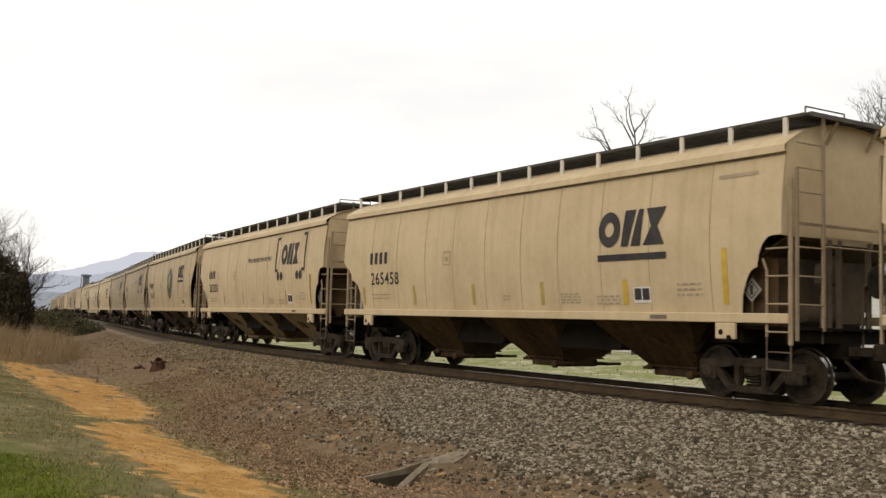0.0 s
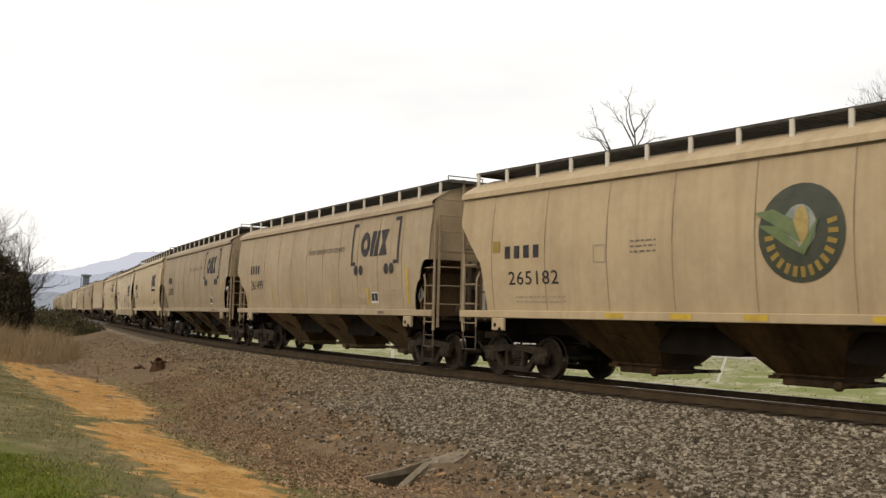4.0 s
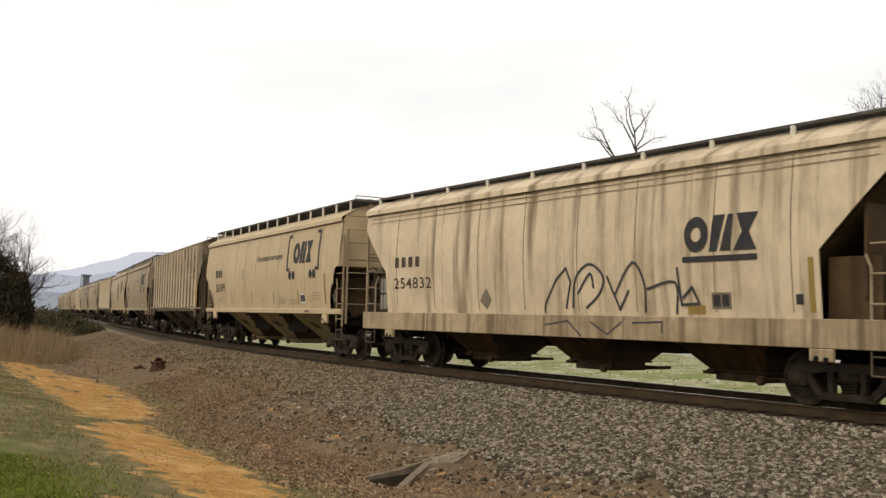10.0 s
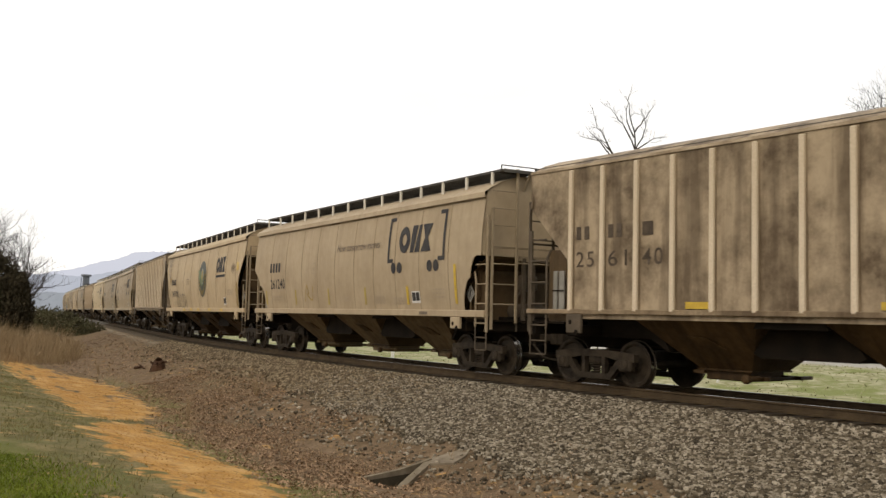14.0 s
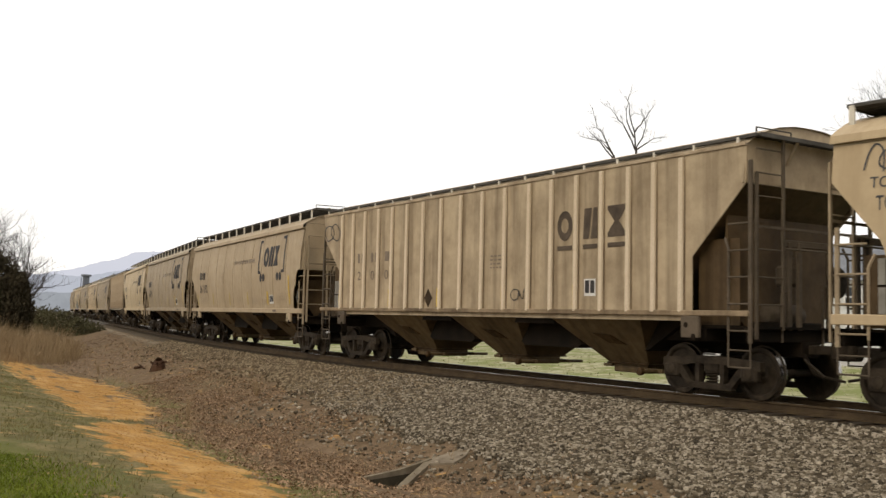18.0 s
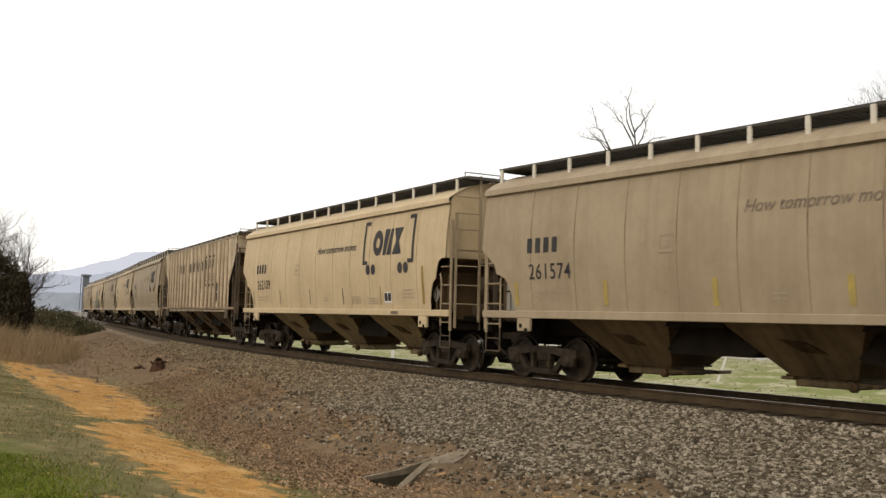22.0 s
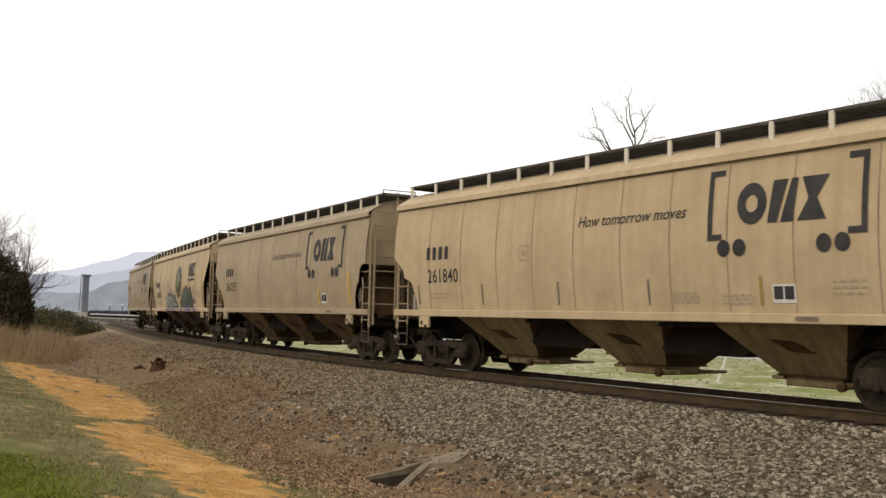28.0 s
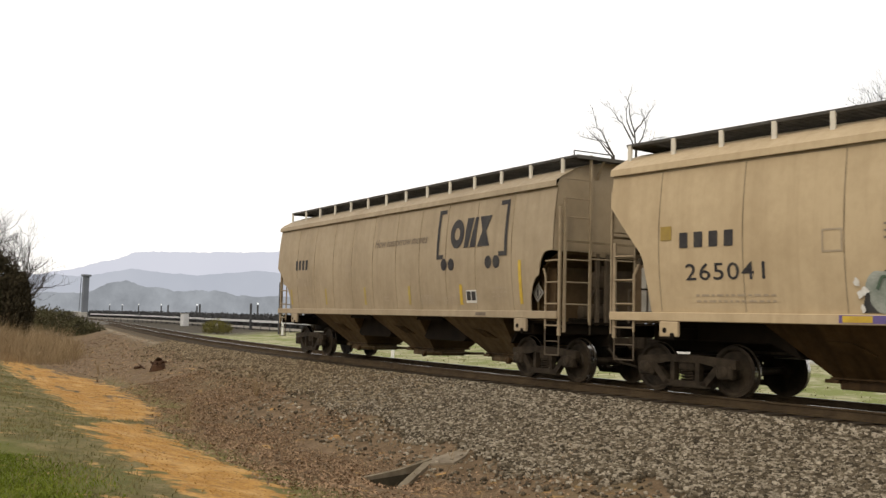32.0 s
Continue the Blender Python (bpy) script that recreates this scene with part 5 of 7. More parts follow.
def plant_grass():
    rng = random.Random(8)
    # tall brown grass patch beside the bank
    tall = scatter(rng, 26000, -70, -40, 5.0, 13, lambda x, n, r: n > 5.4 + 0.9 * noise.noise((x * 0.3, 0, 4)) + max(0, (x + 50) * 0.35) + abs(r.gauss(0, 1.5)) and noise.noise((x * 0.5, n * 0.5, 14)) > r.uniform(-0.9, 0.3))
    tall = [(x, y, z, h * (0.35 + 0.65 * smooth_step(-41, -50, -abs(x)) if x > -50 else h)) for x, y, z, h in tall]
    blades("tall_grass", tall, STRAW, "tall dry brown grass", "grass", 0.95, 1, 0.010, 0.42)
    def not_clay(x, n, r):
        y = float(np.interp(x, TX, TY)) - n / math.cos(float(np.interp(x, TX, HEAD)))
        return clay_at(x, y, n) < r.uniform(0.02, 0.3)
    short = scatter(rng, 26000, -42, -6, 8.3, 14.5, lambda x, n, r: not_clay(x, n, r) and noise.noise((x * 0.5, n * 0.5, 3)) > r.uniform(-0.6, 0.35))
    blades("dry_grass", short, HAY, "short dry tan grass on the bank", "grass", 0.055, 2, 0.005, 0.9)
    green = scatter(rng, 30000, -16, -6, 11.4, 14.4, lambda x, n, r: not_clay(x, n, r) and n + 0.6 * noise.noise((x * 0.6, n * 0.6, 3)) > 12.3 + max(0, -12.3 - x) * 0.6 + r.gauss(0, 0.3))
    blades("green_grass", green, LAWN, "short fresh green grass on the bank", "grass", 0.04, 3, 0.006, 1.0)
    field = scatter(rng, 6000, -60, -6, -30, -4.5)
    blades("field_grass", field, two_tone("pale_yellow_green_grass", (0.24, 0.235, 0.10), (0.44, 0.41, 0.26), 0.5, 0.95, bumps=0), "pale tufty grass beyond the track", "grass", 0.07, 4, 0.03, 1.6)
    weeds = scatter(rng, 500, -40, -9, 5.0, 8.0, lambda x, n, r: n < np.interp(x, CLAY_X, CLAY_LO) - 0.4)
    blades("dry_weeds", weeds, STRAW, "sparse dry weed stalks in the ditch", "weeds", 0.16, 6, 0.006, 0.5)


plant_grass()


def crushed(name, low, mid, high):
    """Stones that each take their own shade."""
    m, nt, b = base_material(name, 0.9)
    geo = nt.nodes.new("ShaderNodeNewGeometry")
    rampn = nt.nodes.new("ShaderNodeValToRGB")
    els = rampn.color_ramp.elements
    els[0].color, els[1].color = (*low, 1), (*high, 1)
    els.new(0.5).color = (*mid, 1)
    nt.links.new(geo.outputs["Random Per Island"], rampn.inputs[0])
    c = mix_rgb(nt, remap(nt, noise_tex(nt, 30, 4), 0.35, 0.7, 0, 0.5), rampn.outputs[0], tuple(0.55 * v for v in mid))
    nt.links.new(c, b.inputs["Base Color"])
    return m


def stones():
    """Crushed stone on the ballast slope: many small angular pieces in one object."""
    rng = np.random.default_rng(3)
    # a broken block: eight corners, twelve flat faces
    bv = np.array([(x, y, z) for x in (-0.75, 0.75) for y in (-0.75, 0.75) for z in (-0.75, 0.75)])
    bf = np.array([(0, 1, 3), (0, 3, 2), (4, 6, 7), (4, 7, 5), (0, 4, 5), (0, 5, 1), (2, 3, 7), (2, 7, 6), (0, 2, 6), (0, 6, 4), (1, 5, 7), (1, 7, 3)])
    bm_keep = len(bv)
    grey = crushed("crushed_grey_stone", (0.026, 0.020, 0.013), (0.135, 0.107, 0.070), (0.44, 0.38, 0.29))
    brown = crushed("dusty_brown_stone", (0.045, 0.031, 0.018), (0.15, 0.11, 0.064), (0.36, 0.285, 0.185))
    pr = random.Random(12)

    def lay(name, count, x0, x1, n0, n1, r0, r1, keep, label, skin):
        spots = scatter(pr, count, x0, x1, n0, n1, keep)
        n = len(spots)
        ctr = np.array([s[:3] for s in spots])
        rad = rng.uniform(r0, r1, (n, 1, 1)) * rng.uniform(0.65, 1.25, (n, 1, 3))
        shape = (bv[None] + rng.uniform(-0.42, 0.42, (n, bm_keep, 3))) * rad
        tip = rng.uniform(-0.7, 0.7, n)
        ct, st = np.cos(tip)[:, None], np.sin(tip)[:, None]
        shape = np.stack([shape[..., 0], shape[..., 1] * ct - shape[..., 2] * st, shape[..., 1] * st + shape[..., 2] * ct], -1)
        a = rng.uniform(0, 6.28, n)
        ca, sa = np.cos(a)[:, None], np.sin(a)[:, None]
        shape = np.stack([shape[..., 0] * ca - shape[..., 1] * sa, shape[..., 0] * sa + shape[..., 1] * ca, shape[..., 2] * 0.85], -1)
        verts = (shape + ctr[:, None] + np.array([0, 0, 0.25])[None, None] * rad[..., 2:3]).reshape(-1, 3)
        faces = (bf[None] + (np.arange(n) * bm_keep)[:, None, None]).reshape(-1, 3)
        me = bpy.data.meshes.new(name)
        me.vertices.add(len(verts))
        me.vertices.foreach_set("co", verts.ravel())
        me.loops.add(faces.size)
        me.loops.foreach_set("vertex_index", faces.ravel())
        me.polygons.add(len(faces))
        me.polygons.foreach_set("loop_start", np.arange(0, faces.size, 3))
        me.materials.append(skin)
        me.update(calc_edges=True)
        tagged(new(name, me), label, "stones", kind="stuff")

    def on_slope(x, n, r):
        y = float(np.interp(x, TX, TY)) - n / math.cos(float(np.interp(x, TX, HEAD)))
        w1 = noise.noise((x * 0.25, y * 0.25, 1.0)) + 0.5 * noise.noise((x * 0.9, y * 0.9, 2.0))
        w2 = noise.noise((x * 0.6, y * 0.6, 7.0)) + 0.6 * noise.noise((x * 2.1, y * 2.1, 3.0))
        edge = ballast_edge(x) + 0.7 * w1 + 0.5 * w2
        return n < edge - r.uniform(-0.25, 0.5) or r.random() < 0.03
    lay("ballast_stone", 78000, -24, -5.0, 1.5, 6.0, 0.020, 0.043, lambda x, n, r: on_slope(x, n, r) and r.uniform(-26, -17) < x, "crushed grey and tan ballast stones on the slope", grey)
    lay("ballast_stone", 34000, -48, -17, 1.6, 5.0, 0.024, 0.045, lambda x, n, r: on_slope(x, n, r) and r.uniform(-26, -17) > x and (x > -32 or r.random() < 0.4) and n < 3.9 + r.gauss(0, 0.3), "dusty brown ballast stones on the slope", brown)
    clod = crushed("clay_clods", (0.25, 0.125, 0.036), (0.42, 0.23, 0.065), (0.60, 0.37, 0.13))

    def on_clay(x, n, r):
        y = float(np.interp(x, TX, TY)) - n / math.cos(float(np.interp(x, TX, HEAD)))
        return clay_at(x, y, n) > r.uniform(0.2, 0.9)
    lay("clay_clods", 4500, -36, -8, 6.2, 11.8, 0.004, 0.011, on_clay, "small orange clay clods on the bank", clod)


stones()


def litter():
    """Fallen leaves over the ditch."""
    rng = random.Random(5)
    m, nt, b = base_material("fallen_brown_leaves", 0.9)
    geo = nt.nodes.new("ShaderNodeNewGeometry")
    nt.links.new(mix_rgb(nt, geo.outputs["Random Per Island"], (0.12, 0.076, 0.042), (0.37, 0.245, 0.15)), b.inputs["Base Color"])
    vs, fs = [], []
    beyond = scatter(rng, 6000, -75, -32, 2.0, 8.0, lambda x, n, r: n < np.interp(x, CLAY_X, CLAY_LO) + r.gauss(0, 0.25))
    for x, y, z, h in beyond + scatter(rng, 30000, -32, -7.5, 3.6, 10.6, lambda x, n, r: n < np.interp(x, CLAY_X, CLAY_LO) + r.gauss(0, 0.12) and noise.noise((x * 0.4, n * 0.5, 8)) + 0.35 * (1 - abs(n - np.interp(x, CLAY_X, CLAY_LO) + 1.3)) > r.uniform(-0.7, 0.5)):
        a = rng.uniform(0, 6.28)
        u = Vector((math.cos(a), math.sin(a), rng.gauss(0, 0.35)))
        w = Vector((-math.sin(a), math.cos(a), rng.gauss(0, 0.35)))
        s = rng.uniform(0.014, 0.034) * (1.0 if x > -32 else 1.6)
        p = Vector((x, y, z + rng.uniform(0.005, 0.04)))
        k = len(vs)
        vs += [p - u * s, p + w * s * 0.55 + Vector((0, 0, 0.012)), p + u * s, p - w * s * 0.55]
        fs.append((k, k + 1, k + 2, k + 3))
    tagged(new("fallen_leaves", mesh_from("fallen_leaves", vs, fs, m)), "fallen brown leaves strewn over the ditch", "leaves", kind="stuff")


litter()


def loose_things():
    # concrete culvert mouth in the ditch: two thin walls that meet at a slab
    c = tagged(new("culvert"), "half-buried concrete culvert with a dark mouth in the ditch", "culvert")
    dull = two_tone("stained_brown_concrete", (0.15, 0.12, 0.08), (0.24, 0.195, 0.135), 3, 0.9)
    # the far wall's shade inside the mouth is given as a darker concrete
    dark = two_tone("shaded_concrete", (0.045, 0.037, 0.024), (0.08, 0.066, 0.042), 3, 0.9)
    pale = two_tone("worn_pale_concrete", (0.17, 0.135, 0.095), (0.28, 0.23, 0.165), 5, 0.9)
    (ax, ay), (px, py), (bx, by) = PIT

    def wall(line, w, low):
        sh = Shape()
        for (x0, y0, z0), (x1, y1, z1) in zip(line, line[1:]):
            d = Vector((x1 - x0, y1 - y0)).normalized()
            ox, oy = -d.y * w / 2, d.x * w / 2
            vs = [(x + s_ * ox, y + s_ * oy, z) for x, y, top in ((x0, y0, z0), (x1, y1, z1)) for z in (low, top) for s_ in (-1, 1)]
            sh.add(vs, [(0, 1, 3, 2), (4, 6, 7, 5), (0, 4, 5, 1), (2, 3, 7, 6), (0, 2, 6, 4), (1, 5, 7, 3)])
        return sh
    far = [(ax, ay, -1.26), (-13.24, 9.42, -1.22), (-13.36, 9.88, -1.17), (px, py, -1.12)]
    near = [(px + 0.03, py - 0.02, -1.13), (-13.10, 9.77, -1.19), (-12.76, 9.31, -1.26), (bx, by, -1.36)]
    part("wall", wall(far, 0.06, -1.9).mesh("wall", dark), c, "concrete wall darkened as the mouth's shaded side")
    part("coping", wall([(x, y, z + 0.012) for x, y, z in far], 0.075, -1.30).mesh("coping", dull), c)
    part("wall", wall(near, 0.13, -1.9).mesh("wall", dull), c)
    top = [(-13.50, 10.28, -1.12), (-13.24, 10.02, -1.16), (-12.80, 10.22, -1.10), (-12.95, 10.55, -1.04), (-13.12, 10.80, -1.0), (-13.45, 10.74, -1.02)]
    k = len(top)
    slab = Shape().add(top + [(x, y, -1.5) for x, y, z in top], [tuple(range(k)), tuple(range(2 * k - 1, k - 1, -1))] + [(q, q + k, (q + 1) % k + k, (q + 1) % k) for q in range(k)])
    part("cover_slab", slab.mesh("cover_slab", pale), c, "pale worn concrete cover slab")
    # tree stump and twigs
    rng = random.Random(2)
    ROT = two_tone("rotten_red_brown_wood", (0.045, 0.022, 0.012), (0.085, 0.045, 0.025), 5, 0.9)
    s = tagged(new("stump"), "small dark broken stump with splintered top", "stump")
    s.location = ground_at(-495, 38.5)
    sh = Shape()
    limb(sh, [Vector((0, 0, -0.15)), Vector((0.02, 0.01, 0.14)), Vector((-0.02, 0.03, 0.30)), Vector((0.03, 0, 0.40))], 0.34, 0.12, 9)
    part("butt", sh.mesh("butt", ROT), s)
    for i in range(7):
        sh = Shape()
        a = i * 0.9
        limb(sh, [Vector((0.2 * math.cos(a), 0.2 * math.sin(a), -0.1)), Vector((0.16 * math.cos(a), 0.16 * math.sin(a), 0.25)), Vector((0.3 * math.cos(a + 0.4), 0.3 * math.sin(a + 0.4), rng.uniform(0.10, 0.34)))], 0.10, 0.04, 6)
        part("splinter", sh.mesh("splinter", ROT), s)
    tw = tagged(new("fallen_branch"), "dark fallen branch lying on the gravel", "branch")
    tw.location = ground_at(-528, 40)
    sh = Shape()
    limb(sh, [Vector((-0.45, 0, 0.03)), Vector((0, 0.1, 0.1)), Vector((0.4, 0.05, 0.05))], 0.06, 0.03, 6)
    limb(sh, [Vector((0, 0.1, 0.1)), Vector((0.15, -0.1, 0.22))], 0.03, 0.01, 5)
    part("wood", sh.mesh("wood", ROT), tw)
    # upright dead stalks
    for px, dist, h in ((-439, 24, 0.62), (-321, 27, 0.5), (-318, 27.2, 0.42), (-600, 42, 0.6)):
        st = tagged(new("weed_stalk"), "upright dead brown weed stalk", "weed")
        st.location = ground_at(px, dist)
        for k in range(7):
            sh = Shape()
            q = Vector((rng.gauss(0, 0.12), rng.gauss(0, 0.12), h * rng.uniform(0.6, 1.1)))
            limb(sh, [Vector((0, 0, -0.05)), q * 0.5 + Vector((0.02, 0, 0)), q], 0.009, 0.004, 4)
            part("stem", sh.mesh("stem", STRAW), st)
    # white marker posts beyond the track
    for px, dist, h, tilt, w in ((486, 42.7, 1.5, 18, 0.05), (-84, 59.2, 1.25, 0, 0.09), (-279, 112, 2.4, 0, 0.10)):
        p = tagged(new("marker_post"), "slim white marker post in the grass" if not tilt else "leaning white pole in the grass", "post")
        p.location = ground_at(px, dist)
        p.rotation_euler = (0, radians(tilt), radians(38))
        part("post", Shape().bevel_box(-w, w, -w, w, -0.3, h, 0.01).mesh("post", WHITEPOST), p)
        part("cap", Shape().bevel_box(-w - 0.01, w + 0.01, -w - 0.01, w + 0.01, h, h + 0.06, 0.01).mesh("cap", DARKSTEEL), p)
    # tall concrete tower far down the line
    t = tagged(new("tower"), "tall slender grey concrete tower in haze", "tower")
    t.location = sight(-629, 0, 285)
    t.location.z = -0.6
    # bluish distance haze is mixed into the tower's concrete colour
    haze = two_tone("hazy_grey_concrete", (0.15, 0.165, 0.19), (0.20, 0.215, 0.24), 0.3, 0.9)
    part("shaft", Shape().bevel_box(-0.72, 0.72, -0.72, 0.72, -1, 10.9, 0.1).mesh("shaft", haze), t)
    part("cap", Shape().bevel_box(-1.1, 1.1, -1.1, 1.1, 10.9, 11.5, 0.1).mesh("cap", haze), t)
    part("base_block", Shape().bevel_box(-2.6, 1.6, -1.4, 1.4, -1, 1.2, 0.1).mesh("base_block", CONCRETE), t)
    for dx in (-1.6, 1.3):
        part("pipe", Shape().rod((dx, -1.0, 1.2), (dx * 0.75, -0.9, 10.6), 0.12).mesh("pipe", haze), t)
    # tipped concrete slab and timber at the foot of the grass
    sl = tagged(new("concrete_slab"), "tipped dark slab of broken concrete by the track", "slab")
    sl.location = ground_at(-612, 108)
    sl.rotation_euler = (0.2, 0.16, radians(35))
    part("slab", Shape().bevel_box(-2.4, 2.4, -0.9, 0.9, -0.3, 0.35, 0.05).mesh("slab", two_tone("stained_concrete", (0.10, 0.09, 0.08), (0.17, 0.155, 0.135), 1, 0.9)), sl)


loose_things()


def far_road():
    """The road beyond the track: barrier, hedge line, lamps and poles."""
    line = [(-618, 262), (-540, 235), (-484, 204), (-420, 172), (-360, 148), (-284, 128), (-200, 112), (-100, 98), (40, 84)]
    road = [sight(px, 0, d) for px, d in line]
    b = tagged(new("road_barrier"), "long pale roadside barrier on posts", "barrier")
    for p, q in zip(road, road[1:]):
        d = (q - p).normalized()
        d.z = 0
        w = Vector((-d.y, d.x, 0)) * 0.08
        for kind, z0, z1, mat in (("rail", 0.10, 0.42, GREYBAND), ("kerb", -0.75, -0.45, CONCRETE)):
            sh = Shape()
            vs = [Vector((v.x, v.y, z)) + s * w for v in (p, q) for z in (z0, z1) for s in (-1, 1)]
            sh.add(vs, [(0, 1, 3, 2), (4, 6, 7, 5), (0, 4, 5, 1), (2, 3, 7, 6), (0, 2, 6, 4), (1, 5, 7, 3)])
            part(kind, sh.mesh(kind, mat), b)
    post = Shape().bevel_box(-0.1, 0.1, -0.1, 0.1, -1.6, 0.1, 0.02).mesh("post", DARKSTEEL)
    for p, q in zip(road, road[1:]):
        n = max(2, int((q - p).length / 4))
        for i in range(n):
            v = p.lerp(q, i / n)
            part("post", post, b, m=pose(v.x, v.y, 0))
    hedge = tagged(new("hedge"), "long dark clipped hedge behind the road barrier", "hedge")
    rng = random.Random(9)
    blobs = []
    for p, q in zip(road, road[1:]):
        n = int((q - p).length / 1.2)
        for i in range(n):
            v = p.lerp(q, i / n)
            out = v.normalized() * 4.0
            blobs.append((v.x + out.x, v.y + out.y, 0.2 + rng.uniform(-0.05, 0.05), 0.8, 0.85))
    part("foliage", leaf_cloud(rng, blobs, 42000, 0.20, DARKSTEEL, "foliage"), hedge)
    box = tagged(new("utility_box"), "pale grey utility cabinet by the road", "cabinet")
    box.location = sight(-452, 0, 178)
    box.location.z = -0.4
    part("case", Shape().bevel_box(-0.7, 0.7, -0.5, 0.5, -1, 1.35, 0.04).mesh("case", GREYBAND), box)
    part("lid", Shape().bevel_box(-0.76, 0.76, -0.56, 0.56, 1.35, 1.45, 0.03).mesh("lid", CONCRETE), box)
    lampglow = glow("white_lamp_glass", (1.05, 1.05, 1.0), (0.9, 0.9, 0.88), 1)
    for px, d, h in ((-324, 150, 2.9), (-431, 190, 2.8), (-494, 225, 2.9), (-534, 260, 3.0), (-563, 300, 3.1), (-585, 345, 3.3)):
        l = tagged(new("street_lamp"), "short dark lamp post with a lit white globe", "lamp", "lamps along the road")
        l.location = sight(px, 0, d)
        l.location.z = -0.3
        part("pole", Shape().rod((0, 0, -1), (0, 0, h), 0.14, 8).mesh("pole", DARKSTEEL), l)
        part("globe", Shape().lathe_y([(-0.16, 0.02), (-0.11, 0.11), (0, 0.16), (0.11, 0.11), (0.16, 0.02)], 0, h + 0.2, 12).mesh("globe", lampglow, True), l)
    for px, d, h in ((-336, 140, 3.3), (-426, 185, 3.4), (-482, 215, 3.3), (-285, 116, 5.6)):
        l = tagged(new("utility_pole"), "thin dark pole beside the road", "pole", "poles along the road")
        l.location = sight(px, 0, d)
        l.location.z = -0.6
        part("pole", Shape().rod((0, 0, -1), (0, 0, h), 0.16, 8).mesh("pole", DARKSTEEL), l)
        part("collar", Shape().rod((0, 0, h - 0.5), (0, 0, h - 0.35), 0.2, 8).mesh("collar", DARKSTEEL), l)


far_road()


# ---- lettering, emblems and spray paint on the wagons' near sides ----
def clip_above(poly, z, sign):
    """The part of a polygon on one side of a level line."""
    out = []
    for (x0, z0), (x1, z1) in zip(poly, poly[1:] + poly[:1]):
        a, b = (z0 - z) * sign, (z1 - z) * sign
        if a >= 0:
            out.append((x0, z0))
        if (a > 0 > b) or (a < 0 < b):
            out.append((x0 + (x1 - x0) * a / (a - b), z))
    return out


def bands(polys, step=0.11):
    """Cuts tall shapes into level bands, so that they can follow a curved side."""
    out = []
    for poly in polys:
        lo, hi = min(p[1] for p in poly), max(p[1] for p in poly)
        rest = list(poly)
        z = (math.floor(lo / step) + 1) * step
        while z < hi - 0.01 and hi - lo > 0.16:
            low = clip_above(rest, z, -1)
            if len(low) > 2:
                out.append(low)
            rest = clip_above(rest, z, 1)
            z += step
        if len(rest) > 2:
            out.append(rest)
    return out


def decal(car, polys, mat, bulge, name="marking", lift=0.010, label="", parent=None):
    """Flat painted shapes, given in x and z, laid on the curved side."""
    if name in ("marking", "reflective_strip", "data_panel") and 1 < len(polys) <= 6:
        return [decal(car, [q], mat, bulge, "letter_bar" if name == "marking" else name, lift) for q in polys]
    vs, fs, at = [], [], {}
    for poly in bands(polys) if bulge else polys:
        face = []
        for x, z in poly:
            key = (round(x, 4), round(z, 4))
            if key not in at:
                at[key] = len(vs)
                vs.append((x, -half_width(z, bulge) - lift, z))
            if at[key] not in face:
                face.append(at[key])
        if len(face) > 2:
            fs.append(tuple(face))
    ob = part(name, mesh_from(name, vs, fs, mat), parent or car, label)
    return tagged(ob, kind="stuff") if name == "marking" and len(polys) > 6 else ob


def bar(x0, z0, x1, z1):
    return [(x0, z0), (x1, z0), (x1, z1), (x0, z1)]


def disc(cx, cz, rx, rz, n=18):
    return [(cx + rx * math.cos(2 * math.pi * i / n), cz + rz * math.sin(2 * math.pi * i / n)) for i in range(n)]


def ring(cx, cz, rx, rz, share, n=28):
    out = []
    for i in range(n):
        a, b = 2 * math.pi * i / n, 2 * math.pi * (i + 1) / n
        out.append([(cx + rx * math.cos(a), cz + rz * math.sin(a)), (cx + rx * math.cos(b), cz + rz * math.sin(b)),
                    (cx + rx * share * math.cos(b), cz + rz * share * math.sin(b)), (cx + rx * share * math.cos(a), cz + rz * share * math.sin(a))])
    return out


def disc_rings(cx, cz, rx, rz, n=28):
    return ring(cx, cz, rx, rz, 0.66) + [disc(cx, cz, rx * 0.66, rz * 0.66, n)]


TEXT_CACHE = {}
BROWNMARK = two_tone("worn_brown_lettering", (0.06, 0.045, 0.032), (0.12, 0.09, 0.065), 3, 0.7, bumps=0)


def lettering(car, text, x0, z0, x1, z1, mat, bulge, shear=0.0, name="lettering", gap=1.0):
    key = (text, x0, z0, x1, z1, shear, mat.name, bulge)
    if key not in TEXT_CACHE:
        cu = bpy.data.curves.new("lettering", "FONT")
        cu.body, cu.size, cu.shear, cu.resolution_u, cu.space_character, cu.offset = text, 1.0, shear, 3, gap, 0.004
        ob = bpy.data.objects.new("lettering", cu)
        me = bpy.data.meshes.new_from_object(ob)
        bpy.data.objects.remove(ob)
        co = np.array([v.co[:] for v in me.vertices])
        lo, hi = co.min(0), co.max(0)
        for v in me.vertices:
            x = x0 + (v.co.x - lo[0]) / (hi[0] - lo[0]) * (x1 - x0)
            z = z0 + (v.co.y - lo[1]) / (hi[1] - lo[1]) * (z1 - z0)
            v.co = (x, -half_width(z, bulge) - 0.010, z)
        me.materials.clear()
        me.materials.append(mat)
        TEXT_CACHE[key] = me
    return part(name, TEXT_CACHE[key], car)


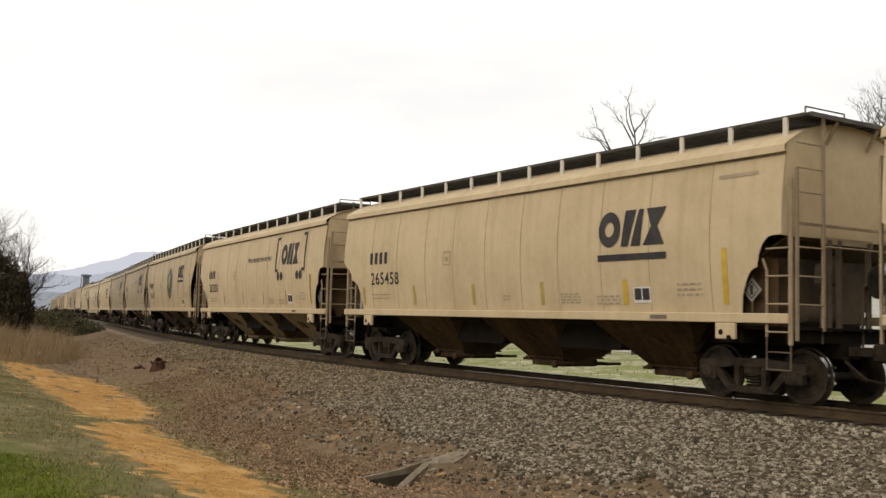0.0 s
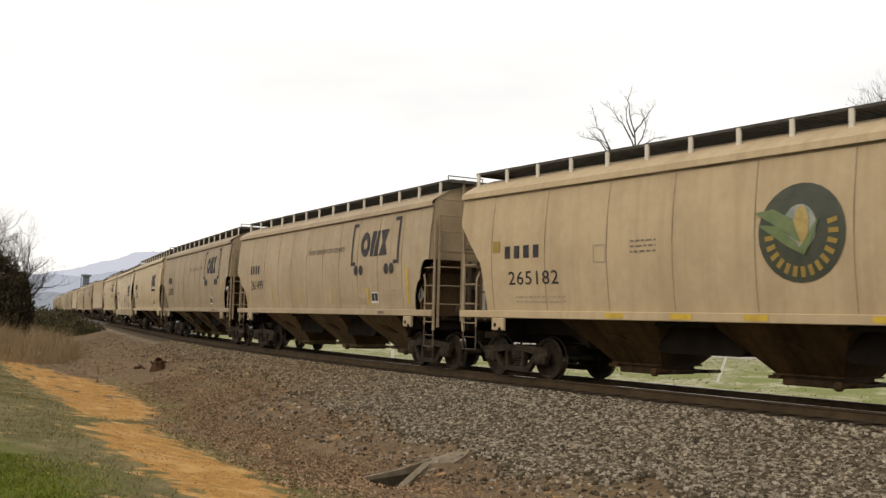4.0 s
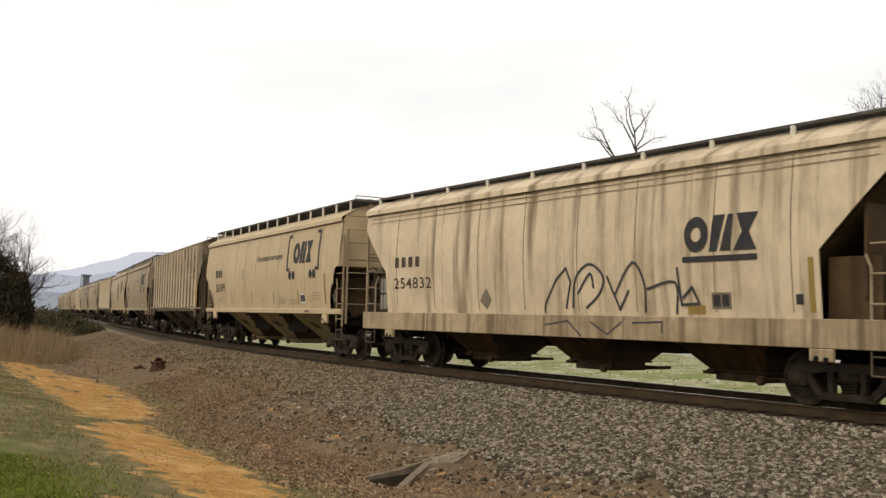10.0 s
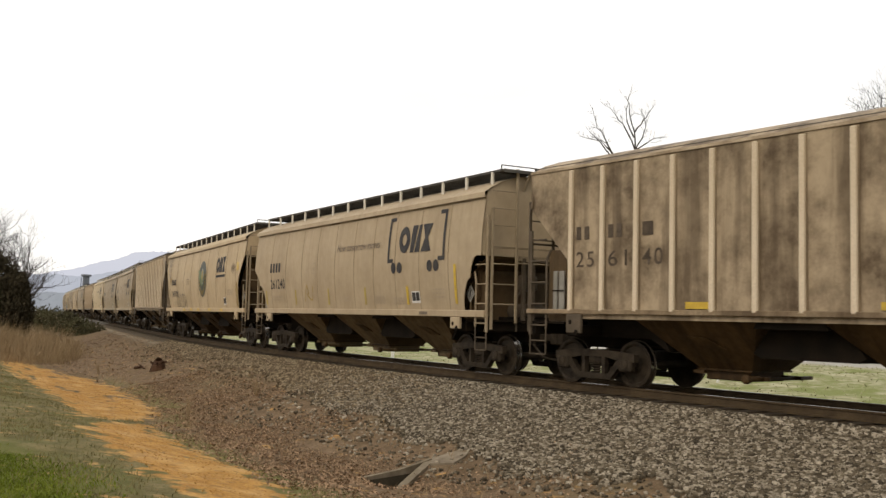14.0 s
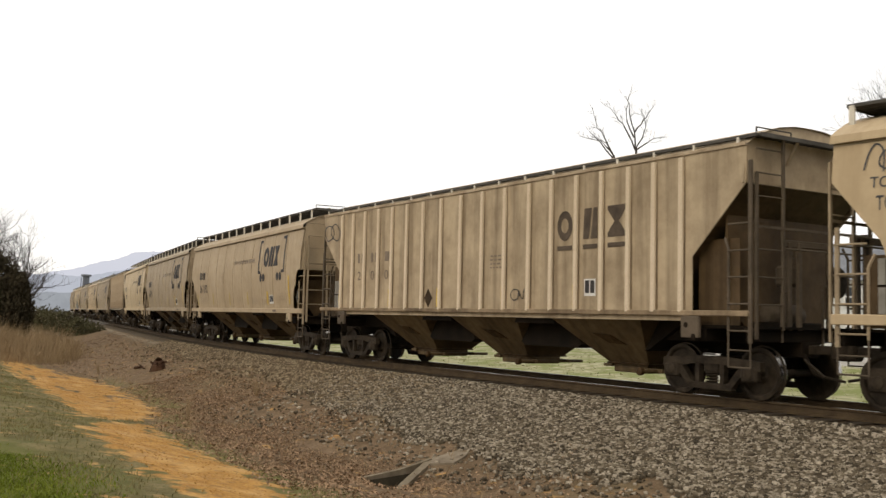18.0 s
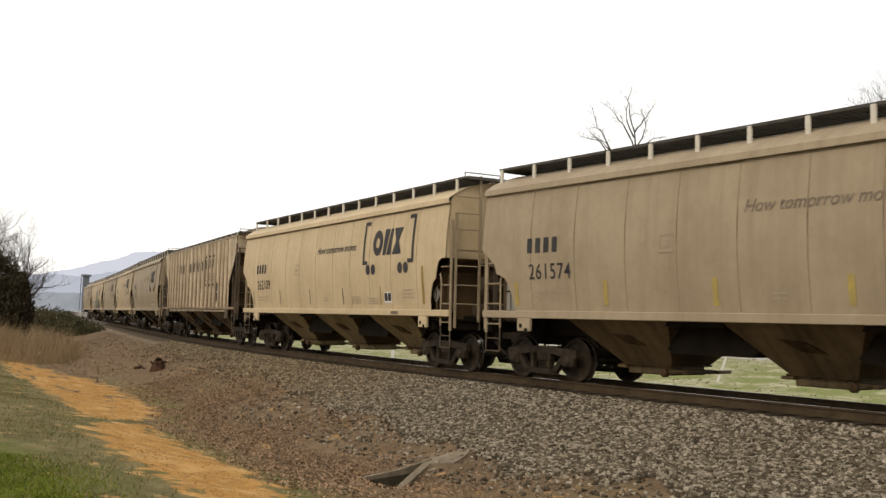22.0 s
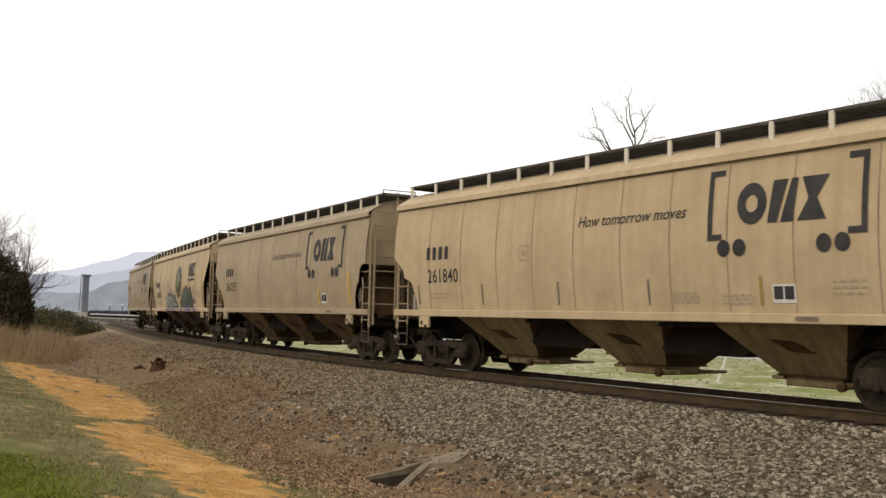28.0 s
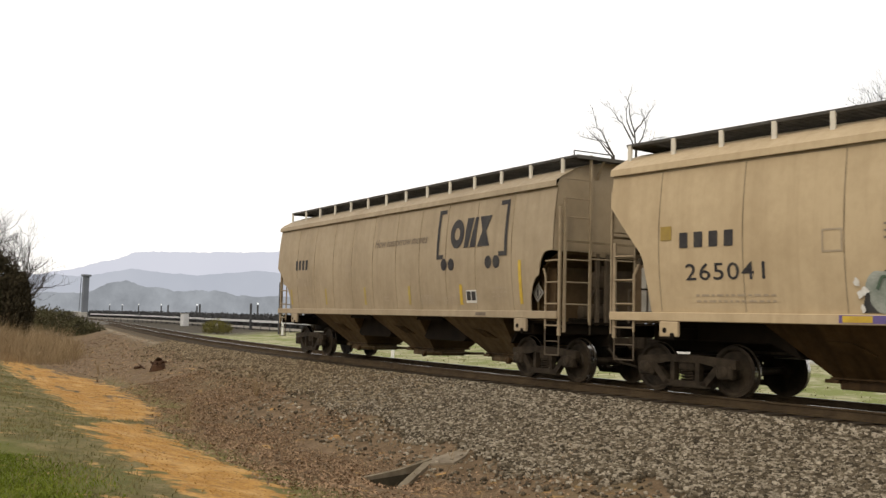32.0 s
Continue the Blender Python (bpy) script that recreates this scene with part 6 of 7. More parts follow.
def logo_shapes(x0, z0, x1, z1):
    """Three heavy plain shapes in a row: a thick ring, a split slanting block, an hourglass."""
    w, h = (x1 - x0), (z1 - z0)
    out = ring(x0 + 0.17 * w, z0 + 0.5 * h, 0.17 * w, 0.5 * h, 0.42)
    out.append([(x0 + 0.355 * w, z0), (x0 + 0.46 * w, z0), (x0 + 0.57 * w, z1), (x0 + 0.41 * w, z1)])
    out.append([(x0 + 0.50 * w, z0), (x0 + 0.64 * w, z0), (x0 + 0.68 * w, z1), (x0 + 0.61 * w, z1)])
    cx = x0 + 0.84 * w
    out.append([(x0 + 0.68 * w, z0), (x1 - 0.02 * w, z0), (cx + 0.045 * w, z0 + 0.5 * h), (x1, z1), (x0 + 0.72 * w, z1), (cx - 0.045 * w, z0 + 0.5 * h)])
    return out


def logo(car, x0, z0, x1, z1, mat, b):
    shapes = logo_shapes(x0, z0, x1, z1)
    decal(car, shapes[:-3], mat, b, "emblem", 0.012, "heavy dark ring")
    for q in shapes[-3:]:
        decal(car, [q], mat, b, "emblem", 0.012, "heavy dark block shape")


def mark_bars(x0, z0, x1, z1, count):
    step = (x1 - x0) / count
    return [bar(x0 + i * step, z0, x0 + (i + 0.58) * step, z1) for i in range(count)]


def fine_lines(x0, z0, x1, z1, rows, seed):
    rng = random.Random(seed)
    out = []
    for r in range(rows):
        z = z1 - (z1 - z0) * (r + 0.5) / rows
        x = x0
        while x < x1:
            w = rng.uniform(0.05, 0.16)
            out.append(bar(x, z - 0.018, min(x1, x + w), z + 0.018))
            x += w + 0.05
    return out


def plate(car, x0, z0, x1, z1, bulge):
    decal(car, [bar(x0, z0, x1, z1)], WHITEMARK, bulge, "data_panel", 0.010)
    w = (x1 - x0) / 2
    decal(car, [bar(x0 + 0.03, z0 + 0.06, x0 + w - 0.015, z1 - 0.03), bar(x0 + w + 0.015, z0 + 0.06, x1 - 0.03, z1 - 0.03)], DARKMARK, bulge, "data_panel", 0.014)


def placard(car, x, z, y=-1.53):
    h = 0.20
    frame_ = Shape().prism([(x - h, z), (x, z - h), (x + h, z), (x, z + h)], y, y + 0.012)
    p = part("placard", frame_.mesh("placard", GREYSTEEL), car, "white diamond placard with a dark border")
    k = h * 0.75
    q = h * 0.62
    ring_ = [[(x - k, z), (x, z - k), (x, z - q), (x - q, z)], [(x, z - k), (x + k, z), (x + q, z), (x, z - q)], [(x + k, z), (x, z + k), (x, z + q), (x + q, z)], [(x, z + k), (x - k, z), (x - q, z), (x, z + q)], bar(x - 0.03, z - 0.08, x + 0.03, z + 0.08)]
    vs, fs = [], []
    for poly in ring_:
        fs.append(tuple(range(len(vs), len(vs) + 4)))
        vs += [(a, y - 0.004, b) for a, b in poly]
    part("border", mesh_from("border", vs, fs, DARKMARK), p)
    part("holder", Shape().box(x - 0.02, x + 0.02, y + 0.012, y + 0.03, z - 0.5, z + 0.25).mesh("holder", HOPPER), p)


def emblem(car, cx, cz, bulge):
    decal(car, disc_rings(cx, cz, 0.79, 0.79), GREENMARK, bulge, "emblem", 0.012, "round dark green emblem with yellow and green shapes")
    decal(car, [disc(cx - 0.02, cz + 0.08, 0.31, 0.37)], SILVER, bulge, "emblem", 0.018)
    decal(car, [disc(cx + 0.02, cz + 0.12, 0.14, 0.30)], COBMARK, bulge, "emblem", 0.028)
    leaf = [[(cx - 0.86, cz + 0.36), (cx - 0.5, cz + 0.40), (cx - 0.14, cz + 0.22), (cx + 0.02, cz - 0.16), (cx - 0.3, cz + 0.04)],
            [(cx - 0.80, cz + 0.16), (cx - 0.42, cz + 0.12), (cx - 0.08, cz - 0.14), (cx + 0.08, cz - 0.36), (cx - 0.22, cz - 0.22)],
            [(cx + 0.08, cz - 0.36), (cx + 0.25, cz - 0.06), (cx + 0.34, cz + 0.24), (cx + 0.18, cz + 0.02), (cx + 0.0, cz - 0.24)]]
    decal(car, leaf, LEAFMARK, bulge, "emblem", 0.036)
    letters = []
    for i in range(15):
        a = radians(172 + i * 14.5)
        u, v = math.cos(a), math.sin(a)
        px, pz = cx + 0.58 * u, cz + 0.62 * v
        letters.append([(px - v * 0.04 - u * 0.085, pz + u * 0.04 - v * 0.085), (px + v * 0.04 - u * 0.085, pz - u * 0.04 - v * 0.085), (px + v * 0.04 + u * 0.085, pz - u * 0.04 + v * 0.085), (px - v * 0.04 + u * 0.085, pz + u * 0.04 + v * 0.085)])
    for q in letters:
        decal(car, [q], OCHRE, bulge, "letter_bar", 0.020)


def stroke(pts, w):
    """A brushed line as short quads."""
    out = []
    for (x0, z0), (x1, z1) in zip(pts, pts[1:]):
        d = math.hypot(x1 - x0, z1 - z0) or 1
        ux, uz = (x1 - x0) / d, (z1 - z0) / d
        nx, nz = -uz * w / 2, ux * w / 2
        e = w * 0.3
        out.append([(x0 - ux * e + nx, z0 - uz * e + nz), (x0 - ux * e - nx, z0 - uz * e - nz), (x1 + ux * e - nx, z1 + uz * e - nz), (x1 + ux * e + nx, z1 + uz * e + nz)])
    return out


def curve_pts(pts, n=6):
    """Rounds a few corner points into a smooth line."""
    out = []
    for i in range(len(pts) - 1):
        p0, p1, p2, p3 = pts[max(i - 1, 0)], pts[i], pts[i + 1], pts[min(i + 2, len(pts) - 1)]
        for k in range(n):
            t = k / n
            out.append(tuple(0.5 * (2 * p1[j] + (p2[j] - p0[j]) * t + (2 * p0[j] - 5 * p1[j] + 4 * p2[j] - p3[j]) * t * t + (3 * p1[j] - p0[j] - 3 * p2[j] + p3[j]) * t ** 3) for j in (0, 1)))
    return out + [pts[-1]]


def scrawl(car, x0, z0, x1, z1, mat, bulge, w, seed, loops):
    """Unreadable sprayed loops that fill a box."""
    rng = random.Random(seed)
    polys = []
    x = x0
    step = (x1 - x0) / loops
    for i in range(loops):
        h, kind = z1 - z0, rng.randrange(3)
        if kind == 0:
            tilt = rng.uniform(-0.3, 0.3) * step
            pts = [(x + step * (0.5 + 0.75 * math.cos(k * 0.7)) + tilt * math.sin(k * 0.7), z0 + h * (0.5 + rng.uniform(0.4, 0.55) * math.sin(k * 0.7))) for k in range(11)]
        elif kind == 1:
            pts = [(x - step * 0.2, z0 + rng.uniform(0, 0.2) * h), (x + step * 0.1, z0 + 0.8 * h), (x + step * 0.5, z1 + 0.05 * h), (x + step * 0.95, z0 + 0.75 * h), (x + step * rng.uniform(0.9, 1.3), z0)]
        else:
            pts = [(x, z0 + rng.uniform(0, 0.2) * (z1 - z0)), (x + step * 0.25, z1 - rng.uniform(0, 0.35) * (z1 - z0)), (x + step * rng.uniform(0.5, 0.8), z0 + rng.uniform(0.3, 0.6) * (z1 - z0)),
               (x + step * 0.35, z0 + rng.uniform(0.2, 0.5) * (z1 - z0)), (x + step * 0.95, z0 + rng.uniform(0, 0.3) * (z1 - z0)), (x + step * 1.1, z1 - rng.uniform(0, 0.3) * (z1 - z0))]
        polys += stroke(curve_pts(pts), w)
        x += step
    decal(car, polys, mat, bulge, "graffiti", 0.012 + 0.002 * rng.random(), "sprayed graffiti loops")


def patch(rng, cx, cz, rx, rz, n=13, rough=0.22):
    """A ragged sprayed patch."""
    pts = [(cx + rx * rng.uniform(1 - rough, 1 + rough) * math.cos(2 * math.pi * k / n), cz + rz * rng.uniform(1 - rough, 1 + rough) * math.sin(2 * math.pi * k / n)) for k in range(n)]
    return curve_pts(pts + pts[:1], 3)[:-1]


def mural(car):
    """Two large sprayed pieces and a red scribble: silver forms with black shadow, green forms edged in maroon."""
    rng = random.Random(41)
    b = BULGE
    # purple spikes behind the silver forms
    for x, z, h in ((-2.35, 2.1, 0.42), (-1.55, 2.1, 0.46), (-0.95, 2.05, 0.34), (-0.35, 1.95, 0.3), (0.25, 1.62, 0.2), (0.5, 1.55, 0.18)):
        decal(car, [[(x - 0.22, z - 0.25), (x + 0.24, z - 0.22), (x + 0.10, z + h * 0.4), (x + 0.02, z + h), (x - 0.12, z + h * 0.45)]], PURPLE, b, "graffiti", 0.012)
    decal(car, [[(-3.15, 1.50), (0.55, 1.48), (0.62, 1.66), (0.15, 1.82), (-0.25, 2.12), (-1.3, 2.2), (-2.2, 2.22), (-2.75, 2.12), (-3.05, 1.86)]], SPRAYBLACK, b, "graffiti", 0.015, "black sprayed shadow")
    forms = ((-2.82, 1.82, 0.22, 0.30), (-2.40, 1.88, 0.26, 0.28), (-1.92, 1.80, 0.22, 0.32), (-1.48, 1.92, 0.27, 0.22), (-1.35, 1.66, 0.22, 0.14), (-0.86, 1.84, 0.19, 0.31), (-0.45, 1.92, 0.22, 0.17), (-0.38, 1.64, 0.26, 0.12), (0.05, 1.62, 0.22, 0.10))
    for k, (x, z, rx, rz) in enumerate(forms):
        decal(car, [patch(rng, x, z, rx, rz)], SILVER, b, "graffiti", 0.020 + 0.002 * k, "silver sprayed form")
    for k in range(11):
        x, z = rng.uniform(-2.9, 0.0), rng.uniform(1.58, 2.0)
        pts = curve_pts([(x, z), (x + rng.uniform(0.05, 0.2), z + rng.uniform(-0.2, 0.2)), (x + rng.uniform(0.1, 0.4), z + rng.uniform(-0.15, 0.15))], 5)
        decal(car, stroke(pts, 0.045), SPRAYBLACK if k % 3 else SPRAYGREEN, b, "graffiti", 0.042 + 0.001 * k, "sprayed line")
    for k in range(9):
        x, z = rng.choice((rng.uniform(-3.3, -3.0), rng.uniform(0.0, 0.4))), rng.uniform(1.55, 2.0)
        decal(car, [patch(rng, x, z, 0.05, 0.05, 7, 0.5)], WHITEMARK, b, "graffiti", 0.045)
    # green piece: maroon ground, green and purple fields, red drips
    outline = [(1.35, 1.47), (4.72, 1.47), (4.78, 1.95), (4.55, 2.02), (4.42, 2.26), (4.22, 2.55), (4.0, 2.40), (3.72, 2.34), (3.42, 2.48), (3.1, 2.54), (2.75, 2.42), (2.55, 2.46), (2.25, 2.36), (2.0, 2.08), (1.72, 2.16), (1.62, 1.86), (1.3, 1.9), (1.22, 1.66)]
    decal(car, [outline], MAROON, b, "graffiti", 0.015, "dark maroon sprayed ground")
    for k, (x, z, rx, rz) in enumerate(((1.56, 1.64, 0.26, 0.17), (1.85, 1.85, 0.16, 0.2), (2.5, 2.05, 0.34, 0.32), (3.05, 2.12, 0.36, 0.36), (3.35, 1.75, 0.4, 0.24), (3.95, 2.08, 0.34, 0.32), (4.15, 1.72, 0.4, 0.22), (4.5, 1.72, 0.2, 0.2), (2.3, 1.66, 0.3, 0.16))):
        decal(car, [patch(rng, x, z, rx, rz, 13, 0.18)], SPRAYGREEN, b, "graffiti", 0.020 + 0.002 * k, "dark green sprayed form")
    for k, (x, z, rx, rz) in enumerate(((1.95, 1.62, 0.16, 0.12), (2.75, 1.66, 0.2, 0.15), (3.62, 1.68, 0.18, 0.16), (4.5, 2.0, 0.1, 0.14))):
        decal(car, [patch(rng, x, z, rx, rz, 9, 0.3)], PURPLE_DARK, b, "graffiti", 0.040 + 0.001 * k)
    for k, (x, z, h) in enumerate(((2.9, 1.75, 0.36), (2.62, 1.6, 0.2), (3.5, 1.9, 0.22), (3.85, 2.0, 0.16), (2.1, 1.98, 0.14), (4.62, 1.6, 0.2))):
        decal(car, [patch(rng, x, z, 0.05, h / 2, 9, 0.4)], SPRAYRED, b, "graffiti", 0.046 + 0.001 * k)
    # red scribble in three short rows
    for r, (x, z, n) in enumerate(((4.62, 2.36, 9), (4.58, 2.18, 12), (4.7, 2.02, 9), (5.3, 2.2, 5))):
        for k in range(n):
            u = x + k * 0.085
            decal(car, stroke([(u, z + rng.uniform(-0.07, 0.02)), (u + rng.uniform(-0.03, 0.09), z + rng.uniform(0.0, 0.11))], 0.022), SPRAYRED, b, "graffiti", 0.048 + 0.0006 * k)


def dress_smooth(car, number, clean, slogan=True, bracket=True, dark=DARKMARK):
    b = BULGE
    decal(car, mark_bars(-6.0, 2.69, -4.95, 3.0, 4), dark, b)
    if number:
        lettering(car, number, -5.95, 2.13, -4.65 if bracket else -4.45, 2.46, dark, b, gap=1.1)
    else:
        decal(car, mark_bars(-5.95, 2.17, -4.65, 2.44, 6), PALEMARK, b)
    if bracket:
        logo(car, 3.55, 2.93, 5.28, 3.62, dark, b)
        decal(car, [[(2.93, 2.70), (3.24, 2.70), (3.24, 2.80), (3.03, 2.80), (3.03, 3.80), (3.26, 3.80), (3.26, 3.90), (2.93, 3.90)]], dark, b, "emblem", 0.014)
        decal(car, [[(5.94, 2.68), (5.94, 3.92), (5.60, 3.92), (5.60, 3.82), (5.84, 3.82), (5.84, 2.78), (5.62, 2.78), (5.62, 2.68)]], dark, b, "emblem", 0.014)
        for x in (3.27, 3.60, 5.20, 5.52):
            decal(car, [disc(x, 2.56, 0.135, 0.145)], dark, b, "emblem", 0.012)
        if slogan:
            lettering(car, "How tomorrow moves", -0.42, 3.14, 2.44, 3.36, dark if clean else FADED, b, 0.3)
    else:
        logo(car, 3.3, 2.70, 5.08, 3.38, dark, b)
        decal(car, [bar(3.28, 2.44, 5.10, 2.56)], dark, b, "emblem", 0.014)
        decal(car, [bar(6.25, 3.74, 7.08, 3.80)], PALEMARK, b)
    strip = OCHRE if clean else YELLOW
    thin = 0.03 if clean else 0.06
    for x in (-6.4, -3.7, -1.05, 1.5, 4.0):
        decal(car, [bar(x - thin, 1.60, x + thin, 2.08)], (FADED if clean else WORN_YELLOW) if x < 3 else strip, b, "reflective_strip")
    decal(car, [bar(6.36, 1.62, 6.47, 2.56)], strip, b, "reflective_strip")
    plate(car, 4.22, 1.64, 4.66, 1.94, b)
    decal(car, fine_lines(5.32, 1.74, 5.9, 2.02, 3, 1), PALEMARK, b)
    decal(car, fine_lines(-5.95, 1.72, -4.9, 1.92, 2, 2), PALEMARK, b)
    decal(car, fine_lines(2.1, 1.62, 2.7, 1.85, 4, 3) + fine_lines(0.1, 1.68, 0.35, 1.84, 2, 5) + fine_lines(3.2, 1.6, 3.85, 1.8, 3, 6), PALEMARK, b)
    decal(car, [bar(-2.3, 2.55, -1.98, 2.58), bar(-2.3, 2.86, -1.98, 2.89), bar(-2.3, 2.58, -2.27, 2.86), bar(-2.01, 2.58, -1.98, 2.86), bar(-2.2, 2.65, -2.08, 2.75)], PALEMARK, b)
    decal(car, [bar(4.66, 1.36, 5.08, 1.43)], FADED, 0.0, "marking", 0.10)
    placard(car, 6.84, 1.86)


def dress_emblem(car, number):
    b = BULGE
    decal(car, mark_bars(-6.52, 2.60, -5.25, 2.87, 4), DARKMARK, b)
    lettering(car, number, -6.40, 2.03, -4.78, 2.32, DARKMARK, b, gap=1.1)
    logo(car, 3.64, 2.93, 5.22, 3.55, DARKMARK, b)
    decal(car, [bar(3.60, 2.73, 5.24, 2.83)], DARKMARK, b, "emblem", 0.014)
    emblem(car, 0.93, 2.75, b)
    decal(car, [bar(7.18, 2.92, 7.48, 3.22)], YELLOW, b, "sticker")
    decal(car, [bar(7.12, 1.52, 7.24, 2.46)], OCHRE, b, "reflective_strip")
    decal(car, [bar(-6.95, 2.75, -6.7, 3.0)], OCHRE, b, "sticker")
    for x in (-3.2, -1.55, 0.05, 2.35, 4.6):
        decal(car, [bar(x - 0.24, 1.35, x + 0.24, 1.45)], YELLOW, 0.0, "reflective_strip", 0.095)
    plate(car, 4.92, 1.60, 5.34, 1.90, b)
    decal(car, fine_lines(5.6, 1.98, 6.6, 2.22, 3, 7) + fine_lines(-6.2, 1.62, -4.6, 1.82, 2, 8), PALEMARK, b)
    decal(car, fine_lines(-2.75, 2.55, -2.1, 2.85, 3, 9), FADED, b)
    decal(car, [bar(-3.75, 2.42, -3.4, 2.45), bar(-3.75, 2.75, -3.4, 2.78), bar(-3.75, 2.45, -3.72, 2.75), bar(-3.43, 2.45, -3.40, 2.75)], PALEMARK, b)
    placard(car, 7.62, 1.9)


def dress_ribbed(car, number, style):
    b = 0.0
    lows = {"tan": (-5.96, 2.29, 2.54, 0.793), "grimy": (-6.69, 2.35, 2.66, 0.886), "pale": (-6.76, 2.26, 2.50, 0.793)}
    x0, z0, z1, pitch = lows[style]
    ink = {"tan": FADED, "grimy": BROWNMARK, "pale": DARKMARK}[style]
    for i in range(0, 6, 2):
        x = x0 + (i // 2) * pitch + 0.14
        lettering(car, number[i:i + 2], x, z0, x + 0.5, z1, ink, b, gap=1.2)
        if style != "pale":
            decal(car, mark_bars(x, z1 + 0.24, x + 0.46, z1 + 0.5, 2 if i < 4 else 1), ink, b)
        else:
            decal(car, [bar(x + 0.15, z1 + 0.3, x + 0.33, z1 + 0.56)], ink, b)
    if style == "pale":
        for xa, xb, n in ((-3.95, -2.4, 5), (-1.5, -0.6, 3), (-0.35, 1.95, 6)):
            decal(car, mark_bars(xa, 3.13, xb, 3.55, n)[:6], DARKMARK if xa < 0 else BROWNMARK, b)
        for q in (bar(2.40, 3.65, 4.26, 3.74), bar(2.40, 2.42, 4.26, 2.51), bar(2.30, 2.49, 2.39, 3.67), bar(4.27, 2.49, 4.36, 3.67)):
            decal(car, [q], BROWNMARK, b, "emblem", 0.012, "dark outlined square emblem")
        decal(car, mark_bars(2.45, 3.2, 4.2, 3.56, 4), BROWNMARK, b, "emblem")
        decal(car, fine_lines(2.5, 2.64, 4.18, 3.0, 3, 4), BROWNMARK, b, "emblem")
        decal(car, [bar(4.68, 2.18, 5.08, 2.53), bar(4.68, 1.76, 5.08, 2.11)], DARKMARK, b, "data_panel")
        decal(car, [bar(5.80, 1.56, 5.92, 2.58)], OCHRE, b, "reflective_strip")
        decal(car, [bar(2.9, 1.56, 3.02, 1.95), bar(-3.75, 1.56, -3.66, 1.8)], OCHRE, b, "reflective_strip")
        for cx, cz, r in ((-2.3, 1.86, 0.26), (-1.35, 1.9, 0.16)):
            decal(car, [[(cx + r * random.Random(k * 7 + 1).uniform(0.6, 1.1) * math.cos(k * 0.7), cz + 1.3 * r * random.Random(k * 5 + 2).uniform(0.6, 1.1) * math.sin(k * 0.7)) for k in range(9)]], HOPPER_DARK, b, "rust_patch")
        return
    boxes, low, ul = {"tan": ([(3.16, 3.64), (3.97, 4.40), (4.70, 5.21)], (2.92, 3.53), (2.72, 2.81)), "grimy": ([(4.24, 5.0), (5.17, 5.64), (5.87, 6.57)], (3.09, 3.83), (2.84, 2.95))}[style]
    for k, (xa, xb) in enumerate(boxes):
        za, zb = low
        w, h = xb - xa, zb - za
        if k == 0:
            polys = ring(xa + w / 2, za + h / 2, w / 2, h / 2, 0.5)
        elif k == 1:
            polys = [[(xa, za), (xa + 0.42 * w, za), (xa + 0.62 * w, zb), (xa + 0.1 * w, zb)], [(xa + 0.54 * w, za), (xb, za), (xb, zb), (xa + 0.74 * w, zb)]]
        else:
            polys = [[(xa, za), (xb, za), (xb, za + 0.13 * h), (xa + 0.62 * w, za + h / 2), (xb, zb - 0.13 * h), (xb, zb), (xa, zb), (xa, zb - 0.13 * h), (xa + 0.38 * w, za + h / 2), (xa, za + 0.13 * h)]]
        decal(car, polys, BROWNMARK if style == "tan" else HOPPER_DARK, b, "emblem")
        decal(car, [bar(xa, ul[0], xb, ul[1])], BROWNMARK if style == "tan" else HOPPER_DARK, b, "emblem")
    if style == "tan":
        decal(car, [bar(6.60, 1.56, 6.72, 2.5)], YELLOW, b, "reflective_strip")
        for x in (3.72, 1.25, -1.48, -3.94, -6.92):
            decal(car, [bar(x - 0.06, 1.56, x + 0.06, 2.02)], YELLOW, b, "reflective_strip", 0.02)
        decal(car, [[(-2.14, 1.77), (-1.94, 1.53), (-1.74, 1.77), (-1.94, 2.01)]], HOPPER_DARK, b, "placard")
        plate(car, 4.02, 1.78, 4.36, 2.12, b)
        scrawl(car, 1.6, 1.7, 2.2, 1.95, SPRAYBLACK, b, 0.02, 3, 3)
        scrawl(car, -7.9, 3.5, -7.1, 4.0, SPRAYBLACK, b, 0.03, 4, 2)
        decal(car, fine_lines(0.75, 2.4, 1.2, 2.75, 4, 11), FADED, b)
    else:
        decal(car, [bar(6.66, 1.56, 6.80, 2.70)], YELLOW, b, "reflective_strip", 0.012)
        for x in (-3.45, 0.2, 3.65):
            decal(car, [bar(x - 0.27, 1.54, x + 0.27, 1.66)], YELLOW, b, "reflective_strip", 0.05)
        decal(car, [bar(5.2, 1.8, 5.64, 2.2)], PALEMARK, b, "data_panel")
        decal(car, [bar(5.25, 1.86, 5.59, 2.15)], HOPPER_DARK, b, "data_panel", 0.014)
        decal(car, [bar(5.9, 1.44, 6.55, 1.62)], WHITEMARK, b, "data_panel", 0.10)
        decal(car, [bar(5.97, 1.48, 6.48, 1.58)], HOPPER_DARK, b, "data_panel", 0.104)


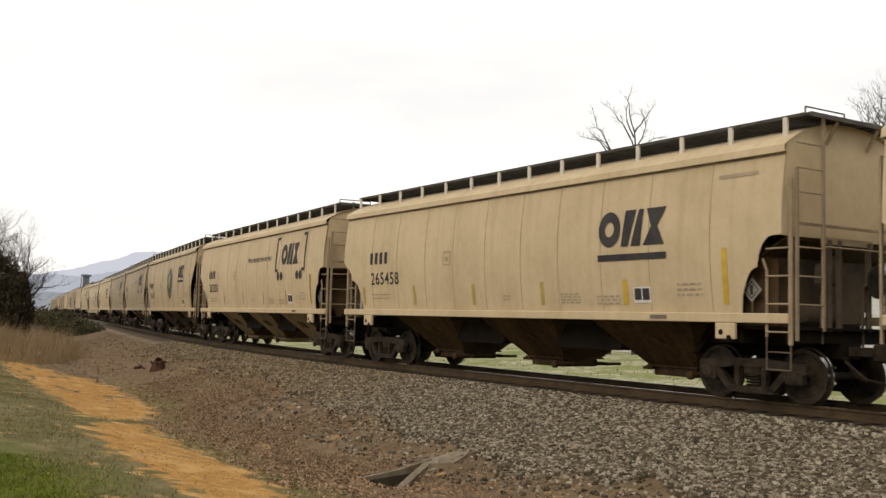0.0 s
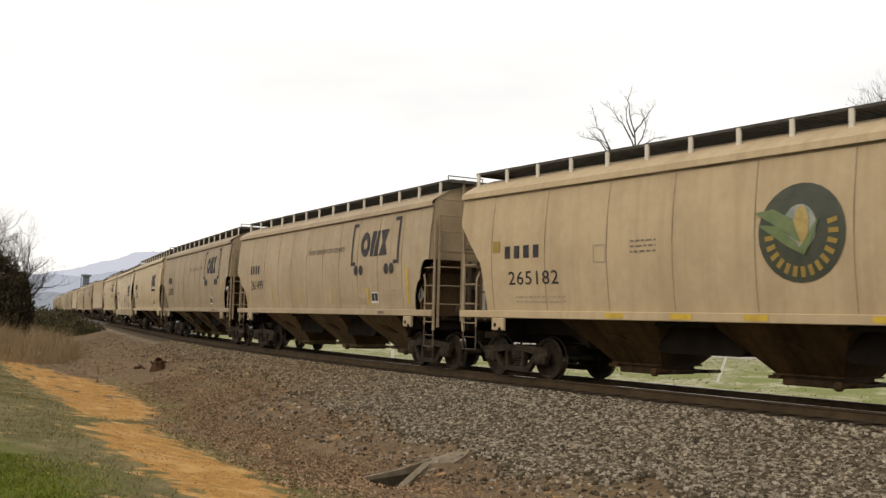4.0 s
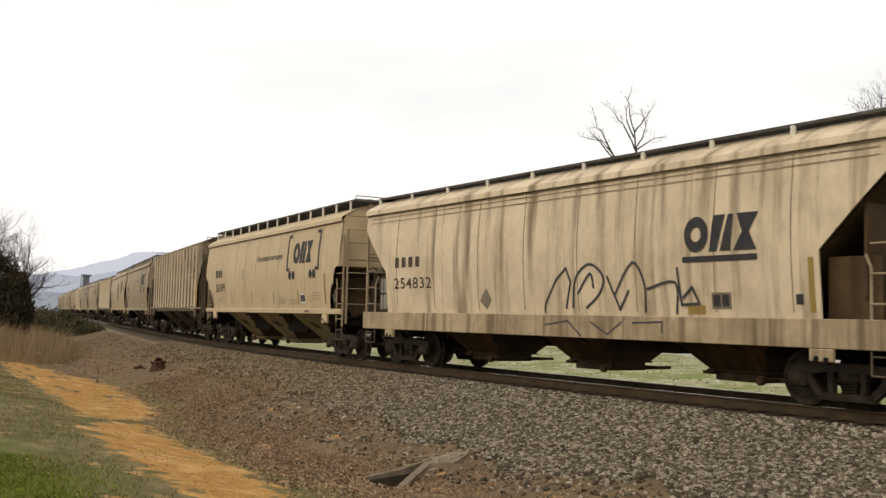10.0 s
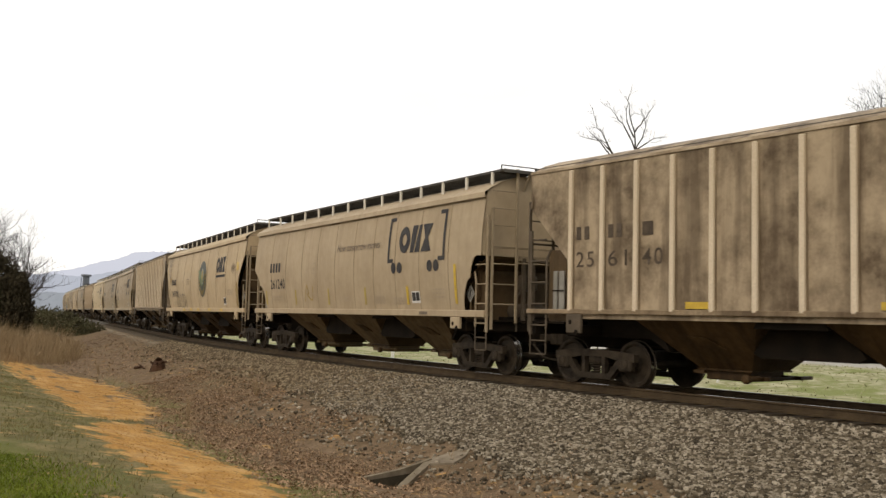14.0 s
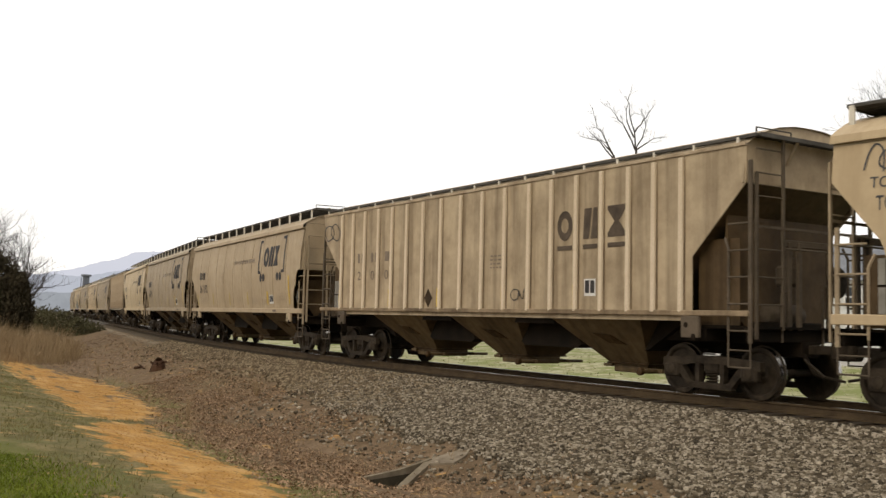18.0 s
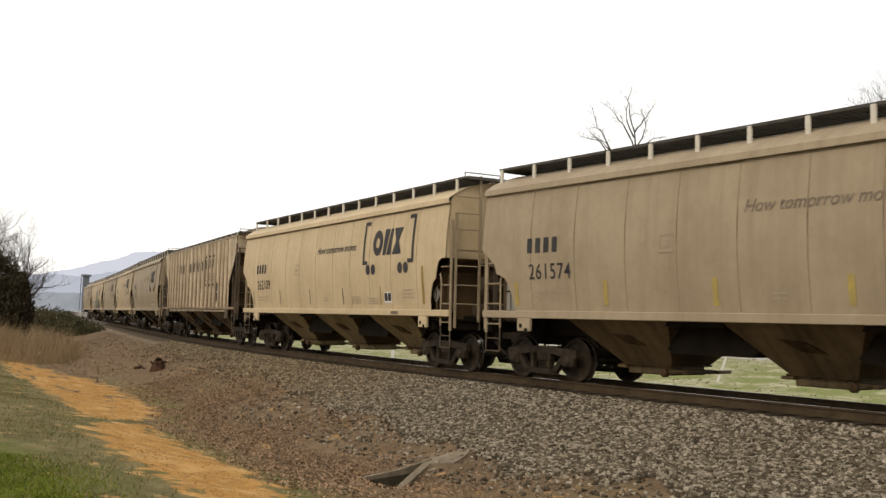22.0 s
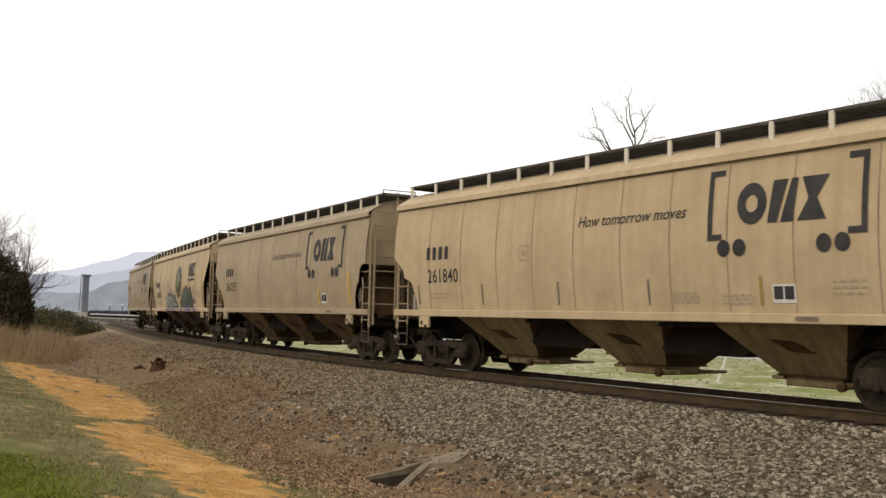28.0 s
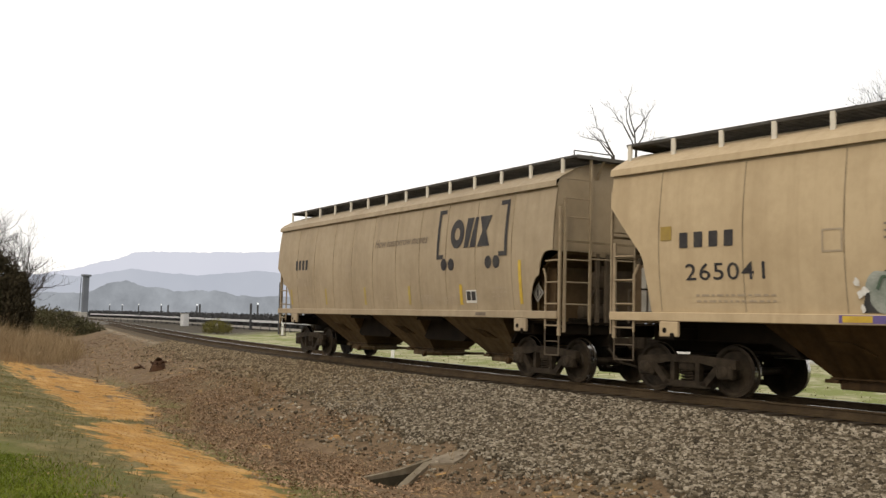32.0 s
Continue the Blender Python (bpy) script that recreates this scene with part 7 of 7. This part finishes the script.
def dress_stained(car, number):
    b = 0.10
    decal(car, mark_bars(-6.15, 2.56, -4.8, 2.82, 4), BROWNMARK, b)
    lettering(car, number, -6.2, 2.01, -4.4, 2.29, BROWNMARK, b, gap=1.1)
    logo(car, 3.92, 2.52, 5.52, 3.14, DARKMARK, b)
    decal(car, [bar(3.88, 2.35, 5.50, 2.45)], DARKMARK, b, "emblem", 0.014)
    decal(car, [bar(4.5, 1.54, 4.92, 1.82)], FADED, b, "data_panel")
    decal(car, [bar(4.54, 1.58, 4.69, 1.78), bar(4.73, 1.58, 4.88, 1.78)], DARKMARK, b, "data_panel", 0.014)
    decal(car, [bar(6.2, 1.62, 6.34, 1.78)], DARKMARK, b, "data_panel")
    decal(car, [bar(6.45, 1.5, 6.55, 2.35), bar(3.95, 1.45, 4.35, 1.6)], OCHRE, b, "reflective_strip")
    tags = (((-0.01, 1.45), (0.0, 1.6), (0.4, 2.12), (0.72, 2.35), (0.85, 2.06), (0.68, 1.54)), ((0.89, 1.55), (1.02, 2.15), (1.44, 2.41), (1.82, 2.15), (1.69, 1.82), (1.29, 1.55)),
            ((1.06, 1.83), (1.44, 2.22), (1.53, 1.94)), ((1.93, 2.15), (2.25, 1.52), (2.5, 1.87)), ((2.14, 1.82), (2.62, 2.4), (2.92, 2.02), (2.92, 1.48)), ((3.0, 1.9), (3.69, 2.01), (3.69, 1.46)),
            ((3.75, 2.26), (3.82, 1.61), (4.23, 1.63), (4.08, 1.92), (3.86, 1.73)))
    for k, line in enumerate(tags):
        decal(car, stroke(line if k % 3 == 0 else curve_pts(list(line), 4), 0.05), SPRAYBLACK, b, "graffiti", 0.013 + 0.001 * k, "black sprayed line")
    for k, line in enumerate((((0.06, 1.19), (0.78, 1.28), (1.18, 0.99)), ((1.46, 1.27), (1.95, 1.04), (2.33, 1.28)), ((2.63, 1.27), (3.38, 1.3), (3.38, 1.1)))):
        decal(car, stroke(line, 0.035), SPRAYBLACK, 0.0, "graffiti", 0.092, "black sprayed line")
    decal(car, [[(-2.35, 1.7), (-2.1, 1.5), (-1.9, 1.72), (-2.1, 1.98)]], FADED, b, "placard")
    # rolled lines along the roof's edge
    for k, z in enumerate((3.80, 3.92, 4.0)):
        decal(car, [bar(-7.6 + 0.9 * i, z, -6.74 + 0.9 * i, z + 0.02) for i in range(17)], SEAM, b, "seam", 0.014)


PLAN = ["s:", "u:265458", "b:262503:c", "e:265182", "b:261499:d", "b:261597:y", "u:265468", "t:254832", "b:262499:c", "g:256140", "b:261240:y", "e:265059",
        "r:260607", "b:261292:y", "b:261574:y", "b:262109:c", "p:250506", "b:26110:y", "b:261840:c", "b:261275:y", "e:265041:x", "b::y"]
for (car, s0, L, kind, paint), plan in zip(WAGONS, PLAN):
    what, *rest = plan.split(":")
    number = rest[0]
    extra = rest[1] if len(rest) > 1 else ""
    if what == "b":
        dress_smooth(car, number, extra == "c", True, True, DARKMARK)
    elif what in "us":
        dress_smooth(car, number, False, False, False)
    elif what == "e":
        dress_emblem(car, number)
    elif what == "t":
        dress_stained(car, number)
    else:
        dress_ribbed(car, number, {"g": "grimy", "r": "tan", "p": "pale"}[what])
    if extra == "x":
        mural(car)
        decal(car, [bar(-3.5, 1.34, 0.6, 1.46), bar(1.3, 1.34, 5.6, 1.46)], PURPLE, 0.0, "graffiti", 0.092)
    elif what == "e" and number.endswith("59"):
        scrawl(car, -4.95, 1.48, -2.7, 2.1, SPRAYBLACK, BULGE, 0.028, 8, 5)
        scrawl(car, -7.65, 3.55, -6.65, 3.95, SPRAYBLACK, BULGE, 0.028, 9, 4)
        lettering(car, "TO HIgh", -7.6, 3.26, -6.8, 3.48, SPRAYBLACK, BULGE, name="graffiti")
        lettering(car, "TO DIe", -7.5, 2.98, -6.85, 3.2, SPRAYBLACK, BULGE, name="graffiti")
        for k in range(7):
            decal(car, [bar(6.32 + 0.09 * k, 2.9 - 0.05 * (k % 3), 6.35 + 0.09 * k, 3.15 + 0.06 * (k % 2))], FADED, BULGE, "scuff")
    elif number.endswith("240"):
        scrawl(car, -2.9, 1.7, -2.3, 2.3, OCHRE, BULGE, 0.04, 10, 1)


# ---- the train rolls ----
def run(t):
    """Metres that the train has rolled at t seconds."""
    return 10.1 * t + 0.01 * t * t


def motions():
    for car, s0, L, kind, paint in WAGONS:
        rows = []
        half = L / 2 - 1.2
        for i in range(65):
            t = i * 0.5
            s = s0 + run(t)
            a, b = on_track(s - half), on_track(s + half)
            mid = (a + b) / 2
            rows.append((t, pose(mid.x, mid.y, 0, 0, 0, math.degrees(math.atan2(b.y - a.y, b.x - a.x)))))
        walk(car, rows)
        # the wheels turn while the wagon is near enough to see them turn
        near = [k for k in range(0, 961) if -46 < s0 + run(k / 30) < 2]
        if not near:
            continue
        turn = [(k / 30, math.degrees((run(k / 30)) / 0.457)) for k in near]
        if near[0] > 0:
            turn.insert(0, (0.0, turn[0][1]))
        if near[-1] < 960:
            turn.append((SECONDS, turn[-1][1]))
        for ob in car.children_recursive:
            if ob.name.startswith("wheelset"):
                x = ob.location.x
                walk(ob, [(t, pose(x, 0, 0.457, 0, a, 0)) for t, a in turn])


motions()
